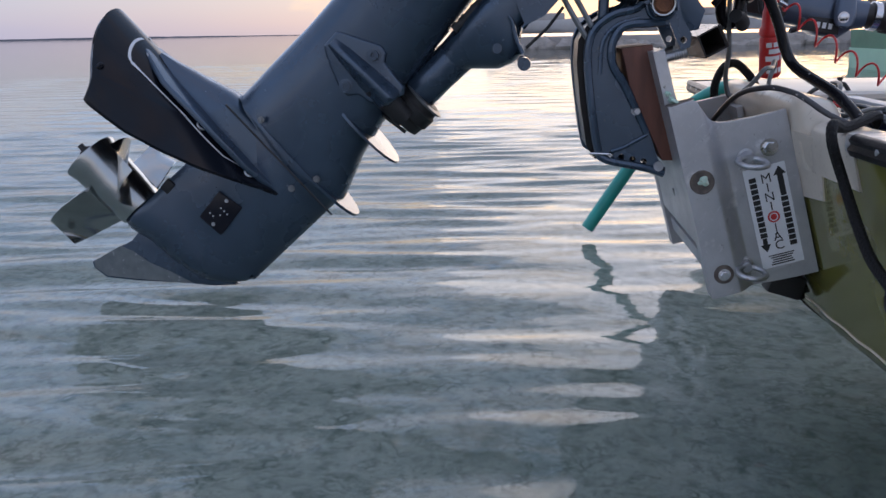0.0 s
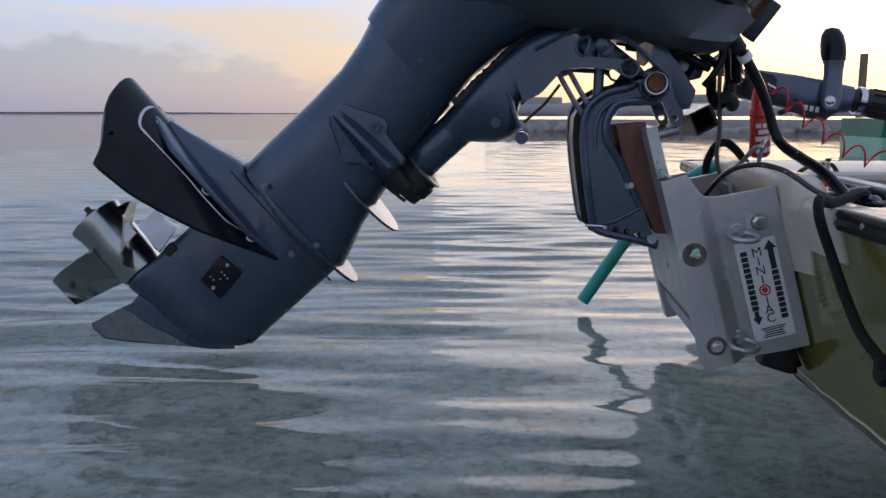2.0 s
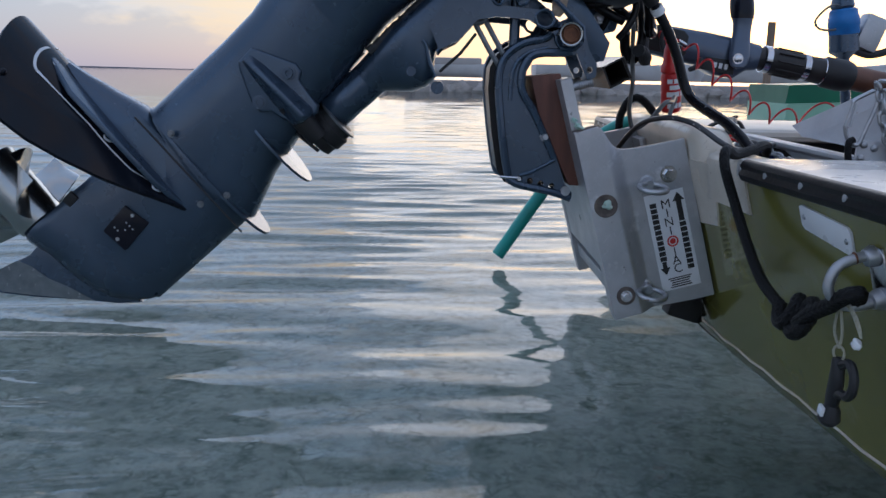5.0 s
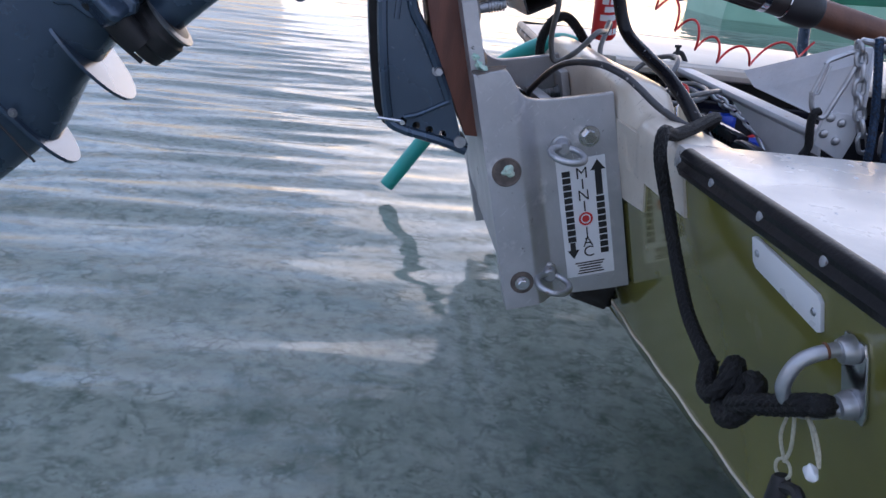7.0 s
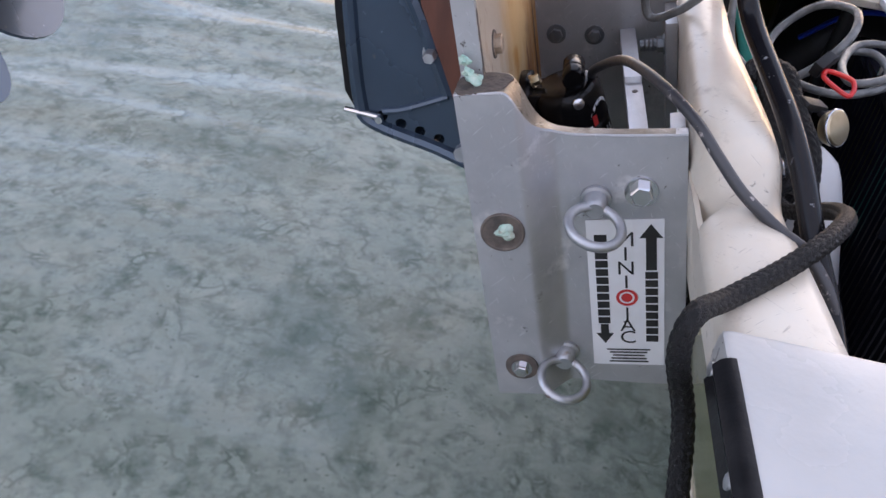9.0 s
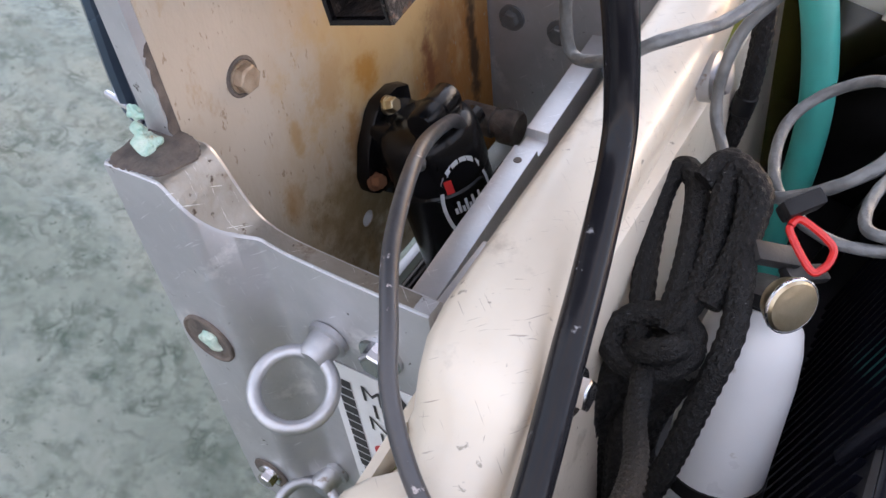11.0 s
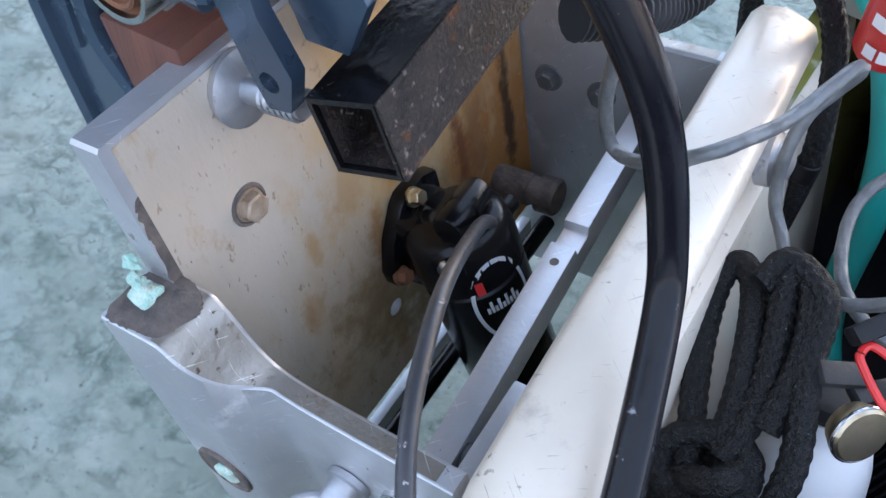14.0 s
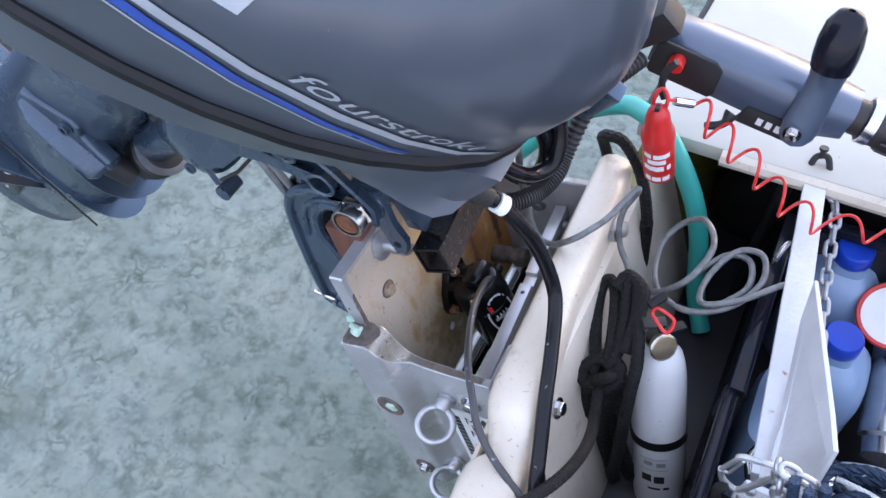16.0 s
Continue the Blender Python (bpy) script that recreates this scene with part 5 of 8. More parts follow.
def build_motor():
    motor = thing("outboard_motor", M(-0.3, 0, -0.9), "dark blue-grey four-stroke outboard motor tilted up out of the water", "outboard motor")
    # drive leg
    bm = nb()
    loft(bm, [sup(fb, ff, w, u, e=2.6) for u, fb, ff, w in ((-0.690, -0.412, -0.128, 0.066), (-0.66, -0.412, -0.140, 0.069), (-0.60, -0.413, -0.165, 0.072), (-0.50, -0.413, -0.190, 0.076),
                                                           (-0.42, -0.417, -0.206, 0.080), (-0.36, -0.430, -0.215, 0.084), (-0.33, -0.440, -0.219, 0.087), (-0.309, -0.449, -0.221, 0.089))])
    leg = part("drive_leg", bm, PAINT, motor)
    bm = nb()
    loft(bm, [sup(fb, ff, w, u, e=2.8) for u, fb, ff, w in ((-0.316, -0.452, -0.222, 0.090), (-0.306, -0.455, -0.224, 0.092), (-0.24, -0.470, -0.233, 0.106), (-0.16, -0.475, -0.229, 0.126), (-0.08, -0.47, -0.205, 0.146), (0.0, -0.45, -0.17, 0.155))])
    part("exhaust_casing", bm, PAINT, motor)
    # splash plates: two thin horizontal flanges
    for u, fb, ff, w in ((-0.696, -0.416, -0.086, 0.072),):
        bm = nb()
        loft(bm, [sup(fb, ff, w, u, e=2.2), sup(fb, ff, w, u + 0.006, e=2.2)])
        part("splash_plate", bm, PAINT, motor)
    bm = nb()
    loft(bm, [sup(-0.30, -0.108, 0.079, -0.560, e=2.0), sup(-0.30, -0.108, 0.079, -0.555, e=2.0)])
    part("upper_splash_plate", bm, PAINT, motor)
    # gear case: strut, torpedo, skeg
    bm = nb()
    rings = []
    for f, ws, r, ub in ((-0.396, 0.030, 0.046, -1.064), (-0.393, 0.033, 0.0475, -1.066), (-0.38, 0.038, 0.0475, -1.065), (-0.34, 0.048, 0.046, -1.053), (-0.29, 0.058, 0.046, -1.050), (-0.24, 0.062, 0.043, -1.042), (-0.20, 0.060, 0.037, -1.026), (-0.165, 0.048, 0.028, -0.998), (-0.145, 0.032, 0.018, -0.972), (-0.134, 0.014, 0.008, -0.945)):
        ax = ub + r
        ut = -0.698
        prof = [(ws, ut), (ws * 0.95, ut - 0.06), (ws * 0.82, -0.88), (0.66 * r + 0.2 * ws, -0.93), (0.88 * r, ax + 0.6 * r if ax + 0.6 * r < -0.94 else -0.95), (r, ax), (0.8 * r, ax - 0.6 * r), (0.35 * r, ub + 0.004)]
        ring_ = [M(f, -s, u) for s, u in prof] + [M(f, 0, ub)] + [M(f, s, u) for s, u in prof[::-1]]
        rings.append(ring_)
    loft(bm, rings)
    gear = part("gear_case", bm, PAINT, motor, sharp=60)
    bm = nb()
    rings = []
    outline = [(-0.372, -1.040), (-0.368, -1.085), (-0.384, -1.150), (-0.396, -1.186), (-0.384, -1.194), (-0.351, -1.189), (-0.30, -1.142), (-0.24, -1.080), (-0.18, -1.022), (-0.150, -0.985), (-0.25, -0.99)]
    prism(bm, outline, lambda f, u, t: M(f, t * (1 - 0.6 * min(1, max(0, (-u - 1.0) / 0.18))), u), -0.011, 0.011)
    part("skeg", bm, PAINT, gear, bevel=0.003)
    # a lighter grey patch low on each side of the skeg
    for s in (-1, 1):
        bm = nb()
        prism(bm, [(-0.376, -1.112), (-0.386, -1.150), (-0.393, -1.182), (-0.383, -1.190), (-0.352, -1.184), (-0.30, -1.136), (-0.255, -1.092), (-0.215, -1.054), (-0.262, -1.070), (-0.310, -1.092), (-0.350, -1.100)],
              lambda f, u, t: M(f, s * (0.0004 + t + 0.011 * (1 - 0.6 * min(1, max(0, (-u - 1.0) / 0.18)))), u), -0.002, 0.0006)
        part("grey_patch", bm, SKEGGREY, gear, "lighter mottled grey patch")
    # small black anode above the shaft
    bm = nb()
    box(bm, M(-0.388, -0.034, -0.928), (0.020, 0.016, 0.026), Euler((0, 0.75, 0)).to_matrix())
    part("anode", bm, BLACK, gear, "black anode block", bevel=0.003)
    # water intake grille with two screws
    bm = nb()
    fn = lambda f, u, t: M(f, -t, u)
    o = [(-0.308, -0.852), (-0.253, -0.840), (-0.244, -0.914), (-0.300, -0.918)]
    prism(bm, o, fn, 0.040, 0.0560)
    grille = part("intake_grille", bm, PLASTIC, gear, "black water intake grille", bevel=0.0015)
    for i, j in ((0, 0), (1, 2), (2, 1), (3, 2), (2, 2), (1, 0)):
        bm = nb()
        lathe(bm, M(-0.290 + 0.0085 * i, -0.0560, -0.896 + 0.012 * j), (0, -1, 0), [(0, 0.0020), (0.0006, 0.0018)], 8)
        part("grille_hole", bm, GALV, grille)
    for f, u in ((-0.284, -0.853), (-0.270, -0.908)):
        bm = nb()
        lathe(bm, M(f + 0.0, -0.0560, u), (0, -1, 0), [(0, 0.0042), (0.0018, 0.0035)], 10)
        part("grille_screw", bm, GALV, grille)
    # ventilation plate and the black hydrofoil clamped round it
    bm = nb()
    prism(bm, [(-0.60, -0.035), (-0.52, -0.085), (-0.30, -0.088), (-0.205, -0.045), (-0.195, 0.0), (-0.205, 0.045), (-0.30, 0.088), (-0.52, 0.085), (-0.60, 0.035)], lambda f, s, t: M(f, s, t), -0.772, -0.760)
    part("ventilation_plate", bm, PAINT, motor, bevel=0.003)
    foil_rows = [(-0.208, 0.046, 0.004, 0.0), (-0.25, 0.078, 0.016, 0.0), (-0.30, 0.108, 0.038, 0.0), (-0.36, 0.132, 0.066, 0.0), (-0.43, 0.150, 0.092, 0.0), (-0.50, 0.162, 0.112, 0.005),
                 (-0.57, 0.166, 0.120, 0.024), (-0.62, 0.166, 0.123, 0.055), (-0.66, 0.165, 0.124, 0.085), (-0.700, 0.162, 0.124, 0.116)]

    def foil_at(f, ss, lift=0.0, under=0.0):
        """A point of the foil's upper face: f from bow to stern, ss from the keel line (0) to the tip (1)."""
        k = 0
        while k < len(foil_rows) - 2 and f < foil_rows[k + 1][0]:
            k += 1
        a, b = foil_rows[k], foil_rows[k + 1]
        q = min(1, max(0, (f - a[0]) / (b[0] - a[0])))
        half, droop, swp = (a[i] + (b[i] - a[i]) * q for i in (1, 2, 3))
        s = abs(ss)
        # the outer edge folds down along a crease that runs in from the tip
        crease = float(np.interp(f, [-0.70, -0.62, -0.54, -0.47, -0.42, -0.36, -0.25], [0.93, 0.86, 0.76, 0.60, 0.42, 0.25, 0.12]))
        u = -0.757 - droop * (0.70 * s ** 1.75 + 0.18 * (max(0.0, s - crease) / (1 - crease)) ** 1.25)
        return M(f + swp * s ** 2.2, half * ss * (1 - 0.015 * (under > 0)), u + lift - under * (1 - 0.6 * s))
    bm = nb()
    rings = []
    for k in range(37):
        f = -0.208 - 0.492 * k / 36
        rings.append([foil_at(f, i / 30) for i in range(-30, 31)] + [foil_at(f, i / 30, 0, 0.016) for i in range(30, -31, -1)])
    loft(bm, rings)
    foil = part("hydrofoil", bm, FOIL, motor, "charcoal plastic hydrofoil fin", sharp=50)
    # housing sloping down to the plate behind the leg
    bm = nb()
    loft(bm, [[M(f, s * w, u) for s, u in ((-1, -0.762), (-0.9, ut - 0.010), (-0.55, ut), (0.55, ut), (0.9, ut - 0.010), (1, -0.762))] for f, w, ut in ((-0.58, 0.012, -0.752), (-0.54, 0.024, -0.742), (-0.48, 0.036, -0.722), (-0.43, 0.043, -0.704), (-0.40, 0.048, -0.698), (-0.30, 0.055, -0.696), (-0.22, 0.060, -0.696), (-0.17, 0.035, -0.70))])
    part("aft_housing", bm, PAINT, motor, sharp=50)
    def on_foil(f, y, lift):
        half = float(np.interp(f, [r_[0] for r_ in foil_rows[::-1]], [r_[1] for r_ in foil_rows[::-1]]))
        return foil_at(f, y / half, lift)
    for f in (-0.463, -0.335):
        for s in (-1, 1):
            bm = nb()
            lathe(bm, on_foil(f, s * 0.065, -0.001), MU + Vector((0, s * 0.35, 0)), [(0, 0.007), (0.003, 0.007), (0.003, 0.0045), (0.011, 0.004)], 14)
            part("foil_bolt", bm, DULL, foil)
    for f in (-0.415, -0.289):
        for s in (-1, 1):
            bm = nb()
            ring(bm, on_foil(f, s * 0.068, 0.001), MU + MF * 0.05 + Vector((0, s * 0.35, 0)), 0.0150, 0.0020, 28, 6, 0.62)
            slot = part("foil_slot", bm, SILVER, foil)
            bm = nb()
            lathe(bm, on_foil(f, s * 0.068, 0.0012), MU + Vector((0, s * 0.35, 0)), [(0, 0.0105), (0.0012, 0.0100)], 20)
            part("slot_hole", bm, PLASTIC, slot)
    for k in range(3):
        bm = nb()
        ring(bm, foil_at(-0.560 - 0.012 * k, -0.22, 0.0005), MU + Vector((0, -0.12, 0)), 0.0085, 0.0008, 22, 5)
        part("printed_ring", bm, SILVER, foil)
    for s in (-1, 1):
        bm = nb()
        def edge_line(t):
            """The printed outline: along the mounting strip, then round its aft end."""
            if t < 0.8:
                q = t / 0.8
                return -0.222 - 0.372 * q, 0.050 + 0.035 * min(1, q * 3)
            w = (t - 0.8) / 0.2 * math.pi * 0.62
            return -0.594 - 0.030 * math.sin(w), 0.034 + 0.051 * math.cos(w)
        def at_y(f, y):
            k = 0
            while k < len(foil_rows) - 2 and f < foil_rows[k + 1][0]:
                k += 1
            a, b = foil_rows[k], foil_rows[k + 1]
            half = a[1] + (b[1] - a[1]) * min(1, max(0, (f - a[0]) / (b[0] - a[0])))
            return foil_at(f, s * min(0.97, y / half), 0.0014)
        def band(t):
            f, y = edge_line(t)
            w = 0.0014 + 0.0022 * max(0, min(1, (t - 0.72) / 0.12))
            if t > 0.8:
                return at_y(f + w * 0.8, y - w * 0.5), at_y(f - w * 0.8, y + w * 0.5)
            return at_y(f, y - w), at_y(f, y + w)
        strip(bm, band, 90)
        part("foil_line", bm, SILVER, foil, "silver printed outline")
    # small dark stud on the aft edge
    bm = nb()
    lathe(bm, foil_at(-0.664, -0.80, 0.0), MU, [(-0.004, 0.006), (0.006, 0.006), (0.009, 0.003)], 12)
    part("edge_stud", bm, PLASTIC, foil)
    # propeller
    prop = part("propeller_hub", lathe(nb(), M(-0.549, 0, -1.019), MF, [(0.05, 0.036), (0.004, 0.050), (0.0, 0.054), (0.001, 0.0575), (0.006, 0.058), (0.022, 0.054), (0.07, 0.0525), (0.13, 0.050), (0.149, 0.047), (0.153, 0.040)], 36), POLISH, motor, "polished stainless propeller hub")
    bm = nb()
    lathe(bm, M(-0.576, 0, -1.019), MF, [(0, 0.006), (0.012, 0.007), (0.013, 0.013), (0.022, 0.015), (0.024, 0.028), (0.040, 0.030)], 16)
    part("propeller_nut", bm, BLACK, prop)
    for k in range(3):
        bm = nb()
        a0 = radians(-74 + 120 * k)
        nr, nc = 14, 16
        front = []
        for i in range(nr + 1):
            q = i / nr
            r = 0.044 + 0.112 * q
            half = (0.55 + 0.60 * math.sin(min(1, q * 1.1) * math.pi * 0.60)) * (1 - q ** 2.6) ** 0.6 * 0.56 / (0.55 + 1.0 * q) + 0.015
            fr, bk = [], []
            for j in range(nc + 1):
                v = -1 + 2 * j / nc
                w = a0 + v * half - 0.10 * q
                ax = -0.452 - 0.044 * v * (1 - 0.30 * q) - 0.034 * q + 0.012 * q * v * v
                th = 0.0045 * (1 - v * v) * (1 - 0.7 * q) + 0.0008
                base = M(ax, r * math.cos(w) * -1, -1.019 + r * math.sin(w))
                fr.append(base + MF * th)
                bk.append(base - MF * th)
            front.append(fr + bk[::-1])
        loft(bm, front)
        part("blade", bm, POLISH, prop, "polished stainless propeller blade")
    # lower mount covers on each side of the leg
    for s in (-1, 1):
        bm = nb()
        o = [(-0.358, -0.492), (-0.360, -0.457), (-0.345, -0.447), (-0.313, -0.429), (-0.285, -0.413), (-0.268, -0.416), (-0.258, -0.430), (-0.229, -0.433), (-0.201, -0.435), (-0.192, -0.446), (-0.202, -0.486), (-0.226, -0.502), (-0.250, -0.508), (-0.262, -0.524), (-0.276, -0.528), (-0.290, -0.524), (-0.343, -0.502)]
        cx, cu = -0.28, -0.467
        loft(bm, [[M(f, s * 0.060, u) for f, u in o], [M(f, s * 0.081, u) for f, u in o], [M(cx + (f - cx) * 0.95, s * 0.085, cu + (u - cu) * 0.93) for f, u in o]])
        cover = part("mount_cover", bm, PAINT, motor, bevel=0.002)
        # a wedge-shaped ridge runs across the cover towards the yoke
        bm = nb()
        loft(bm, [[M(f, s * d, u) for f, u, d in ((f0, ua, 0.083), (f0, uc - 0.004, da), (f0, uc + 0.004, da), (f0, ub, 0.083))]
                  for f0, ua, uc, ub, da in ((-0.352, -0.488, -0.478, -0.464, 0.090), (-0.320, -0.492, -0.474, -0.458, 0.106), (-0.26, -0.497, -0.470, -0.450, 0.110), (-0.205, -0.496, -0.468, -0.444, 0.108), (-0.196, -0.480, -0.466, -0.450, 0.098))])
        part("mount_ridge", bm, PAINT, cover, bevel=0.0025)
        for f, u in ((-0.281, -0.436), (-0.277, -0.513)):
            bm = nb()
            lathe(bm, M(f, s * 0.0845, u), (0, s, 0), [(0, 0.0135), (0.003, 0.0135), (0.0032, 0.0095), (0.009, 0.009), (0.009, 0.0050), (0.004, 0.0045)], 22)
            part("mount_bolt", bm, PAINT, cover)
    # small screws along the joint
    for f, u, s in ((-0.213, -0.736, -0.062), (-0.345, -0.681, -0.073), (-0.192, -0.683, -0.071), (-0.213, -0.736, 0.062)):
        bm = nb()
        hexhead(bm, M(f, s, u), (0, math.copysign(1, s), 0), 0.0046, 0.005, 1.5)
        part("joint_screw", bm, DULL, motor)
    bm = nb()
    tube(bm, [M(-0.412 + 0.29 * i / 10, -0.068, -0.712 + 0.0 * i) for i in range(11)], 0.002, 6)
    part("joint_line", bm, BLACK, motor)
    # pan under the cowl
    bm = nb()
    rings = []
    for f, ub, wt, wb in ((-0.572, -0.19, 0.03, 0.02), (-0.55, -0.235, 0.10, 0.06), (-0.50, -0.275, 0.155, 0.10), (-0.45, -0.262, 0.182, 0.12), (-0.38, -0.215, 0.193, 0.125), (-0.30, -0.155, 0.190, 0.125),
                          (-0.22, -0.090, 0.181, 0.125), (-0.14, -0.022, 0.161, 0.120), (-0.07, 0.035, 0.131, 0.112), (-0.02, 0.070, 0.104, 0.112), (0.010, 0.094, 0.088, 0.116), (0.030, 0.114, 0.076, 0.116), (0.040, 0.128, 0.070, 0.104)):
        ut = seam_u(min(f, 0.015)) - 0.004
        mid = ub + (ut - ub) * 0.45
        wm = wt * 0.97 if wt > wb * 1.1 else (wt + wb) / 2
        prof = [(-wt, ut), (-wm, mid), (-wb, ub + 0.02), (-wb * 0.8, ub), (0, ub - 0.004), (wb * 0.8, ub), (wb, ub + 0.02), (wm, mid), (wt, ut)]
        rings.append([M(f, s, u) for s, u in prof])
    loft(bm, rings)
    part("lower_cowl", bm, COWL, motor, sharp=32)
    # rubber seam band
    bm = nb()
    line = [cowl_point(t, 0.0, 0.001) for t in np.linspace(0, 1, 60)]
    line += [Vector((p.x, 2 * YC - p.y, p.z)) for p in line[::-1]]
    tube(bm, line, 0.0115, 8, closed=True)
    part("seam_band", bm, RUBBER, motor, "black rubber cowl seal")
    # upper cowl
    bm = nb()
    rings = []
    for h in (0.0, 0.02, 0.05, 0.09, 0.13, 0.17, 0.21, 0.245, 0.275, 0.30, 0.32, 0.332):
        st = [cowl_point(t, h) for t in np.linspace(0, 1, 53)]
        rings.append(st + [Vector((p.x, 2 * YC - p.y, p.z)) for p in st[::-1]])
    loft(bm, rings)
    top = part("upper_cowl", bm, COWL, motor, "glossy grey cowl with blue and silver stripes", sharp=60)
    # stripes sweep down to the seam towards the bow
    def stripe(name, t0, t1, h0, h1, w0, w1, m_, lift):
        b = nb()
        def e(t):
            q = t0 + (t1 - t0) * t
            h = h0 + (h1 - h0) * t ** 1.3
            w = w0 + (w1 - w0) * t
            return cowl_out(q, h - w / 2, lift), cowl_out(q, h + w / 2, lift)
        strip(b, e, 50)
        return part(name, b, m_, top)
    stripe("silver_stripe", 0.30, 0.86, 0.163, 0.018, 0.014, 0.012, GREYINK, 0.0015)
    stripe("blue_stripe", 0.30, 0.72, 0.1455, 0.031, 0.020, 0.007, BLUEINK, 0.0015)
    stripe("thin_stripe", 0.30, 0.72, 0.132, 0.024, 0.004, 0.002, GREYINK, 0.0015)
    # word on the side of the cowl, running towards the bow
    def on_side(x, y):
        return cowl_out(min(0.95, max(0.3, 0.672 + x * 1.38)), 0.104 - 0.42 * x + y * 0.90, 0.0022)
    part("word", lettering("fourstroke", 0.038, None, shear=0.35, fn=on_side), GREYINK, top, "silver lettering")
    # brand panel: plain silver blocks
    bm = nb()
    for k in range(4):
        q = 0.33 + 0.045 * k
        vs = [cowl_point(q, 0.225 - 0.014 * k, 0.0016), cowl_point(q + 0.032, 0.220 - 0.014 * k, 0.0016), cowl_point(q + 0.032, 0.258 - 0.014 * k, 0.0016), cowl_point(q, 0.263 - 0.014 * k, 0.0016)]
        bm.faces.new([bm.verts.new(v) for v in vs])
    part("brand_blocks", bm, GREYINK, top)
    # swivel shaft, its lower yoke, and the casting that it widens into
    bm = nb()
    lathe(bm, M(-0.179, 0, -0.435), MU, [(0, 0.030), (0.0, 0.0345), (0.004, 0.037), (0.05, 0.036), (0.12, 0.037), (0.15, 0.040)], 28)
    part("swivel_tube", bm, PAINT, motor)
    bm = nb()
    rings = [sup(fb, ff, w, u, 40, e) for u, fb, ff, w, e in ((-0.345, -0.214, -0.146, 0.036, 2.0), (-0.328, -0.216, -0.143, 0.042, 2.2), (-0.308, -0.218, -0.124, 0.052, 2.6), (-0.288, -0.219, -0.106, 0.064, 3.0), (-0.262, -0.220, -0.096, 0.074, 3.6),
             (-0.238, -0.221, -0.097, 0.079, 4.0), (-0.222, -0.221, -0.118, 0.080, 4.0), (-0.206, -0.221, -0.131, 0.080, 4.0), (-0.170, -0.221, -0.129, 0.080, 4.0), (-0.135, -0.222, -0.126, 0.080, 4.0), (-0.095, -0.214, -0.122, 0.080, 4.0), (-0.055, -0.192, -0.120, 0.078, 4.0))]
    loft(bm, rings)
    body = part("swivel_body", bm, PAINT, motor, sharp=50)
    for s in (-1, 1):
        # ribs, a flush plug and a rounded lobe on its side
        bm = nb()
        tube(bm, spline([M(f, s * 0.079, u) for f, u in ((-0.098, -0.236), (-0.126, -0.226), (-0.150, -0.213), (-0.164, -0.210))], 5), 0.0042, 8)
        tube(bm, spline([M(f, s * 0.079, u) for f, u in ((-0.131, -0.205), (-0.136, -0.16), (-0.130, -0.118))], 5), 0.0042, 8)
        part("casting_rib", bm, PAINT, body)
        bm = nb()
        lathe(bm, M(-0.136, s * 0.0775, -0.263), (0, s, 0), [(0, 0.0095), (0.0035, 0.009), (0.0035, 0.0055), (0.0015, 0.005)], 18)
        part("casting_plug", bm, PAINT, body)
        bm = nb()
        cyl(bm, M(-0.082, s * 0.050, -0.246), M(-0.082, s * 0.082, -0.246), 0.0125, 0.0120, 16)
        part("casting_lobe", bm, PAINT, body)
    bm = nb()
    relief_tube(bm, spline([M(-0.214, -0.040, -0.30), M(-0.216, -0.045, -0.22), M(-0.216, -0.045, -0.14), M(-0.206, -0.045, -0.08)], 6), 0.011, lambda w, q: 0.9 + 0.5 * noise.noise(Vector((3 * math.cos(w), 3 * math.sin(w), q * 160))), 12, 0.005)
    part("grease", bm, BLACK, body, "thick black grease")
    bm = nb()
    tube(bm, [(0.548, 1.952, 0.916), (0.520, 1.952, 0.880), (0.482, 1.952, 0.846)], 0.0028, 8)
    part("pull_rod", bm, BLACK, motor, "thin black rod")
    bm = nb()
    lathe(bm, M(-0.163, 0, -0.497), MU, [(0, 0.034), (0.003, 0.040), (0.020, 0.041), (0.024, 0.045), (0.046, 0.045), (0.050, 0.041), (0.064, 0.040), (0.067, 0.034)], 26)
    yoke = part("lower_yoke", bm, BLACK, motor, "greasy black lower yoke")
    bm = nb()
    lathe(bm, M(-0.163, 0, -0.437), MU, [(0, 0.046), (0.004, 0.047), (0.006, 0.040)], 26)
    part("yoke_washer", bm, DULL, yoke, "chipped grey washer")
    for s in (-1, 1):
        bm = nb()
        cyl(bm, M(-0.160, s * 0.05, -0.480), M(-0.245, s * 0.075, -0.475), 0.020, 0.024, 14)
        part("yoke_arm", bm, BLACK, motor)
    bm = nb()
    cyl(bm, M(-0.225, -0.03, -0.515), M(-0.14, -0.03, -0.500), 0.0035, None, 10)
    part("earth_rod", bm, BLACK, motor)
    # swivel bracket cheeks with lightening holes, and a bridge between them
    def world_xz(a, b, t):
        return Vector((a, t, b))
    outline = [(0.462, 0.930), (0.50, 0.978), (0.551, 1.004), (0.603, 1.026), (0.634, 1.018), (0.692, 0.975), (0.742, 0.930), (0.744, 0.905), (0.725, 0.897), (0.697, 0.914), (0.665, 0.930), (0.645, 0.942), (0.585, 0.946), (0.550, 0.940), (0.515, 0.902), (0.480, 0.885)]
    def blob(pts):
        ma, mb = (sum(v) / len(pts) for v in zip(*pts))
        return [(p.x, p.z) for p in spline([(ma + 0.78 * (a - ma), 0, mb + 0.78 * (b - mb)) for a, b in pts], 3, True)]
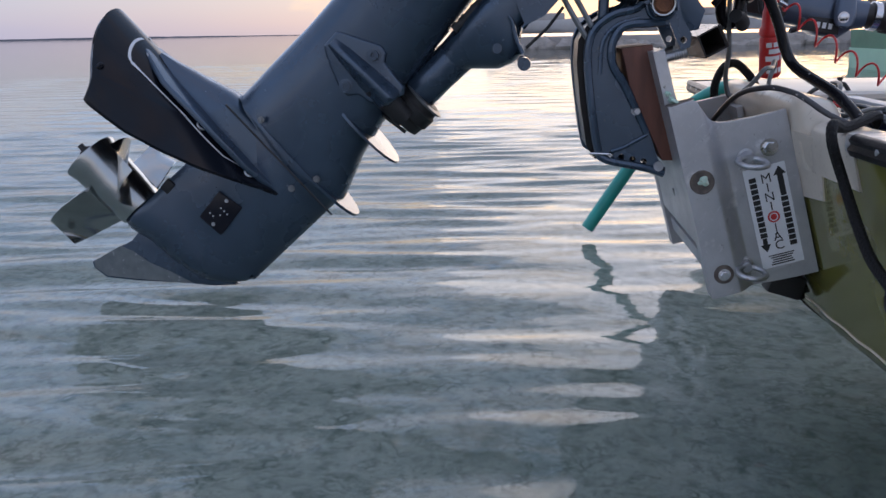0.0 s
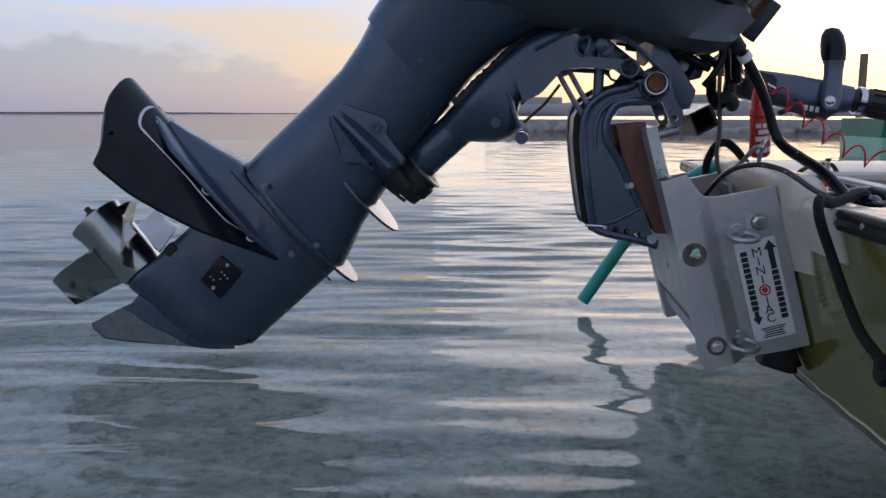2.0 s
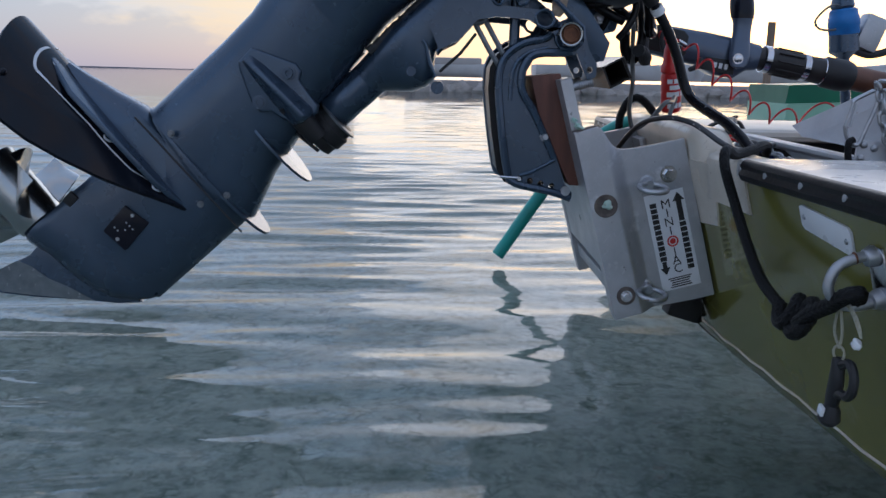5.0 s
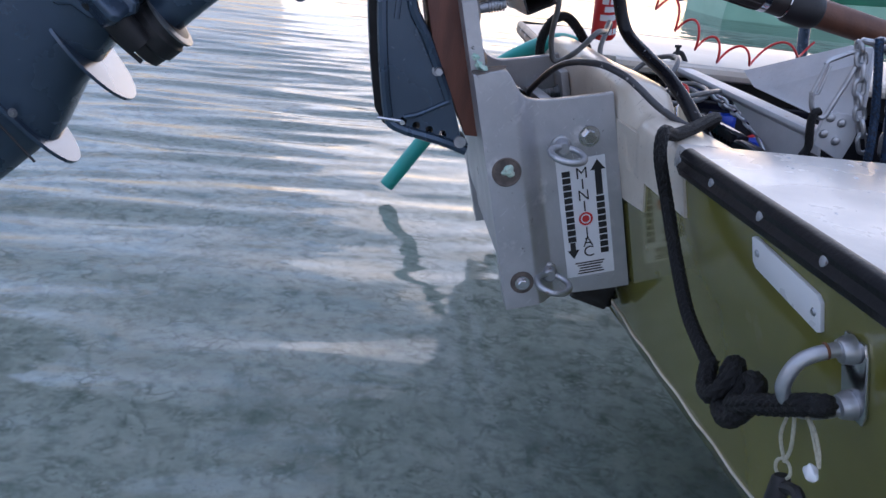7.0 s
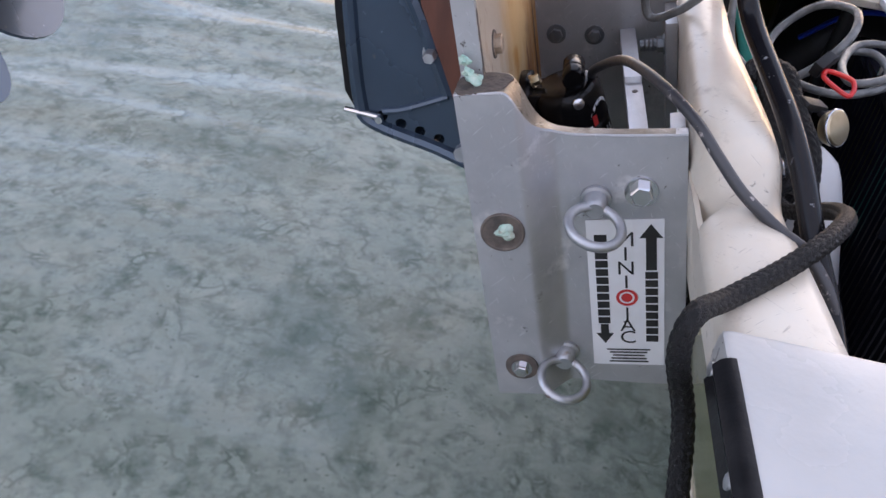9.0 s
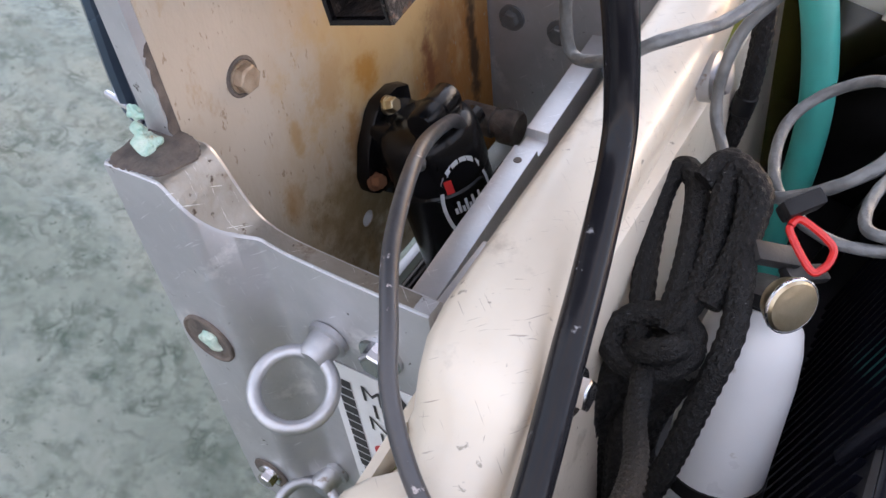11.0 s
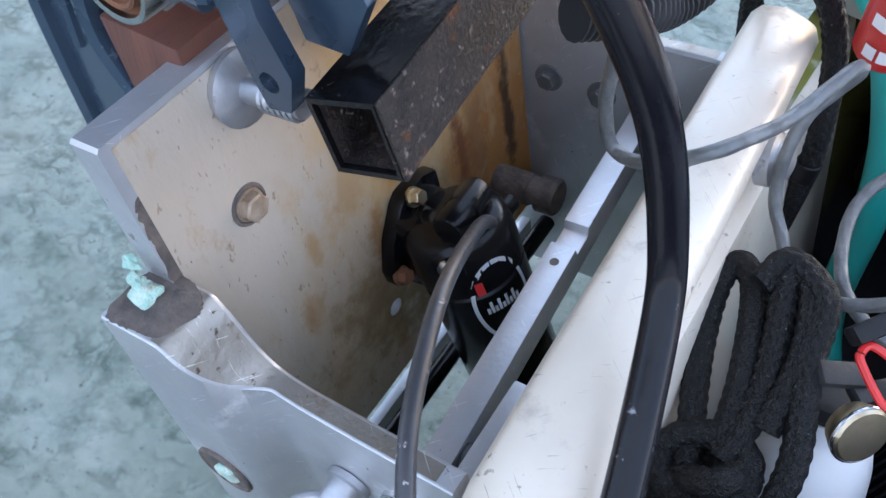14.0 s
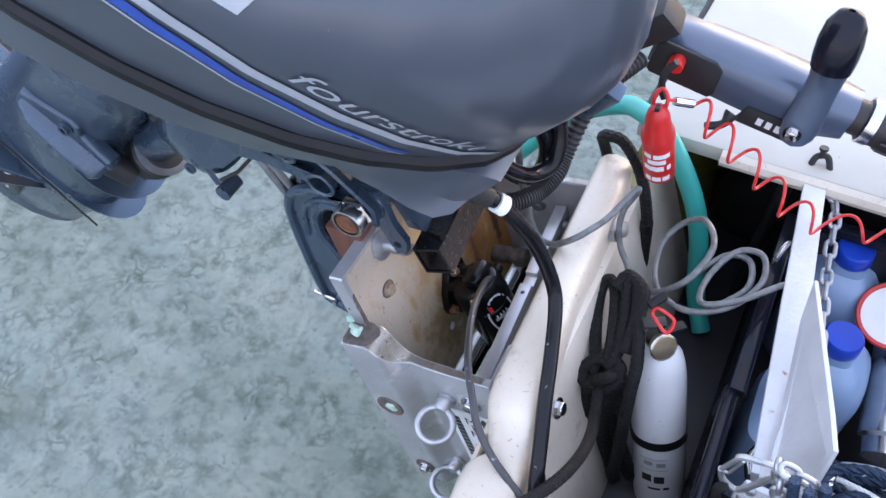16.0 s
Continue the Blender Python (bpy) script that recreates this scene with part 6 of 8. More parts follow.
    holes = [blob([(0.572, 0.992), (0.598, 1.006), (0.602, 0.985), (0.590, 0.962), (0.574, 0.970)]), blob([(0.622, 0.995), (0.640, 0.985), (0.640, 0.968), (0.622, 0.965)]), blob([(0.650, 0.952), (0.676, 0.965), (0.694, 0.942), (0.680, 0.925), (0.656, 0.930)])]
    for s in (-1, 1):
        bm = nb()
        y0 = 2.03 + s * 0.080
        plate_with_holes(bm, outline, holes, world_xz, y0, y0 + s * 0.016)
        ck = part("swivel_cheek", bm, PAINT, motor)
        for hl in holes:
            bm = nb()
            tube(bm, [Vector((a, y0 + s * 0.016, b)) for a, b in hl], 0.003, 6, closed=True)
            part("hole_rim", bm, PAINT, ck)
        bm = nb()
        tube(bm, [Vector((a, y0 + s * 0.015, b)) for a, b in outline[1:8]], 0.0045, 6)
        part("cheek_rib", bm, PAINT, ck)
        bm = nb()
        lathe(bm, (0.621, y0 + s * 0.014, 0.985), (0, s, 0), [(0, 0.013), (0.008, 0.013), (0.010, 0.010)], 6)
        part("cheek_bolt", bm, PAINT, ck)
    # solid web between the cheeks
    bm = nb()
    prism(bm, [(0.50, 0.962), (0.551, 0.994), (0.603, 1.016), (0.632, 1.010), (0.688, 0.968), (0.735, 0.922), (0.725, 0.905), (0.697, 0.922), (0.648, 0.950), (0.585, 0.954), (0.545, 0.944)], world_xz, 2.02, 2.04)
    part("swivel_web", bm, PAINT, motor, bevel=0.004)
    # linkage: rods and a lock bar
    bm = nb()
    for dx, y in ((0.0, 1.958), (0.022, 1.958)):
        tube(bm, [(0.540 + dx, y, 0.945), (0.575 + dx, y, 0.885), (0.592 + dx, y, 0.860)], 0.005, 8)
    ring(bm, (0.551, 1.956, 0.950), (0, 1, 0), 0.014, 0.006, 20, 8)
    part("tilt_lock_link", bm, DULL, motor, "worn steel tilt lock link")
    bm = nb()
    tube(bm, [(0.621, 1.965, 0.985), (0.619, 1.965, 0.89)], 0.010, 10)
    part("tilt_strut", bm, PAINT, motor)
    # tilt tube with nuts
    bm = nb()
    cyl(bm, (0.717, 1.930, 0.921), (0.717, 2.13, 0.921), 0.0150, None, 20)
    part("tilt_tube", bm, PAINT, motor)
    for s in (-1, 1):
        bm = nb()
        y = 2.03 + s * 0.094
        lathe(bm, (0.717, y, 0.917), (0, s, 0), [(0, 0.0240), (0.009, 0.0240), (0.011, 0.0222)], 6)
        lathe(bm, (0.717, y + s * 0.010, 0.917), (0, s, 0), [(0, 0.0218), (0.014, 0.0214), (0.0155, 0.0206), (0.0150, 0.0180), (0.006, 0.0176)], 30)
        nut = part("tilt_nut", bm, POLISH, motor, "rust-edged steel tilt tube nut")
        bm = nb()
        lathe(bm, (0.717, y + s * 0.010, 0.917), (0, s, 0), [(0, 0.0179), (0.0120, 0.0179), (0.0105, 0.0156), (0.0125, 0.0146)], 30)
        part("rusty_thread", bm, RUST, nut, "rust-brown thread inside the nut")
        bm = nb()
        lathe(bm, (0.717, y + s * 0.010, 0.917), (0, s, 0), [(0, 0.0147), (0.0150, 0.0145), (0.0156, 0.0132), (0.0145, 0.0118), (-0.035, 0.0112), (-0.036, 0.002)], 30)
        part("rusty_sleeve", bm, RUST, nut, "rust-stained hollow sleeve")
    # black box tube and handle arms below the front of the cowl
    bm = nb()
    o, i_ = 0.0215, 0.0185
    c0, c1 = Vector((0.8105, 1.948, 0.851)), Vector((0.797, 2.095, 0.853))
    ex, ez = Vector((0.885, 0, 0.465)), Vector((-0.42, 0, 0.9075))
    rings = []
    for p, h in ((c0 + Vector((0, 0.004, 0)), i_), (c0, i_), (c0, o), (c1, o)):
        rings.append([p + ex * (sx * h) + ez * (sz * h) for sx, sz in ((-1, -1), (1, -1), (1, 1), (-1, 1))])
    deep = [p + (c1 - c0) * 0.95 for p in rings[0]]
    loft(bm, [deep, *rings])
    sq = part("square_bar", bm, RUSTBLACK, motor, "rust-pitted black square steel bar")
    bm = nb()
    n = 22
    rows_ = []
    for i in range(n + 1):
        t = i / n
        p = c0 + (c1 - c0) * t + ex * (o + 0.0001)
        h = [(w, 0.0010 + 0.0016 * abs(noise.noise(Vector((t * 9, w * 300, 1.5))))) for w in (-0.0212, -0.014, -0.006, 0.002, 0.010, 0.017, 0.0212)]
        rows_.append([p + ez * w + ex * d for w, d in h] + [p + ez * w - ex * 0.001 for w, d in h[::-1]])
    loft(bm, rows_)
    part("rust_crust", bm, RUSTCRUST, sq, "dark flaking rust crust")
    bm = nb()
    h = i_ - 0.0006
    loft(bm, [[p + ex * (sx * h) + ez * (sz * h) for sx, sz in ((-1, -1), (1, -1), (1, 1), (-1, 1))] for p in (c0 + (c1 - c0) * 0.02, c0 + (c1 - c0) * 0.9)], caps=False)
    part("rusty_lining", bm, RUSTCRUST, sq, "rust-brown inside")
    # grey flange plate and a corroded lug beside the tilt tube
    bm = nb()
    prism(bm, [(0.690, 0.985), (0.728, 1.005), (0.800, 0.905), (0.790, 0.872), (0.765, 0.868), (0.735, 0.930)], world_xz, 1.972, 1.980)
    part("flange_plate", bm, PAINT, motor, "wet grey flange plate", bevel=0.001)
    bm = nb()
    prism(bm, [(0.686, 0.952), (0.700, 0.948), (0.710, 0.958), (0.714, 0.985), (0.700, 0.992), (0.684, 0.985)], world_xz, 1.944, 1.952)
    part("corroded_lug", bm, TANBOLT, motor, "brown corroded metal lug", bevel=0.001)
    for s in (-1, 1):
        bm = nb()
        y = 2.03 + s * 0.070
        o2 = [(0.735, 0.925), (0.747, 0.915), (0.757, 0.875), (0.774, 0.848), (0.772, 0.825), (0.758, 0.820), (0.746, 0.842), (0.733, 0.872), (0.720, 0.895)]
        hl = arc((0.760, 0.838), 0.006, 0, 330, 11)
        plate_with_holes(bm, [(a, b + 0.017) for a, b in o2], [[(a, b + 0.017) for a, b in hl]], world_xz, y, y + s * 0.010)
        part("clamp_arm", bm, PAINT, motor)
        bm = nb()
        cyl(bm, J(-0.163, y - 0.004 * s, 0.158), J(-0.115, y - 0.004 * s, 0.160), 0.008, None, 14)
        for q in range(6):
            ring(bm, J(-0.140 + 0.0042 * q, y - 0.004 * s, 0.158), JX, 0.008, 0.0013, 14, 5)
        lathe(bm, J(-0.163, y - 0.004 * s, 0.158), JX, [(0, 0.020), (0.006, 0.022), (0.010, 0.012)], 20)
        part("clamp_screw", bm, GALV, motor, "clamp screw with round pad")
    return motor


motor = build_motor()


def build_clamp_brackets():
    out = [(0.746, 0.930), (0.742, 0.905), (0.730, 0.885), (0.700, 0.884), (0.673, 0.883), (0.653, 0.875), (0.639, 0.850), (0.640, 0.814), (0.662, 0.778), (0.678, 0.747), (0.706, 0.690), (0.724, 0.640), (0.737, 0.628), (0.730, 0.618), (0.690, 0.630), (0.622, 0.645), (0.607, 0.668), (0.594, 0.746), (0.586, 0.819), (0.588, 0.859), (0.602, 0.885), (0.632, 0.905), (0.672, 0.915), (0.691, 0.940), (0.715, 0.952), (0.737, 0.945)]
    cl = thing("clamp_bracket", (0.66, 1.925, 0.63), "blue-grey cast clamp bracket of the outboard hooked over the jack plate", "clamp bracket", "clamp brackets")
    holes = [arc((0.635 + 0.0205 * k, 0.654 - 0.0045 * k), 0.0058, 0, 330, 11) for k in range(4)]
    bm = nb()
    plate_with_holes(bm, out, holes, lambda a, b, t: Vector((a, t, b)), 1.905, 1.958)
    body = part("body", bm, PAINT, cl)
    # raised rim along the outer and inner edges, a rib low down
    bm = nb()
    tube(bm, spline([(a + 0.004, 1.905, b) for a, b in out[13:24]], 4), 0.0075, 8)
    part("outer_rim", bm, PAINT, body)
    bm = nb()
    tube(bm, spline([(a - 0.006, 1.905, b + 0.004) for a, b in out[2:11]], 4), 0.0080, 8)
    part("inner_rim", bm, PAINT, body)
    bm = nb()
    tube(bm, spline([(0.700, 1.9045, 0.690), (0.66, 1.9045, 0.668), (0.636, 1.9045, 0.660)], 5), 0.004, 8)
    part("rib", bm, PAINT, body)
    bm = nb()
    tube(bm, spline([(0.612, 1.9055, 0.80), (0.616, 1.9055, 0.855), (0.640, 1.9055, 0.885), (0.68, 1.9055, 0.897)], 6), 0.0045, 8)
    part("rib", bm, PAINT, body)
    bm = nb()
    hexhead(bm, (0.679, 1.905, 0.734), (0, -1, 0), 0.0065, 0.018, 1.4)
    part("bolt", bm, GALV, cl)
    bm = nb()
    cyl(bm, (0.723, 1.897, 0.632), (0.723, 1.935, 0.632), 0.009, None, 12)
    part("bolt", bm, GALV, cl)
    bm = nb()
    ring(bm, (0.717, 1.903, 0.918), (0, 1, 0), 0.0245, 0.0045, 26, 8)
    part("boss", bm, PAINT, body)
    cl.location += Vector((0.003, 0.048, -0.003))
    other = copy_thing(cl, Matrix.Translation((0.66 - 0.012, 2.118, 0.63)))
    other["label"] = "far blue-grey cast clamp bracket of the outboard, edged in black"
    # black liner seen behind the near bracket
    bm = nb()
    line = [(a - 0.012, 2.06, b - 0.003) for a, b in out[14:22]]
    loft(bm, [[Vector((a, y, b)) for a, _, b in line] + [Vector((a + 0.02, y, b)) for a, _, b in line[::-1]] for y in (1.965, 2.10)])
    solo("bracket_liner", bm, RUBBER, "black rubber liner between the clamp brackets", "liner")
    # brown timber pad between bracket and plate
    bm = nb()
    prism(bm, [(0.652, 0.842), (0.706, 0.848), (0.752, 0.640), (0.732, 0.640), (0.668, 0.777)], lambda a, b, t: Vector((a, t, b)), 1.945, 2.14)
    solo("timber_pad", bm, WOOD, "brown stained timber pad behind the clamp bracket", "pad", bevel=0.002)
    # trim pin stub
    bm = nb()
    tube(bm, [(0.60, 1.948, 0.654), (0.637, 1.948, 0.652)], 0.003, 8)
    tube(bm, [(0.637, 1.942, 0.651), (0.637, 2.13, 0.651)], 0.004, 8)
    solo("trim_pin", bm, STEEL, "thin steel trim pin through the bracket", "pin")


build_clamp_brackets()


# ---- cables, hoses and ropes round the transom ----
def build_lines():
    # thick control cable from the motor, along the board and down into the boat
    c = thing("control_cable", (1.0, 1.9, 0.75), "thick black control cable with white collar over the motor board", "cable")
    bm = nb()
    tube(bm, spline([(0.862, 1.965, 0.995), (0.885, 1.979, 0.968), (0.914, 1.990, 0.924), (0.934, 1.996, 0.882), (0.953, 1.997, 0.829), (0.966, 1.980, 0.803), (0.984, 1.925, 0.782), (0.998, 1.875, 0.766), (1.012, 1.83, 0.742), (1.027, 1.782, 0.708), (1.048, 1.738, 0.668), (1.075, 1.70, 0.60), (1.10, 1.67, 0.48)], 8), 0.0096, 14)
    part("sheath", bm, HOSE_BLACK, c)
    bm = nb()
    d = Vector((0.023, 0.014, -0.027)).normalized()
    lathe(bm, Vector((0.882, 1.977, 0.972)), d, [(0, 0.0125), (0.014, 0.0128)], 16)
    part("collar", bm, WHITE, c, "white plastic collar")
    bm = nb()
    lathe(bm, Vector((0.846, 1.955, 1.010)), Vector((0.036, 0.022, -0.038)), [(0, 0.0165), (0.012, 0.0165), (0.02, 0.0145), (0.046, 0.0135)], 18)
    box(bm, (0.846, 1.962, 1.018), (0.034, 0.022, 0.022), Euler((0.3, 0.6, 0.2)).to_matrix())
    part("boot", bm, BLACK, c)
    bm = nb()
    box(bm, (0.858, 1.946, 1.016), (0.016, 0.004, 0.030), Euler((0.2, 0.6, 0.3)).to_matrix())
    part("clip", bm, ALU, c, bevel=0.001)
    # ribbed conduit and loom under the front of the cowl
    c = thing("ribbed_conduit", (0.87, 2.07, 0.97), "black ribbed conduit hose under the motor cowl", "conduit")
    bm = nb()
    line = spline([(0.868, 2.035, 0.895), (0.885, 2.06, 0.889), (0.895, 2.09, 0.879), (0.904, 2.12, 0.884), (0.905, 2.15, 0.898), (0.913, 2.19, 0.938), (0.929, 2.24, 0.955), (0.95, 2.29, 0.96)], 30)
    tube(bm, line, [0.0105 + 0.0020 * (i % 4 < 2) for i in range(len(line))], 14)
    part("hose", bm, BLACK, c)
    bm = nb()
    tube(bm, spline([(0.868, 2.00, 1.010), (0.883, 2.03, 0.968), (0.892, 2.06, 0.937), (0.906, 2.09, 0.931), (0.907, 2.11, 0.952), (0.900, 2.12, 0.985), (0.893, 2.12, 1.03)], 8), 0.0105, 12)
    part("loop", bm, HOSE_BLACK, c)
    bm = nb()
    tube(bm, spline([(0.868, 2.09, 1.01), (0.888, 2.105, 0.965), (0.892, 2.110, 0.920), (0.882, 2.108, 0.886), (0.866, 2.100, 0.880), (0.853, 2.085, 0.90), (0.848, 2.07, 0.93)], 8), 0.0105, 12)
    part("bend", bm, HOSE_BLACK, c)
    bm = nb()
    box(bm, (0.945, 2.105, 1.045), (0.030, 0.022, 0.085), Euler((0.35, 0.55, 0.1)).to_matrix())
    part("clamp_block", bm, PAINT, c, bevel=0.004)
    bm = nb()
    box(bm, (0.932, 2.085, 1.062), (0.012, 0.05, 0.09), Euler((0.35, 0.55, 0.1)).to_matrix())
    part("clamp_plate", bm, RUST, c, bevel=0.002)
    for k, pts in enumerate((((0.66, 2.05, 1.00), (0.73, 2.04, 0.985), (0.78, 2.05, 0.955), (0.80, 2.06, 0.93)), ((0.68, 2.05, 0.99), (0.76, 2.0, 0.975), (0.83, 1.99, 0.985)), ((0.60, 2.07, 1.025), (0.70, 2.08, 1.005), (0.77, 2.09, 0.965), (0.80, 2.11, 0.94)),
                              ((0.68, 2.00, 1.030), (0.735, 2.00, 1.002), (0.788, 2.01, 0.968), (0.832, 2.02, 0.948)), ((0.70, 2.03, 1.020), (0.768, 2.03, 0.985), (0.802, 2.03, 0.958), (0.790, 2.04, 0.925)), ((0.846, 2.00, 1.005), (0.850, 2.00, 0.968), (0.836, 2.00, 0.935), (0.822, 2.01, 0.915)), ((0.72, 2.02, 1.010), (0.80, 2.03, 0.985), (0.85, 2.04, 0.955)))):
        bm = nb()
        tube(bm, spline(pts, 8), 0.006 + 0.001 * (k % 4), 10)
        part("loom", bm, HOSE_BLACK, c)
    bm = nb()
    prism(bm, [(0.755, 0.985), (0.800, 0.977), (0.828, 0.948), (0.822, 0.930), (0.800, 0.925), (0.775, 0.930), (0.752, 0.955)], lambda a, b, t: Vector((a, t, b)), 2.040, 2.062)
    brk = part("steering_bracket", bm, PAINT, c, "dark blue-grey steering bracket", bevel=0.004)
    bm = nb()
    hexhead(bm, (0.790, 2.040, 0.955), (0, -1, 0), 0.008, 0.008, 1.4)
    part("bolt", bm, GALV, brk)
    # wire rope from the motor over the board, ending in loose loops
    c = thing("security_cable", (1.0, 2.15, 0.70), "grey plastic-coated wire rope lying in loose loops", "wire rope")
    bm = nb()
    wire_rope(bm, spline([(0.866, 2.080, 0.950), (0.869, 2.088, 0.890), (0.876, 2.100, 0.831), (0.876, 2.115, 0.779), (0.889, 2.121, 0.740), (0.917, 2.105, 0.759), (0.944, 2.100, 0.792), (0.959, 2.120, 0.796), (0.975, 2.155, 0.794), (0.993, 2.206, 0.804), (0.997, 2.212, 0.798), (0.985, 2.202, 0.766), (0.985, 2.190, 0.738), (0.994, 2.182, 0.705), (1.010, 2.170, 0.688), (1.035, 2.140, 0.682), (1.070, 2.130, 0.705), (1.103, 2.138, 0.748), (1.117, 2.195, 0.760), (1.092, 2.250, 0.742), (1.060, 2.255, 0.706),
                      (1.046, 2.215, 0.690), (1.062, 2.150, 0.688), (1.110, 2.125, 0.690), (1.165, 2.150, 0.698), (1.195, 2.205, 0.705), (1.185, 2.250, 0.708), (1.150, 2.245, 0.704), (1.125, 2.190, 0.698), (1.128, 2.140, 0.700), (1.175, 2.160, 0.708), (1.225, 2.215, 0.705), (1.258, 2.235, 0.700)], 14), 0.0046)
    part("wire", bm, CABLE, c)
    bm = nb()
    tube(bm, spline([(1.110, 2.200, 0.690), (1.140, 2.240, 0.696), (1.172, 2.238, 0.700), (1.180, 2.195, 0.696), (1.150, 2.150, 0.690)], 8), 0.0048, 10)
    part("wire", bm, CABLE, c)
    bm = nb()
    d = Vector((0.04, 0.06, 0.01))
    box(bm, (1.074, 2.094, 0.733), (0.028, 0.012, 0.018), Euler((0.3, -0.3, 0.9)).to_matrix())
    part("tag_sleeve", bm, RUBBER, c, "black ribbed sleeve", bevel=0.003)
    bm = nb()
    tube(bm, spline([(1.074, 2.078, 0.728), (1.079, 2.084, 0.731), (1.101, 2.078, 0.729), (1.105, 2.070, 0.725), (1.103, 2.062, 0.721), (1.097, 2.059, 0.719), (1.078, 2.072, 0.725)], 6, True), 0.0026, 8)
    part("red_clip", bm, RED, c, "red plastic clip")
    # eye on the forward face of the board
    for p in ((0.977, 2.205, 0.712),):
        e = nb()
        lathe(e, p, (1, 0, 0.42), [(-0.004, 0.020), (0.006, 0.020), (0.008, 0.014), (0.016, 0.012), (0.018, 0.006)], 20)
        solo("cap_fitting", e, GALV, "weathered round steel fitting on the motor board", "fitting", "steel fittings")
    for y in (1.800, 1.90):
        e = nb()
        hexhead(e, (1.020 if y < 1.85 else 1.008, y, 0.705), (1, 0, 0.4), 0.010, 0.010, 1.5)
        solo("board_bolt", e, STEEL, "steel bolt head on the motor board's forward side", "bolt", "board bolts")
    # rope from the transom eye over the board to the hank
    r = thing("mooring_rope", (0.95, 1.45, 0.53), "thick black braided rope knotted to the transom eye", "rope")
    bm = nb()
    braid(bm, spline([(0.944, 1.448, 0.548), (0.940, 1.456, 0.553), (0.940, 1.515, 0.570), (0.940, 1.575, 0.607), (0.932, 1.618, 0.660), (0.914, 1.622, 0.712), (0.918, 1.636, 0.737), (0.945, 1.672, 0.728), (0.985, 1.712, 0.732), (1.020, 1.752, 0.737), (1.046, 1.800, 0.728), (1.058, 1.850, 0.705), (1.058, 1.90, 0.672), (1.050, 1.945, 0.640), (1.040, 1.992, 0.630)], 10), 0.0080)
    part("line", bm, ROPE, r)
    # overhand knot on the eye
    bm = nb()
    kn = [(0.944, 1.448, 0.548), (0.934, 1.425, 0.535), (0.930, 1.400, 0.537), (0.938, 1.392, 0.556), (0.950, 1.405, 0.566), (0.956, 1.425, 0.556), (0.948, 1.415, 0.538), (0.934, 1.385, 0.531), (0.930, 1.357, 0.538),
          (0.936, 1.345, 0.558), (0.948, 1.358, 0.572), (0.952, 1.380, 0.566), (0.944, 1.378, 0.547), (0.932, 1.360, 0.550), (0.932, 1.330, 0.570), (0.938, 1.300, 0.588), (0.940, 1.272, 0.606), (0.950, 1.262, 0.612), (0.958, 1.278, 0.602)]
    braid(bm, spline(kn, 8), 0.0098)
    part("knot", bm, ROPE, r)
    # hank hanging inside the board
    h = thing("rope_hank", (1.04, 2.02, 0.30), "hank of black braided rope tied with a knot inside the transom", "rope")
    rng = random.Random(3)
    for pts in (((1.029, 2.008, 0.626), (1.002, 2.076, 0.648), (0.990, 2.122, 0.668), (0.996, 2.138, 0.678), (1.012, 2.122, 0.678), (1.030, 2.067, 0.664), (1.040, 2.020, 0.642)),
                ((1.043, 2.016, 0.645), (1.046, 2.044, 0.660), (1.039, 2.085, 0.678), (1.026, 2.131, 0.698), (1.040, 2.128, 0.702), (1.054, 2.086, 0.690), (1.056, 2.038, 0.664)),
                ((1.012, 2.120, 0.690), (1.022, 2.140, 0.702), (1.050, 2.119, 0.706), (1.058, 2.082, 0.692), (1.068, 2.055, 0.680), (1.078, 2.026, 0.665), (1.082, 1.998, 0.635), (1.090, 1.97, 0.56), (1.095, 1.96, 0.45))):
        bm = nb()
        braid(bm, spline(pts, 9), 0.0094)
        part("strand", bm, ROPE, h)
    bm = nb()
    kx = Vector((1.036, 2.010, 0.634))
    knot = [kx + Vector((0.026 * math.cos(w), 0.018 * math.sin(w) + 0.002, 0.016 * math.sin(w + 0.8))) for w in np.linspace(0, 2 * math.pi, 9)]
    knot += [kx + Vector((0.014 * math.cos(w) + 0.004, 0.012 * math.sin(w), 0.019 * math.cos(w + 0.5))) for w in np.linspace(0.4, 2 * math.pi, 8)]
    braid(bm, spline(knot, 6), 0.0100)
    part("knot", bm, ROPE, h)
    for k in range(6):
        bm = nb()
        s0 = kx + Vector((-0.040 + 0.014 * k, 0.010 * (k % 2) - 0.004, -0.012))
        braid(bm, spline([s0, s0 + Vector((0.002, -0.012, -0.08)), s0 + Vector((0.006 + 0.005 * k, -0.018, -0.17)), s0 + Vector((0.014 + 0.008 * k, -0.02, -0.26 + 0.012 * (k % 3)))], 8), 0.0112)
        part("tail", bm, ROPE, h)
    # black rope loop over the far end of the board
    r = thing("far_rope_loop", (1.0, 2.30, 0.55), "black braided rope looped over the end of the motor board", "rope")
    bm = nb()
    braid(bm, spline([(0.93, 2.37, 0.62), (0.907, 2.345, 0.73), (0.910, 2.315, 0.776), (0.925, 2.30, 0.797), (0.949, 2.298, 0.792), (0.983, 2.29, 0.747), (1.008, 2.285, 0.66), (1.017, 2.28, 0.58), (1.024, 2.275, 0.507), (1.05, 2.26, 0.42)], 8), 0.0092)
    part("line", bm, ROPE, r)
    bm = nb()
    lathe(bm, (1.0085, 2.285, 0.655), Vector((0.11, -0.06, -1.0)), [(0, 0.0095), (0.001, 0.0104), (0.018, 0.0104), (0.019, 0.0095)], 20)
    part("whipping", bm, RUBBER, r, "black whipping round the rope")
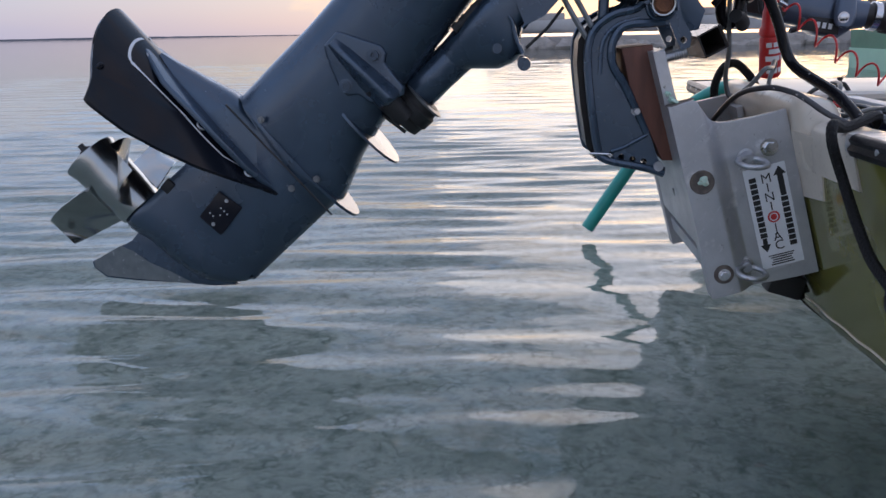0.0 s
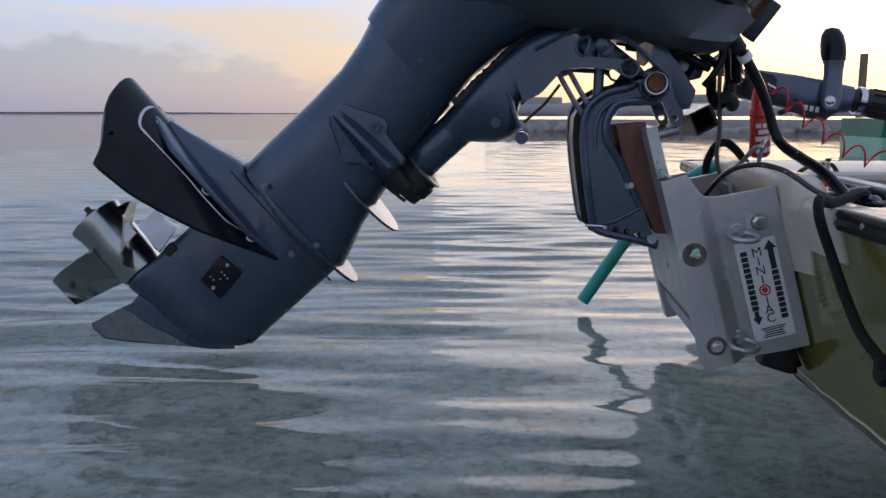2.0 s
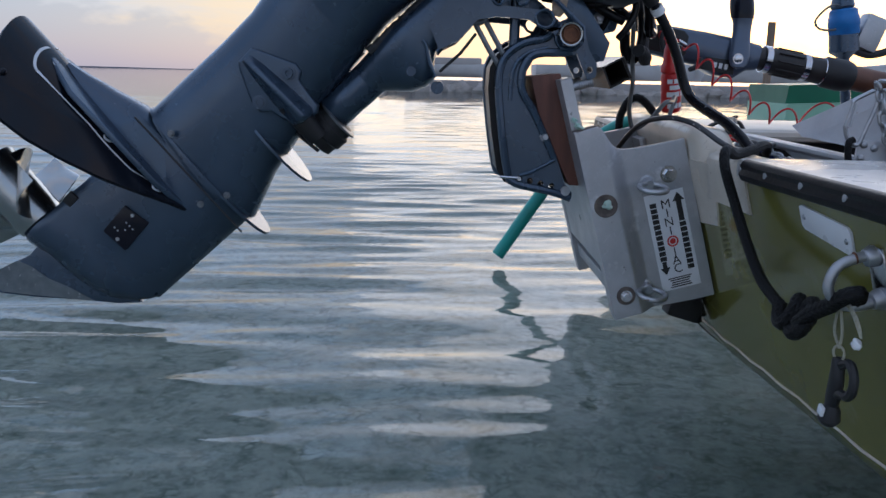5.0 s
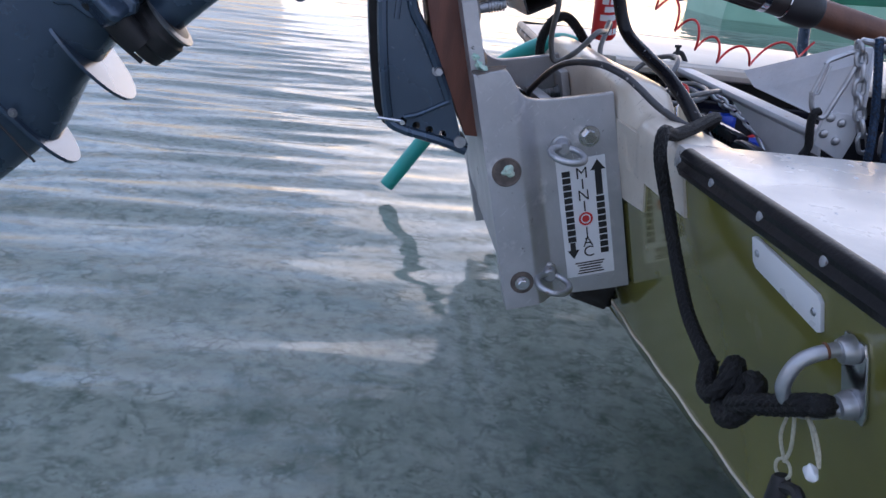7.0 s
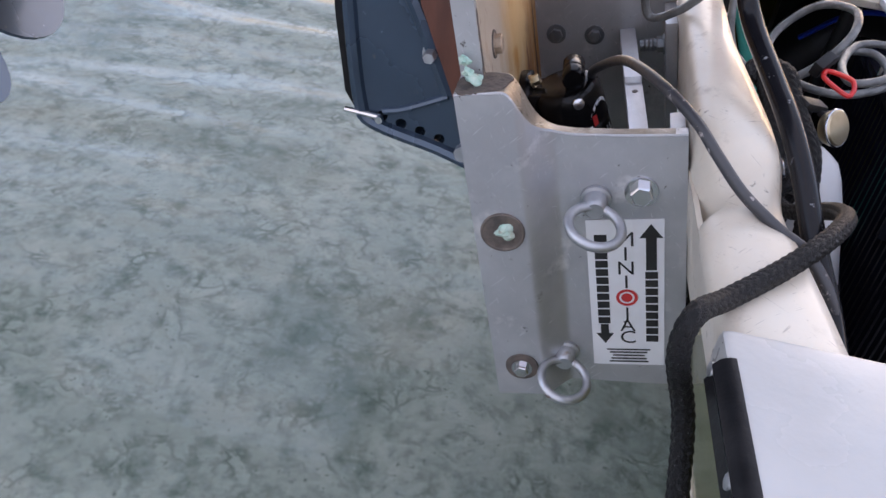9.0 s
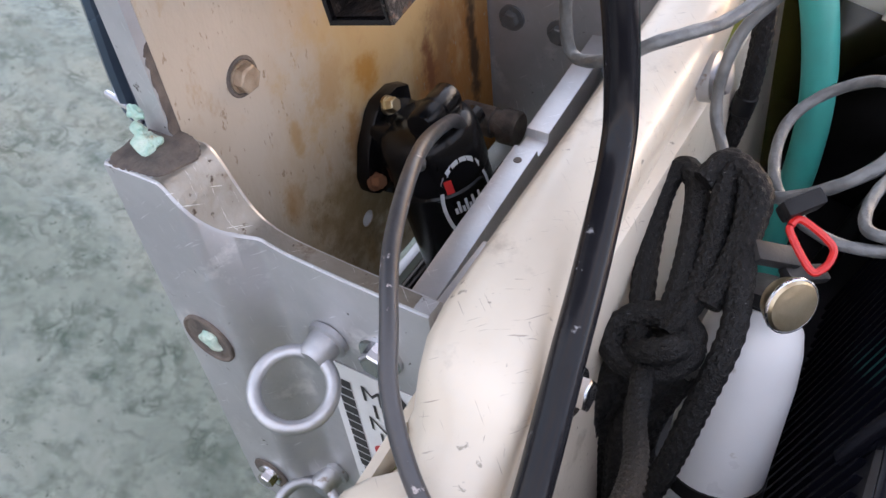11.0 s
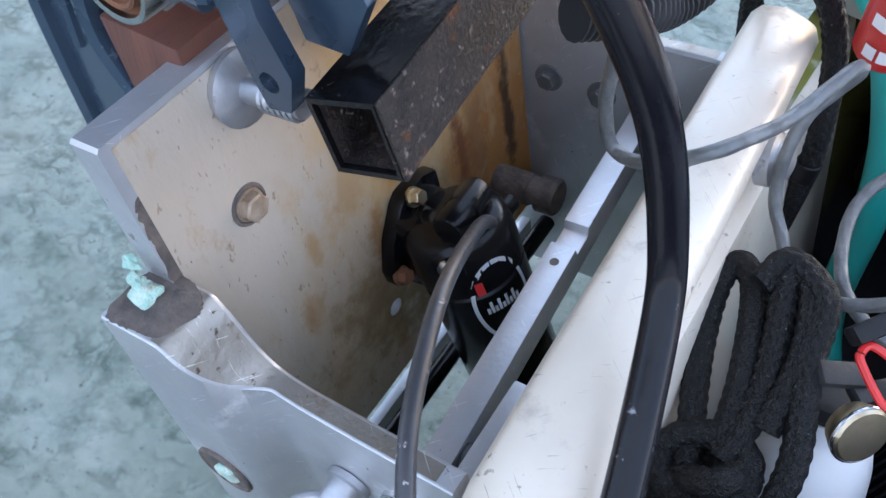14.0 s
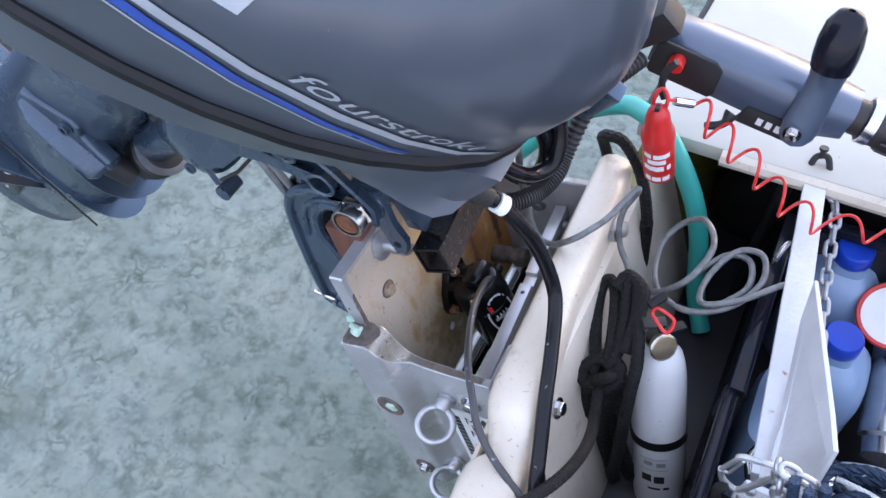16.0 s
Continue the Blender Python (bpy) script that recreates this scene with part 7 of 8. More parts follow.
    # green hose: out over the port quarter, its cut end hanging over the sea
    g = thing("green_hose", (1.05, 2.40, 0.60), "teal green rubber hose hanging over the port quarter", "hose")
    bm = nb()
    tube(bm, spline([(1.145, 2.32, 0.37), (1.112, 2.36, 0.425), (1.088, 2.375, 0.547), (1.058, 2.38, 0.637), (1.010, 2.385, 0.722), (0.970, 2.410, 0.742), (0.935, 2.440, 0.730), (0.905, 2.465, 0.710), (0.857, 2.478, 0.675), (0.80, 2.49, 0.62), (0.73, 2.500, 0.515), (0.646, 2.51, 0.382)], 8), 0.0165, 18, caps=False)
    part("pipe", bm, TEAL, g)
    bm = nb()
    ring(bm, (0.646, 2.51, 0.382), (0.082, 0.01, 0.125), 0.0145, 0.0022, 20, 6)
    part("cut_end", bm, DGREEN, g, "dark cut end")


build_lines()


def build_transom_fittings():
    # tag plate
    n = Vector((-0.963, 0.0, -0.27)).normalized()
    def T(y, z, o=0.0):
        return Vector((transom_x(y, z), y, z)) + n * o
    tag = thing("tag_plate", T(1.395, 0.655), "blank white plastic tag plate screwed to the transom", "plate")
    bm = nb()
    prism(bm, [(1.457, 0.682), (1.450, 0.684), (1.340, 0.674), (1.334, 0.668), (1.334, 0.642), (1.340, 0.639), (1.450, 0.652), (1.457, 0.657)], T, 0.0, 0.004)
    part("plate", bm, WHITE, tag, bevel=0.001)
    for y, z in ((1.446, 0.669), (1.345, 0.656)):
        bm = nb()
        lathe(bm, T(y, z, 0.004), n, [(0, 0.004), (0.0015, 0.003)], 12)
        part("screw", bm, GALV, tag)
    # U-bolt eye
    u = thing("transom_eye", T(1.285, 0.62), "rust-flecked stainless U-bolt eye on the transom", "eye bolt")
    bm = nb()
    prism(bm, [(1.272, 0.590), (1.298, 0.590), (1.302, 0.60), (1.302, 0.652), (1.298, 0.662), (1.272, 0.662), (1.268, 0.652), (1.268, 0.60)], T, 0.0, 0.004)
    part("base_plate", bm, STEEL, u, bevel=0.001)
    bm = nb()
    tube(bm, spline([T(1.286, 0.652, 0.0), T(1.286, 0.654, 0.025), T(1.287, 0.648, 0.048), T(1.288, 0.626, 0.060), T(1.288, 0.605, 0.048), T(1.286, 0.600, 0.025), T(1.286, 0.602, 0.0)], 8), 0.0062, 12)
    part("bow", bm, GALV, u)
    for z in (0.652, 0.602):
        bm = nb()
        lathe(bm, T(1.286, z, 0.003), n, [(0, 0.012), (0.004, 0.0125), (0.012, 0.010), (0.013, 0.007)], 16)
        part("nut", bm, GALV, u)
    bm = nb()
    ring(bm, T(1.286, 0.6545, 0.026), n, 0.0062, 0.0012, 16, 6)
    part("rust_band", bm, RUST, u)
    # snap hook hanging on thin cord
    s = thing("snap_hook", (0.95, 1.29, 0.45), "black plastic snap hook hanging on thin pale cord", "snap hook")
    for o in (-0.007, 0.007):
        bm = nb()
        tube(bm, spline([(0.948, 1.296, 0.592), (0.950, 1.298 + o, 0.572), (0.950, 1.296 + o * 1.3, 0.555), (0.950, 1.290, 0.540)], 6), 0.0017, 6)
        part("cord", bm, LINE, s)
    for o in (-0.003, 0.003):
        bm = nb()
        tube(bm, spline([(0.948, 1.285, 0.596), (0.950, 1.268 + o, 0.588), (0.950, 1.254 + o, 0.577), (0.950, 1.245, 0.566)], 6), 0.0016, 6)
        part("cord", bm, LINE, s)
    bm = nb()
    lump(bm, (0.950, 1.253, 0.556), 0.007, (0.7, 1.1, 0.9), 4.4, 0.5, 8)
    part("knot_bead", bm, WHITE, s, "white frayed end")
    bm = nb()
    ring(bm, (0.950, 1.289, 0.534), (1, 0.3, 0), 0.0085, 0.0016, 18, 6)
    part("ring", bm, LINE, s)
    bm = nb()
    loft(bm, [[Vector((0.950 + 0.0075 * math.cos(w), y + hw * math.sin(w), z)) for w in np.linspace(0, 2 * math.pi, 17)[:-1]] for y, z, hw in ((1.287, 0.529, 0.004), (1.287, 0.524, 0.009), (1.287, 0.500, 0.012), (1.290, 0.480, 0.012), (1.292, 0.468, 0.008))])
    part("body", bm, BLACK, s)
    bm = nb()
    tube(bm, spline([(0.950, 1.280, 0.522), (0.950, 1.262, 0.530), (0.950, 1.250, 0.520), (0.950, 1.249, 0.503), (0.950, 1.258, 0.492), (0.950, 1.272, 0.490), (0.950, 1.284, 0.484)], 6), 0.0055, 8)
    part("gate", bm, BLACK, s)
    bm = nb()
    lathe(bm, (0.950, 1.291, 0.472), (0, 0.15, -1), [(0, 0.006), (0.008, 0.011), (0.022, 0.013), (0.028, 0.009)], 14)
    part("swivel_end", bm, BLACK, s)
    bm = nb()
    box(bm, (0.9375, 1.290, 0.463), (0.004, 0.011, 0.012), Euler((radians(14), 0, 0)).to_matrix())
    part("tab", bm, WHITE, s, bevel=0.001)
    # black trim under the plate at the water, and port tab
    bm = nb()
    box(bm, (0.975, 1.970, 0.400), (0.065, 0.045, 0.045), Euler((0, 0.28, 0)).to_matrix())
    solo("transducer_block", bm, BLACK, "black plastic transducer block at the foot of the transom", "transducer", bevel=0.006)


build_transom_fittings()


# ---- tiller ----
def build_tiller():
    t = thing("tiller_handle", (1.0, 2.32, 0.90), "dark grey outboard tiller handle with a twist grip and shift lever", "tiller")
    ax = Vector((1.0, 0, -0.165)).normalized()
    side = Vector((0, 1, 0))
    upv = ax.cross(side).normalized() * -1
    if upv.z < 0:
        upv = -upv
    o = Vector((1.015, 2.372, 0.930))
    def TT(a, s, u):
        return o + ax * a + side * s + upv * u
    bm = nb()
    rings = []
    for a, w, h0, h1 in ((-0.065, 0.032, -0.030, 0.022), (-0.05, 0.036, -0.036, 0.026), (0.0, 0.038, -0.040, 0.030), (0.08, 0.038, -0.044, 0.032), (0.115, 0.038, -0.058, 0.031), (0.160, 0.037, -0.058, 0.030), (0.185, 0.034, -0.036, 0.028), (0.21, 0.030, -0.030, 0.027)):
        r = 0.010
        rings.append([TT(a, s, u) for s, u in ((-w, h0 + r), (-w, h1 - r), (-w + r, h1), (w - r, h1), (w, h1 - r), (w, h0 + r), (w - r, h0), (-w + r, h0))])
    loft(bm, rings)
    part("body", bm, HANDLE, t, sharp=50)
    bm = nb()
    prism(bm, [(0.075, -0.052), (0.155, -0.052), (0.150, -0.020), (0.085, -0.022)], lambda a, u, q: TT(a, -q, u), 0.037, 0.042)
    win = part("gauge_window", bm, BLACK, t, "black window with white marks", bevel=0.001)
    for k in range(3):
        bm = nb()
        prism(bm, [(0.104 + 0.013 * k, -0.043), (0.112 + 0.013 * k, -0.043), (0.112 + 0.013 * k, -0.031), (0.104 + 0.013 * k, -0.031)], lambda a, u, q: TT(a, -q, u), 0.0422, 0.0426)
        part("mark", bm, WHITE, win)
    bm = nb()
    prism(bm, [(-0.062, -0.026), (-0.056, -0.032), (0.030, -0.034), (0.036, -0.026), (0.034, 0.014), (0.022, 0.024), (-0.048, 0.026), (-0.060, 0.016)], lambda a, u, q: TT(a, -q, u), 0.037, 0.042)
    part("switch_panel", bm, BLACK, t, bevel=0.002)
    bm = nb()
    lathe(bm, TT(-0.026, -0.041, 0.006), (0, -1, 0), [(0, 0.011), (0.016, 0.0115), (0.018, 0.010)], 18)
    part("stop_button", bm, RED, t, "red engine stop button")
    bm = nb()
    tube(bm, spline([TT(-0.026, -0.066, 0.022), TT(-0.034, -0.072, 0.0), TT(-0.028, -0.074, -0.024), TT(-0.020, -0.076, -0.034)], 6), 0.005, 8)
    part("kill_clip", bm, BLACK, t)
    bm = nb()
    tube(bm, spline([TT(0.07, -0.05, -0.034), TT(0.065, -0.062, -0.048), TT(0.045, -0.066, -0.060)], 6), [0.010, 0.010, 0.009, 0.008, 0.007, 0.006, 0.006, 0.006, 0.006, 0.006, 0.006, 0.006, 0.005], 10)
    part("friction_knob", bm, BLACK, t)
    # shift lever: flat arm with a bulbous end
    piv = Vector((1.160, 2.324, 0.890))
    bm = nb()
    rings = []
    for q, wide, thin in ((-0.028, 0.004, 0.004), (-0.022, 0.016, 0.008), (-0.010, 0.022, 0.009), (0.010, 0.024, 0.009), (0.045, 0.022, 0.009), (0.080, 0.021, 0.010), (0.100, 0.022, 0.012), (0.115, 0.024, 0.018), (0.135, 0.026, 0.022), (0.160, 0.026, 0.022), (0.185, 0.023, 0.018), (0.203, 0.015, 0.011), (0.208, 0.004, 0.003)):
        q *= 0.80
        c = piv + Vector((0.10 * q + 0.006 - 0.010 * max(0, (q - 0.08) / 0.08), -0.004 + 0.25 * q, 0.985 * q))
        rings.append([c + Vector((wide * math.cos(w), thin * math.sin(w), 0)) for w in np.linspace(0, 2 * math.pi, 21)[:-1]])
    loft(bm, rings)
    lev = part("shift_lever", bm, HANDLE, t, "dark grey shift lever with rounded knob")
    bm = nb()
    loft(bm, [[p + (p - (sum(r, Vector()) / len(r))) * 0.06 for p in r] for r in rings[7:]])
    part("knob", bm, PLASTIC, lev, "black rounded knob")
    # black hinge cover behind the body
    bm = nb()
    box(bm, (0.945, 2.335, 0.985), (0.075, 0.045, 0.045), Euler((0.2, -0.7, 0.0)).to_matrix())
    part("hinge_cover", bm, BLACK, t, bevel=0.008)
    bm = nb()
    box(bm, (0.915, 2.318, 0.968), (0.020, 0.006, 0.030), Euler((0.2, -0.7, 0.0)).to_matrix())
    part("hinge_tab", bm, ALU, t, bevel=0.001)
    bm = nb()
    lathe(bm, piv + Vector((0, -0.012, 0)), (0, -1, 0), [(0, 0.012), (0.004, 0.012), (0.004, 0.008), (0.010, 0.008), (0.011, 0.006)], 18)
    part("pivot_bolt", bm, STEEL, lev)
    # grip with two steel bands, then a brown extension sleeve
    g0 = TT(0.205, 0, 0.0)
    gax = Vector((1.0, 0.02, -0.18)).normalized()
    bm = nb()
    lathe(bm, g0, gax, [(0, 0.024), (0.02, 0.025), (0.022, 0.029), (0.17, 0.030), (0.172, 0.026)], 24)
    grip = part("grip", bm, GRIP, t, "black ribbed twist grip")
    for a in (0.022, 0.115, 0.165):
        bm = nb()
        lathe(bm, g0 + gax * a, gax, [(0, 0.0300), (0.0, 0.0315), (0.014, 0.0315), (0.014, 0.0300)], 24)
        part("band", bm, STEEL, grip)
    for k in range(10):
        w = 2 * math.pi * k / 10
        bm = nb()
        q = side * math.cos(w) + upv * math.sin(w)
        tube(bm, [g0 + gax * 0.05 + q * 0.0315, g0 + gax * 0.11 + q * 0.032], 0.0022, 6)
        part("rib", bm, GRIP, grip)
    bm = nb()
    lathe(bm, g0 + gax * 0.165, gax, [(0, 0.030), (0.01, 0.036), (0.05, 0.037), (0.07, 0.034), (0.075, 0.030)], 22)
    part("coupling", bm, BLACK, t)
    bm = nb()
    lathe(bm, g0 + gax * 0.235, gax, [(0, 0.029), (0.34, 0.026), (0.345, 0.020)], 22)
    part("extension_sleeve", bm, BROWNTUBE, t, "brown extension sleeve")
    bm = nb()
    cyl(bm, g0 + gax * 0.57, g0 + gax * 1.1, 0.019, None, 16)
    part("extension_tube", bm, ALU, t)
    # red float on the kill cord, and the coil
    f = thing("float_tag", (1.0, 2.265, 0.80), "red foam key float with white printed bars", "float")
    bm = nb()
    d = Vector((0.013, 0.025, -0.112)).normalized()
    p0 = Vector((0.991, 2.250, 0.922))
    lathe(bm, p0, d, [(0, 0.007), (0.006, 0.013), (0.018, 0.0165), (0.046, 0.019), (0.052, 0.023), (0.064, 0.0235), (0.068, 0.0205), (0.074, 0.0225), (0.150, 0.0225), (0.156, 0.019)], 26)
    body = part("foam_body", bm, RED, f)
    fa, fb, fd = frame_of(d)
    base_w = math.atan2(Vector((0.15, -1, 0.3)).dot(fb), Vector((0.15, -1, 0.3)).dot(fa))
    def onf(x, y):
        w = base_w + x / 0.0225
        return p0 + d * (0.106 - y) + (fa * math.cos(w) + fb * math.sin(w)) * 0.0231
    for q, (y, h, wd) in enumerate(((0.018, 0.010, 0.019), (0.004, 0.010, 0.016), (-0.012, 0.011, 0.020), (-0.038, 0.011, 0.018))):
        bm = nb()
        for u0, u1 in (((0.0, 0.62), (0.70, 1.0)), ((0.1, 0.92),), ((0.0, 0.16), (0.26, 1.0)), ((0.0, 0.30), (0.36, 0.70), (0.76, 1.0)))[q]:
            x0, x1 = -wd + 2 * wd * u0, -wd + 2 * wd * u1
            vs = [[bm.verts.new(onf(x0 + (x1 - x0) * i / 3, y)) for i in range(4)], [bm.verts.new(onf(x0 + (x1 - x0) * i / 3, y + h)) for i in range(4)]]
            faces_between(bm, vs, closed=False)
        part("print_bar", bm, WHITE, body, "white printed bars")
    bm = nb()
    tube(bm, spline([(0.985, 2.258, 0.905), (0.982, 2.262, 0.930), (0.990, 2.268, 0.940), (1.000, 2.262, 0.930), (0.997, 2.256, 0.906)], 6), 0.0028, 8)
    part("loop", bm, REDWIRE, f)
    bm = nb()
    box(bm, (0.991, 2.248, 0.918), (0.006, 0.008, 0.022), Euler((0.2, 0.1, 0)).to_matrix())
    part("tie", bm, BLACK, f, bevel=0.001)
    k = thing("kill_cord", (1.05, 2.27, 0.86), "red coiled kill switch cord", "cord")
    bm = nb()
    mid = spline([(1.000, 2.262, 0.930), (1.030, 2.285, 0.915), (1.060, 2.285, 0.890), (1.090, 2.288, 0.862), (1.125, 2.29, 0.835), (1.160, 2.287, 0.808), (1.195, 2.283, 0.785), (1.235, 2.29, 0.768), (1.29, 2.305, 0.762), (1.36, 2.32, 0.775), (1.45, 2.33, 0.80)], 24)
    line, w = [], 0.0
    for i, p in enumerate(mid):
        q = i / (len(mid) - 1)
        w = 2 * math.pi * q * 8.0
        r = 0.019 * min(1, max(0, (q - 0.05) * 9))
        line.append(p + Vector((0.3 * r * math.sin(w), r * math.cos(w), r * math.sin(w))))
    tube(bm, line, 0.0023, 8)
    part("coil", bm, REDWIRE, k)
    bm = nb()
    cyl(bm, (1.008, 2.268, 0.925), (1.030, 2.283, 0.916), 0.006, None, 10)
    part("crimp", bm, STEEL, k)


build_tiller()


# ---- gear in the cockpit ----
def build_extinguisher():
    e = thing("fire_extinguisher", (1.18, 2.0, 0.316), "white fire extinguisher with black strap leaning in the cockpit", "fire extinguisher")
    p, d = Vector((1.094, 2.092, 0.628)), Vector((0.285, -0.330, -1.0)).normalized()
    bm = nb()
    lathe(bm, p, d, [(-0.008, 0.018), (0.0, 0.026), (0.012, 0.0350), (0.03, 0.0390), (0.055, 0.0410), (0.300, 0.0410), (0.308, 0.036)], 32)
    body = part("body", bm, WHITE, e)
    bm = nb()
    lathe(bm, p + d * 0.152, d, [(0, 0.0412), (0, 0.0430), (0.014, 0.0430), (0.014, 0.0412)], 32)
    part("strap", bm, RUBBER, e)
    a, b, _ = frame_of(d)
    w0 = math.atan2(Vector((0.1, -1, 0.6)).dot(b), Vector((0.1, -1, 0.6)).dot(a))
    def on(x, y):
        w = w0 + x / 0.042
        return p + d * (0.222 - y) + (a * math.cos(w) + b * math.sin(w)) * 0.0416
    def patch(x0, x1, y0, y1, m_, name):
        bm = nb()
        vs = [[bm.verts.new(on(x0 + (x1 - x0) * i / 6, y)) for i in range(7)] for y in (y0, y1)]
        faces_between(bm, vs, closed=False)
        part(name, bm, m_, body)
    for x0, x1, y0, y1 in ((-0.012, 0.004, -0.012, 0.002), (0.008, 0.024, -0.010, 0.004), (-0.020, -0.010, -0.026, -0.021), (-0.006, 0.014, -0.026, -0.022), (-0.018, 0.026, 0.036, 0.0375), (-0.018, 0.026, 0.014, 0.0152), (-0.014, 0.0, 0.022, 0.030), (0.006, 0.020, 0.024, 0.032)):
        patch(x0, x1, y0, y1, INK if y1 - y0 > 0.003 and y0 < 0.01 else GALV, "print_bar")
    bm = nb()
    lathe(bm, p + d * 0.0, -d, [(0.0, 0.016), (0.010, 0.016), (0.012, 0.018), (0.022, 0.018), (0.024, 0.012)], 20)
    head = part("valve_head", bm, BLACK, e)
    bm = nb()
    k = Vector((1.098, 2.065, 0.677))
    lathe(bm, k, Vector((0.61, -0.61, 0.5)), [(-0.004, 0.016), (0.004, 0.0195), (0.009, 0.0195), (0.011, 0.0175), (0.0115, 0.004)], 26)
    part("gauge", bm, BRASS, head, "brass-faced pressure gauge")
    bm = nb()
    ring(bm, k + Vector((0.61, -0.61, 0.5)).normalized() * 0.008, Vector((0.61, -0.61, 0.5)), 0.0195, 0.0014, 28, 8)
    part("gauge_rim", bm, STEEL, head)
    bm = nb()
    box(bm, (1.078, 2.086, 0.690), (0.040, 0.016, 0.010), Euler((0.2, 0.3, 0.7)).to_matrix())
    box(bm, (1.104, 2.098, 0.676), (0.045, 0.014, 0.008), Euler((0.1, 0.3, 0.9)).to_matrix())
    part("lever", bm, BLACK, head, bevel=0.003)


def build_crate():
    """An open black crate; its aft wall is a ribbed panel with a rounded handle frame."""
    c = thing("slatted_crate", (1.40, 2.08, 0.316), "black plastic crate with finely ribbed wall, holding jugs", "crate")
    x0, x1, y0, y1, z0, z1 = 1.212, 1.64, 1.74, 2.40, 0.330, 0.650
    for a, b in (((x0, 2.064), (x0, y1)), ((x0, y1), (x1, y1)), ((x1, y1), (x1, y0)), ((x1, y0), (x0, y0))):
        q0, q1 = Vector((*a, z1)), Vector((*b, z1))
        d = q1 - q0
        bm = nb()
        box(bm, (q0 + q1) / 2, (abs(d.x) + 0.022, abs(d.y) + 0.022, 0.018))
        part("rim", bm, PLASTIC, c, bevel=0.004)
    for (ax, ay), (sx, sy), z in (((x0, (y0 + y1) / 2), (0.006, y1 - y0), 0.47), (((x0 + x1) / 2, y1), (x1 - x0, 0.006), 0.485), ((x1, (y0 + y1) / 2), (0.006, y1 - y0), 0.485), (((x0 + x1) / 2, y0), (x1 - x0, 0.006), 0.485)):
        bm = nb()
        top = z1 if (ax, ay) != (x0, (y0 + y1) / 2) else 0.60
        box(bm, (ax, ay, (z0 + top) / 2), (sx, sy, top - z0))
        part("panel", bm, DARKPANEL, c)
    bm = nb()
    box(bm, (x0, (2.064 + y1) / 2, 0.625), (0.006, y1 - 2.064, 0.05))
    part("panel", bm, DARKPANEL, c)
    rib = None
    for i in range(42):
        y = y0 + 0.012 + 0.0155 * i
        h = 0.64 if y > 2.07 else 0.592
        if rib is None or abs(h - last) > 1e-6:
            bm = nb()
            prism(bm, [(-0.0022, 0.0), (0.0022, 0.0), (0.0022, h - z0 - 0.006), (0.0, h - z0), (-0.0022, h - z0 - 0.006)], lambda a, b, t: Vector((t, a, b)), -0.0085, -0.002)
            rib = part("rib", bm, PLASTIC, c)
            rib.matrix_parent_inverse = Matrix.Translation(c.location).inverted()
            last = h
            rib.location = (x0, y, z0)
        else:
            ob = new("rib", rib.data)
            put_under(ob, c)
            ob.location = (x0, y, z0)
    bm = nb()
    tube(bm, spline([(x0 - 0.006, 2.064, 0.56), (x0 - 0.006, 2.060, 0.628), (x0 - 0.006, 2.045, 0.645), (x0 - 0.004, 1.96, 0.648), (x0 - 0.004, 1.86, 0.646), (x0 - 0.006, 1.80, 0.638), (x0 - 0.006, 1.78, 0.60)], 6), 0.0105, 12)
    part("handle_frame", bm, PLASTIC, c, "rounded black handle frame")
    bm = nb()
    box(bm, ((x0 + x1) / 2, (y0 + y1) / 2, z0), (x1 - x0, y1 - y0, 0.012))
    part("base", bm, BLACK, c)


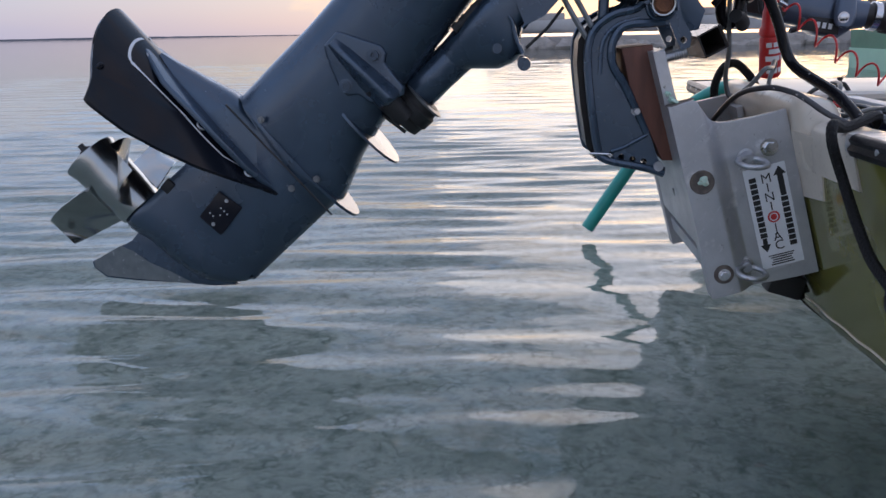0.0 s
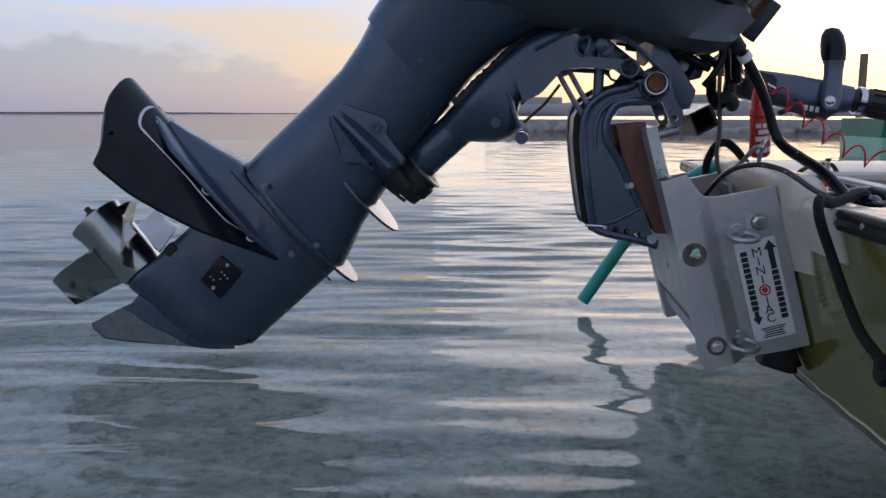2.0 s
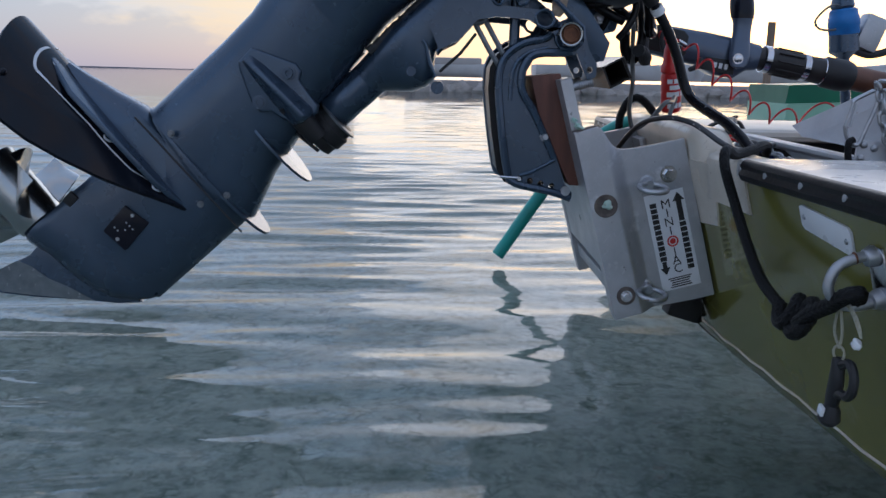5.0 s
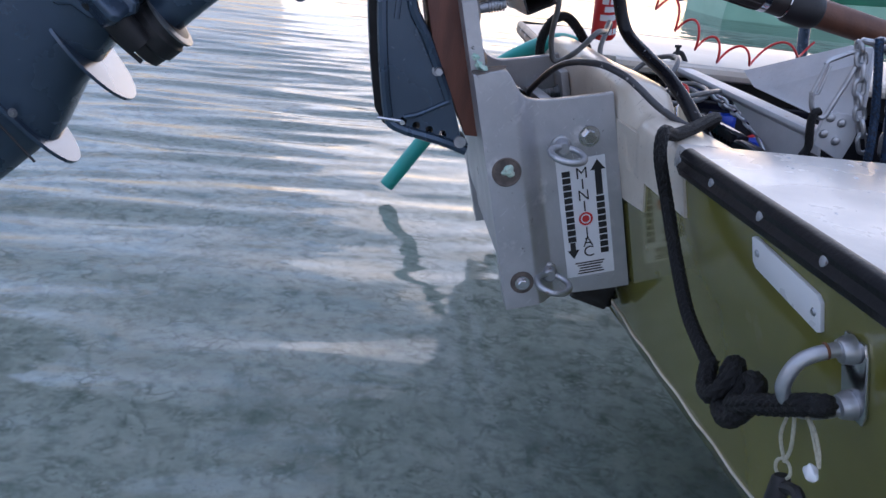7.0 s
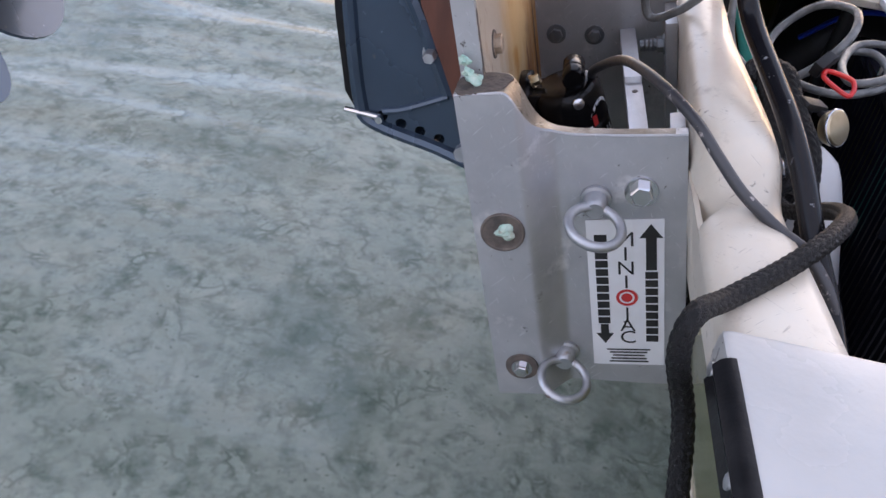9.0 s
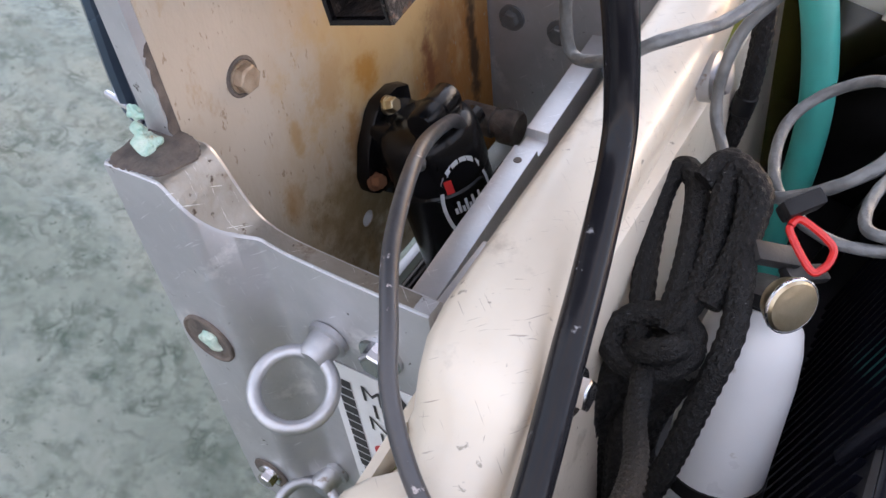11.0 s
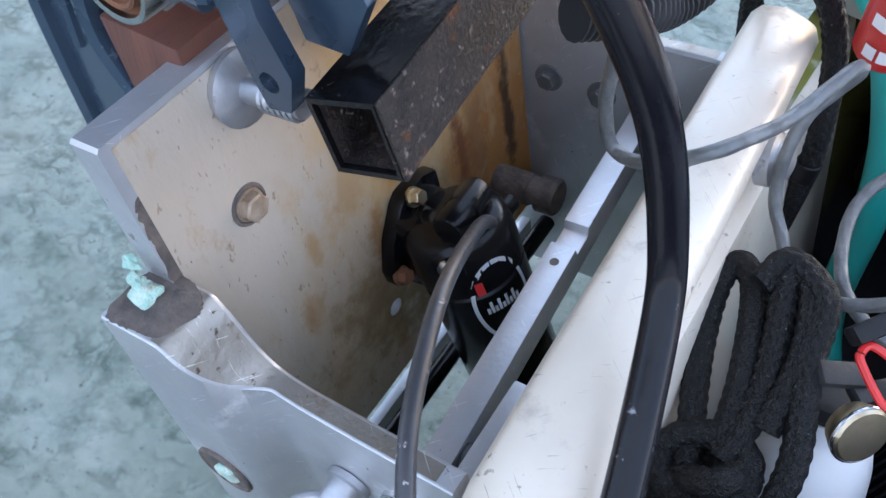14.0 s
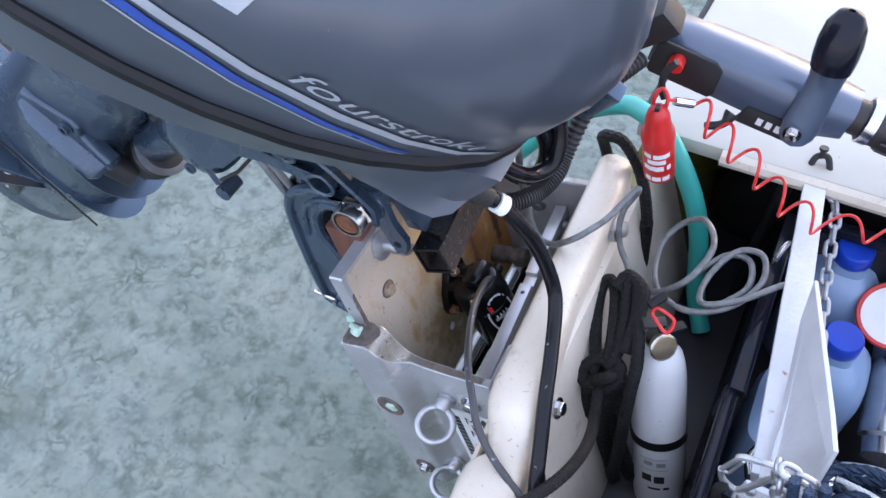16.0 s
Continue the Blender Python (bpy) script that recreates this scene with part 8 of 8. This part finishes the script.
def build_jugs():
    j = thing("water_jug", (1.316, 2.388, 0.340), "pale blue plastic jug with a blue screw cap", "jug", "blue jugs")
    bm = nb()
    rings = []
    for z, w in ((0.340, 0.060), (0.348, 0.067), (0.52, 0.067), (0.555, 0.062), (0.582, 0.045), (0.592, 0.028), (0.612, 0.026)):
        rings.append([Vector((1.316 + math.copysign(abs(math.cos(t)) ** 0.6, math.cos(t)) * w, 2.388 + math.copysign(abs(math.sin(t)) ** 0.6, math.sin(t)) * w, z)) for t in np.linspace(0, 2 * math.pi, 29)[:-1]])
    loft(bm, rings)
    part("body", bm, JUG, j)
    bm = nb()
    lathe(bm, (1.316, 2.388, 0.610), (0, 0, 1), [(0, 0.029), (0.002, 0.030), (0.022, 0.029), (0.026, 0.026)], 28)
    part("cap", bm, BLUECAP, j)
    copy_thing(j, Matrix.Translation((1.333, 2.232, 0.322)))
    bm = nb()
    rings = []
    for z, w in ((0.338, 0.055), (0.346, 0.062), (0.52, 0.062), (0.545, 0.055), (0.560, 0.030)):
        rings.append([Vector((1.292 + math.copysign(abs(math.cos(t)) ** 0.5, math.cos(t)) * w * 0.8, 2.12 + math.copysign(abs(math.sin(t)) ** 0.5, math.sin(t)) * w * 1.3, z)) for t in np.linspace(0, 2 * math.pi, 29)[:-1]])
    loft(bm, rings)
    tub = thing("plastic_tub", (1.292, 2.12, 0.337), "pale blue plastic tub standing in the black crate", "tub")
    part("body", bm, JUG, tub)
    bm = nb()
    lathe(bm, (1.292, 2.12, 0.558), (0, 0, 1), [(0, 0.026), (0.002, 0.030), (0.012, 0.030), (0.015, 0.026)], 24)
    part("lid", bm, JUG, tub)
    # a steel bottle and a gauge card lying beside the crate
    bm = nb()
    lathe(bm, (1.44, 2.33, 0.52), (0.1, -1, -0.25), [(0, 0.03), (0.01, 0.045), (0.16, 0.047), (0.165, 0.040), (0.19, 0.038)], 24)
    solo("steel_flask", bm, STEEL, "brushed steel flask lying in the cockpit", "flask")
    bm = nb()
    lathe(bm, (1.43, 2.12, 0.47), (0.2, -1, -0.3), [(0, 0.04), (0.01, 0.06), (0.10, 0.062), (0.11, 0.05)], 24)
    solo("white_pot", bm, WHITE, "white round pot lying in the cockpit", "pot")
    g = thing("dial_card", (1.40, 2.33, 0.57), "round white dial with a red rim", "dial")
    bm = nb()
    lathe(bm, (1.40, 2.33, 0.575), (-0.1, -0.5, 1), [(0, 0.052), (0.003, 0.052)], 32)
    part("face", bm, WHITE, g)
    bm = nb()
    ring(bm, (1.3997, 2.3285, 0.579), (-0.1, -0.5, 1), 0.050, 0.004, 36, 6)
    part("rim", bm, REDINK, g)


def build_anchor():
    a = thing("anchor", (1.28, 2.15, 0.55), "white painted steel anchor with triangular fluke on the crate", "anchor")
    # shank: a long angle bar
    p, q = Vector((1.220, 2.435, 0.714)), Vector((1.272, 1.925, 0.700))
    d = (q - p).normalized()
    s = d.cross(Vector((0, 0, 1))).normalized()
    bm = nb()
    rings = []
    for t, w in ((0.0, 0.013), (0.02, 0.016), (0.5, 0.019), (1.0, 0.020)):
        c = p + (q - p) * t
        rings.append([c + s * w + Vector((0, 0, 0.004)), c - s * w + Vector((0, 0, 0.004)), c - s * w - Vector((0, 0, 0.004)), c - s * (w - 0.01) - Vector((0, 0, 0.012)), c + s * (w - 0.01) - Vector((0, 0, 0.012)), c + s * w - Vector((0, 0, 0.004))])
    loft(bm, rings)
    part("shank", bm, ANCHORM, a, bevel=0.0015)
    def fluke(name, pts, th, nrm):
        bm = nb()
        n = Vector(nrm).normalized() * th
        prism(bm, [(i, 0) for i in range(len(pts))], lambda i, _, t: Vector(pts[int(i)]) + n * t, 0, 1)
        part(name, bm, ANCHORM, a, bevel=0.0015)
    fluke("fluke", [(1.232, 2.205, 0.704), (1.253, 2.068, 0.650), (1.266, 2.008, 0.600), (1.275, 1.91, 0.560), (1.272, 1.895, 0.60), (1.262, 1.92, 0.706)], 0.006, (1.0, 0.12, 0.0))
    fluke("upper_fluke", [(1.254, 2.150, 0.728), (1.254, 2.205, 0.748), (1.297, 1.962, 0.830), (1.308, 1.917, 0.834), (1.312, 1.90, 0.72), (1.266, 1.94, 0.722)], 0.006, (1.0, 0.15, 0.1))
    bm = nb()
    prism(bm, [(1.245, 0.742), (1.305, 0.737), (1.299, 0.700), (1.289, 0.668), (1.240, 0.691)], lambda x, z, t: Vector((x, 1.885 + t, z)), 0, 0.008)
    pl = part("crown_plate", bm, ANCHORM, a, bevel=0.0015)
    for x, z in ((1.254, 0.732), (1.273, 0.726), (1.250, 0.708), (1.271, 0.699)):
        bm = nb()
        lathe(bm, (x, 1.885, z), (0, -1, 0), [(0, 0.0068), (0.0035, 0.0060), (0.005, 0.003)], 12)
        part("rivet", bm, GALV, pl)
    # shackle at the shank's end and chain hanging along it
    bm = nb()
    tube(bm, spline([p + Vector((-0.014, 0.0, 0.0)), p + Vector((-0.010, 0.012, 0.022)), p + Vector((0.006, 0.014, 0.026)), p + Vector((0.018, 0.004, 0.004))], 6), 0.005, 8)
    lathe(bm, p + Vector((-0.004, 0.012, 0.024)), (0, 0.2, 1), [(0, 0.004), (0.012, 0.004), (0.014, 0.007), (0.018, 0.007)], 12)
    part("shackle", bm, BLACK, a, "black shackle")

    def link(c, along, face, ln=0.034, w=0.021, r=0.0035):
        al, fc = Vector(along).normalized(), Vector(face).normalized()
        h, hw = ln / 2 - w / 2, w / 2 - r
        pts = [Vector(c) + al * (h + hw * math.sin(t)) + fc * (hw * math.cos(t)) for t in np.linspace(0, math.pi, 7)]
        pts += [Vector(c) - al * (h + hw * math.sin(t)) - fc * (hw * math.cos(t)) for t in np.linspace(0, math.pi, 7)]
        b = nb()
        tube(b, pts, r, 8, closed=True)
        return b
    ch = thing("anchor_chain", (1.30, 2.2, 0.66), "galvanised chain hanging from the anchor", "chain")
    path = spline([p + Vector((0.02, 0.0, 0.0)), (1.265, 2.39, 0.690), (1.275, 2.32, 0.672), (1.285, 2.25, 0.662), (1.300, 2.18, 0.64), (1.31, 2.12, 0.60), (1.325, 2.06, 0.55)], 3)
    for i, (u, v) in enumerate(zip(path[:-1], path[1:])):
        dd = v - u
        f = dd.cross(Vector((0, 0, 1))).normalized()
        f = f if i % 2 else dd.cross(f)
        part("link", link((u + v) / 2, dd, f, dd.length + 0.010), GALV, ch)
    # chain and carbine hanging at the crown
    hang = spline([(1.258, 1.874, 0.842), (1.270, 1.872, 0.812), (1.278, 1.872, 0.770), (1.292, 1.872, 0.735), (1.310, 1.870, 0.690)], 2)
    hang2 = spline([(1.262, 1.868, 0.846), (1.296, 1.866, 0.840), (1.322, 1.864, 0.800), (1.330, 1.864, 0.750), (1.338, 1.864, 0.690)], 2)
    for way in (hang, hang2):
        for i, (u, v) in enumerate(zip(way[:-1], way[1:])):
            dd = v - u
            f = dd.cross(Vector((0, 1, 0))).normalized()
            f = f if i % 2 else dd.cross(f)
            part("link", link((u + v) / 2, dd, f, dd.length + 0.010), GALV, ch)
    k = thing("carbine_hook", (1.24, 1.88, 0.76), "galvanised carbine hook linking chain and anchor", "carbine hook")
    bm = nb()
    tube(bm, spline([(1.213, 1.880, 0.767), (1.217, 1.880, 0.750), (1.225, 1.880, 0.738), (1.240, 1.880, 0.733), (1.253, 1.878, 0.769), (1.263, 1.876, 0.803), (1.264, 1.876, 0.824), (1.255, 1.876, 0.828), (1.241, 1.878, 0.821), (1.227, 1.880, 0.813), (1.222, 1.880, 0.807)], 6), 0.0040, 8)
    part("bow", bm, GALV, k)
    bm = nb()
    tube(bm, [(1.224, 1.880, 0.808), (1.213, 1.880, 0.765)], 0.0030, 8)
    tube(bm, [(1.229, 1.879, 0.806), (1.222, 1.879, 0.765), (1.216, 1.880, 0.763)], 0.0022, 8)
    part("gate", bm, GALV, k)
    bm = nb()
    tube(bm, spline([(1.228, 1.872, 0.742), (1.219, 1.871, 0.736), (1.221, 1.872, 0.712), (1.226, 1.873, 0.689), (1.219, 1.872, 0.672), (1.230, 1.872, 0.658), (1.240, 1.871, 0.668), (1.228, 1.868, 0.676), (1.248, 1.870, 0.669), (1.263, 1.872, 0.670)], 6), 0.0062, 10)
    part("lashing", bm, ROPE, k, "black rope lashing")
    # spare line looped over the carbine
    sl = thing("spare_line", (1.32, 1.87, 0.66), "black and blue laid line hanging beside the anchor chain", "rope")
    for x0, x1, y0 in ((1.276, 1.318, 1.858), (1.292, 1.340, 1.852), (1.306, 1.362, 1.862), (1.320, 1.384, 1.850)):
        bm = nb()
        braid(bm, spline([(x0, y0, 0.852), (x0 + 0.012, y0 - 0.004, 0.80), ((x0 + x1) / 2 + 0.008, y0 + 0.003, 0.745), (x1 - 0.008, y0, 0.70), (x1, y0 + 0.004, 0.655), (x1 + 0.02, y0 + 0.02, 0.60)], 8), 0.0062)
        part("strand", bm, BLUEROPE, sl)
    r = thing("anchor_rope", (1.40, 2.0, 0.45), "black and blue laid anchor rope in a loose heap", "rope")
    rng = random.Random(8)
    for q in range(7):
        bm = nb()
        c0 = Vector((1.41 + rng.uniform(-0.05, 0.06), 1.985 + rng.uniform(-0.05, 0.04), 0.50 + 0.018 * q))
        pts = []
        for i in range(9):
            w = 2 * math.pi * i / 9 + q
            rr = 0.075 + rng.uniform(-0.02, 0.02)
            pts.append(c0 + Vector((rr * math.cos(w), rr * 0.8 * math.sin(w), rng.uniform(-0.02, 0.02))))
        strands(bm, spline(pts + pts[:2], 9), 0.0075, 0.04)
        part("coil", bm, BLUEROPE, r)
    bm = nb()
    strands(bm, spline([(1.345, 2.02, 0.56), (1.325, 2.055, 0.60), (1.318, 2.085, 0.612), (1.332, 2.09, 0.60), (1.350, 2.06, 0.565), (1.37, 2.02, 0.54)], 9), 0.0072, 0.04)
    part("bight", bm, BLUEROPE, r)
    for q in range(5):
        bm = nb()
        x = 1.45 + 0.016 * q
        strands(bm, spline([(x, 1.90, 0.86), (x + 0.004, 1.895, 0.78), (x - 0.006, 1.895, 0.69), (x + 0.005, 1.90, 0.58)], 9), 0.0075, 0.04)
        part("fall", bm, BLUEROPE, r)
    # thin cord lashings over the heap
    for q, pts in enumerate((((1.30, 2.01, 0.55), (1.345, 2.02, 0.585), (1.40, 2.02, 0.59), (1.47, 2.01, 0.585)), ((1.32, 1.96, 0.56), (1.36, 2.0, 0.60), (1.36, 2.03, 0.60), (1.335, 2.02, 0.59), (1.35, 1.97, 0.585), (1.42, 1.95, 0.575)))):
        bm = nb()
        strands(bm, spline(pts, 10), 0.0042, 0.02)
        part("lashing", bm, STEEL if q else WHITE, r, "pale thin lashing")
    bm = nb()
    tube(bm, spline([(1.275, 1.985, 0.545), (1.262, 2.010, 0.57), (1.275, 2.035, 0.575), (1.298, 2.03, 0.565), (1.305, 2.0, 0.55)], 6), 0.0065, 10)
    solo("steel_hook", bm, STEEL, "bright steel hook by the anchor rope", "hook")


def build_cockpit_rest():
    # dark bag under the port deck, grab rail and struts
    bm = nb()
    bag = thing("dark_bag", (1.28, 2.60, 0.316), "dark blue-black bag stowed under the side deck", "bag")
    lump(bm, (1.28, 2.60, 0.475), 0.160, (1.3, 0.5, 1.0), 2.0, 0.3, 14)
    part("body", bm, RUBBER, bag)
    bm = nb()
    tube(bm, spline([(1.16, 2.525, 0.60), (1.22, 2.50, 0.66), (1.32, 2.50, 0.66), (1.40, 2.525, 0.60)], 6), 0.010, 8, flat=0.4)
    part("strap", bm, BLUECAP, bag, "dark blue strap")
    bm = nb()
    tube(bm, spline([(1.178, 2.43, 0.316), (1.180, 2.43, 0.50), (1.186, 2.425, 0.70)], 6), 0.012, 12)
    solo("black_post", bm, RUBBER, "black post beside the crate", "post")
    bm = nb()
    tube(bm, spline([(1.206, 2.285, 0.655), (1.206, 2.285, 0.672), (1.212, 2.300, 0.690), (1.220, 2.318, 0.676), (1.220, 2.320, 0.655)], 6), 0.0045, 10)
    solo("steel_eye", bm, STEEL, "polished steel eye on the crate", "eye")
    # a hand pump with blue tape standing beyond the tiller
    h = thing("taped_fitting", (1.57, 2.62, 0.735), "grey fitting wrapped in blue tape with a cord loop", "fitting")
    bm = nb()
    lathe(bm, (1.575, 2.62, 0.735), (-0.15, 0, 1), [(0, 0.012), (0.02, 0.013), (0.17, 0.013), (0.18, 0.024), (0.19, 0.038), (0.235, 0.036), (0.24, 0.024), (0.29, 0.022), (0.305, 0.030), (0.325, 0.026), (0.33, 0.01)], 18)
    part("body", bm, PAINT, h)
    bm = nb()
    lathe(bm, (1.542, 2.62, 0.965), (-0.15, 0, 1), [(0, 0.036), (0.004, 0.0385), (0.020, 0.0375), (0.023, 0.0395), (0.045, 0.038), (0.048, 0.036), (0.062, 0.035), (0.066, 0.030)], 20)
    part("tape", bm, TAPE, h)
    bm = nb()
    tube(bm, spline([(1.535, 2.60, 1.035), (1.49, 2.60, 1.035), (1.455, 2.60, 1.0), (1.465, 2.60, 0.978), (1.50, 2.60, 0.975), (1.53, 2.60, 0.985)], 6), 0.003, 8)
    part("cord", bm, CABLE, h)
    bm = nb()
    box(bm, (1.61, 2.63, 0.97), (0.06, 0.05, 0.09), Euler((0, 0.35, 0)).to_matrix())
    part("grey_block", bm, ALU, h, bevel=0.008)
    bm = nb()
    tube(bm, spline([(1.56, 2.62, 0.93), (1.62, 2.62, 0.915), (1.69, 2.62, 0.94), (1.74, 2.62, 0.99), (1.78, 2.62, 1.0)], 6), 0.010, 10)
    part("lever", bm, BLACK, h)


build_extinguisher()
build_crate()
build_jugs()
build_anchor()
build_cockpit_rest()
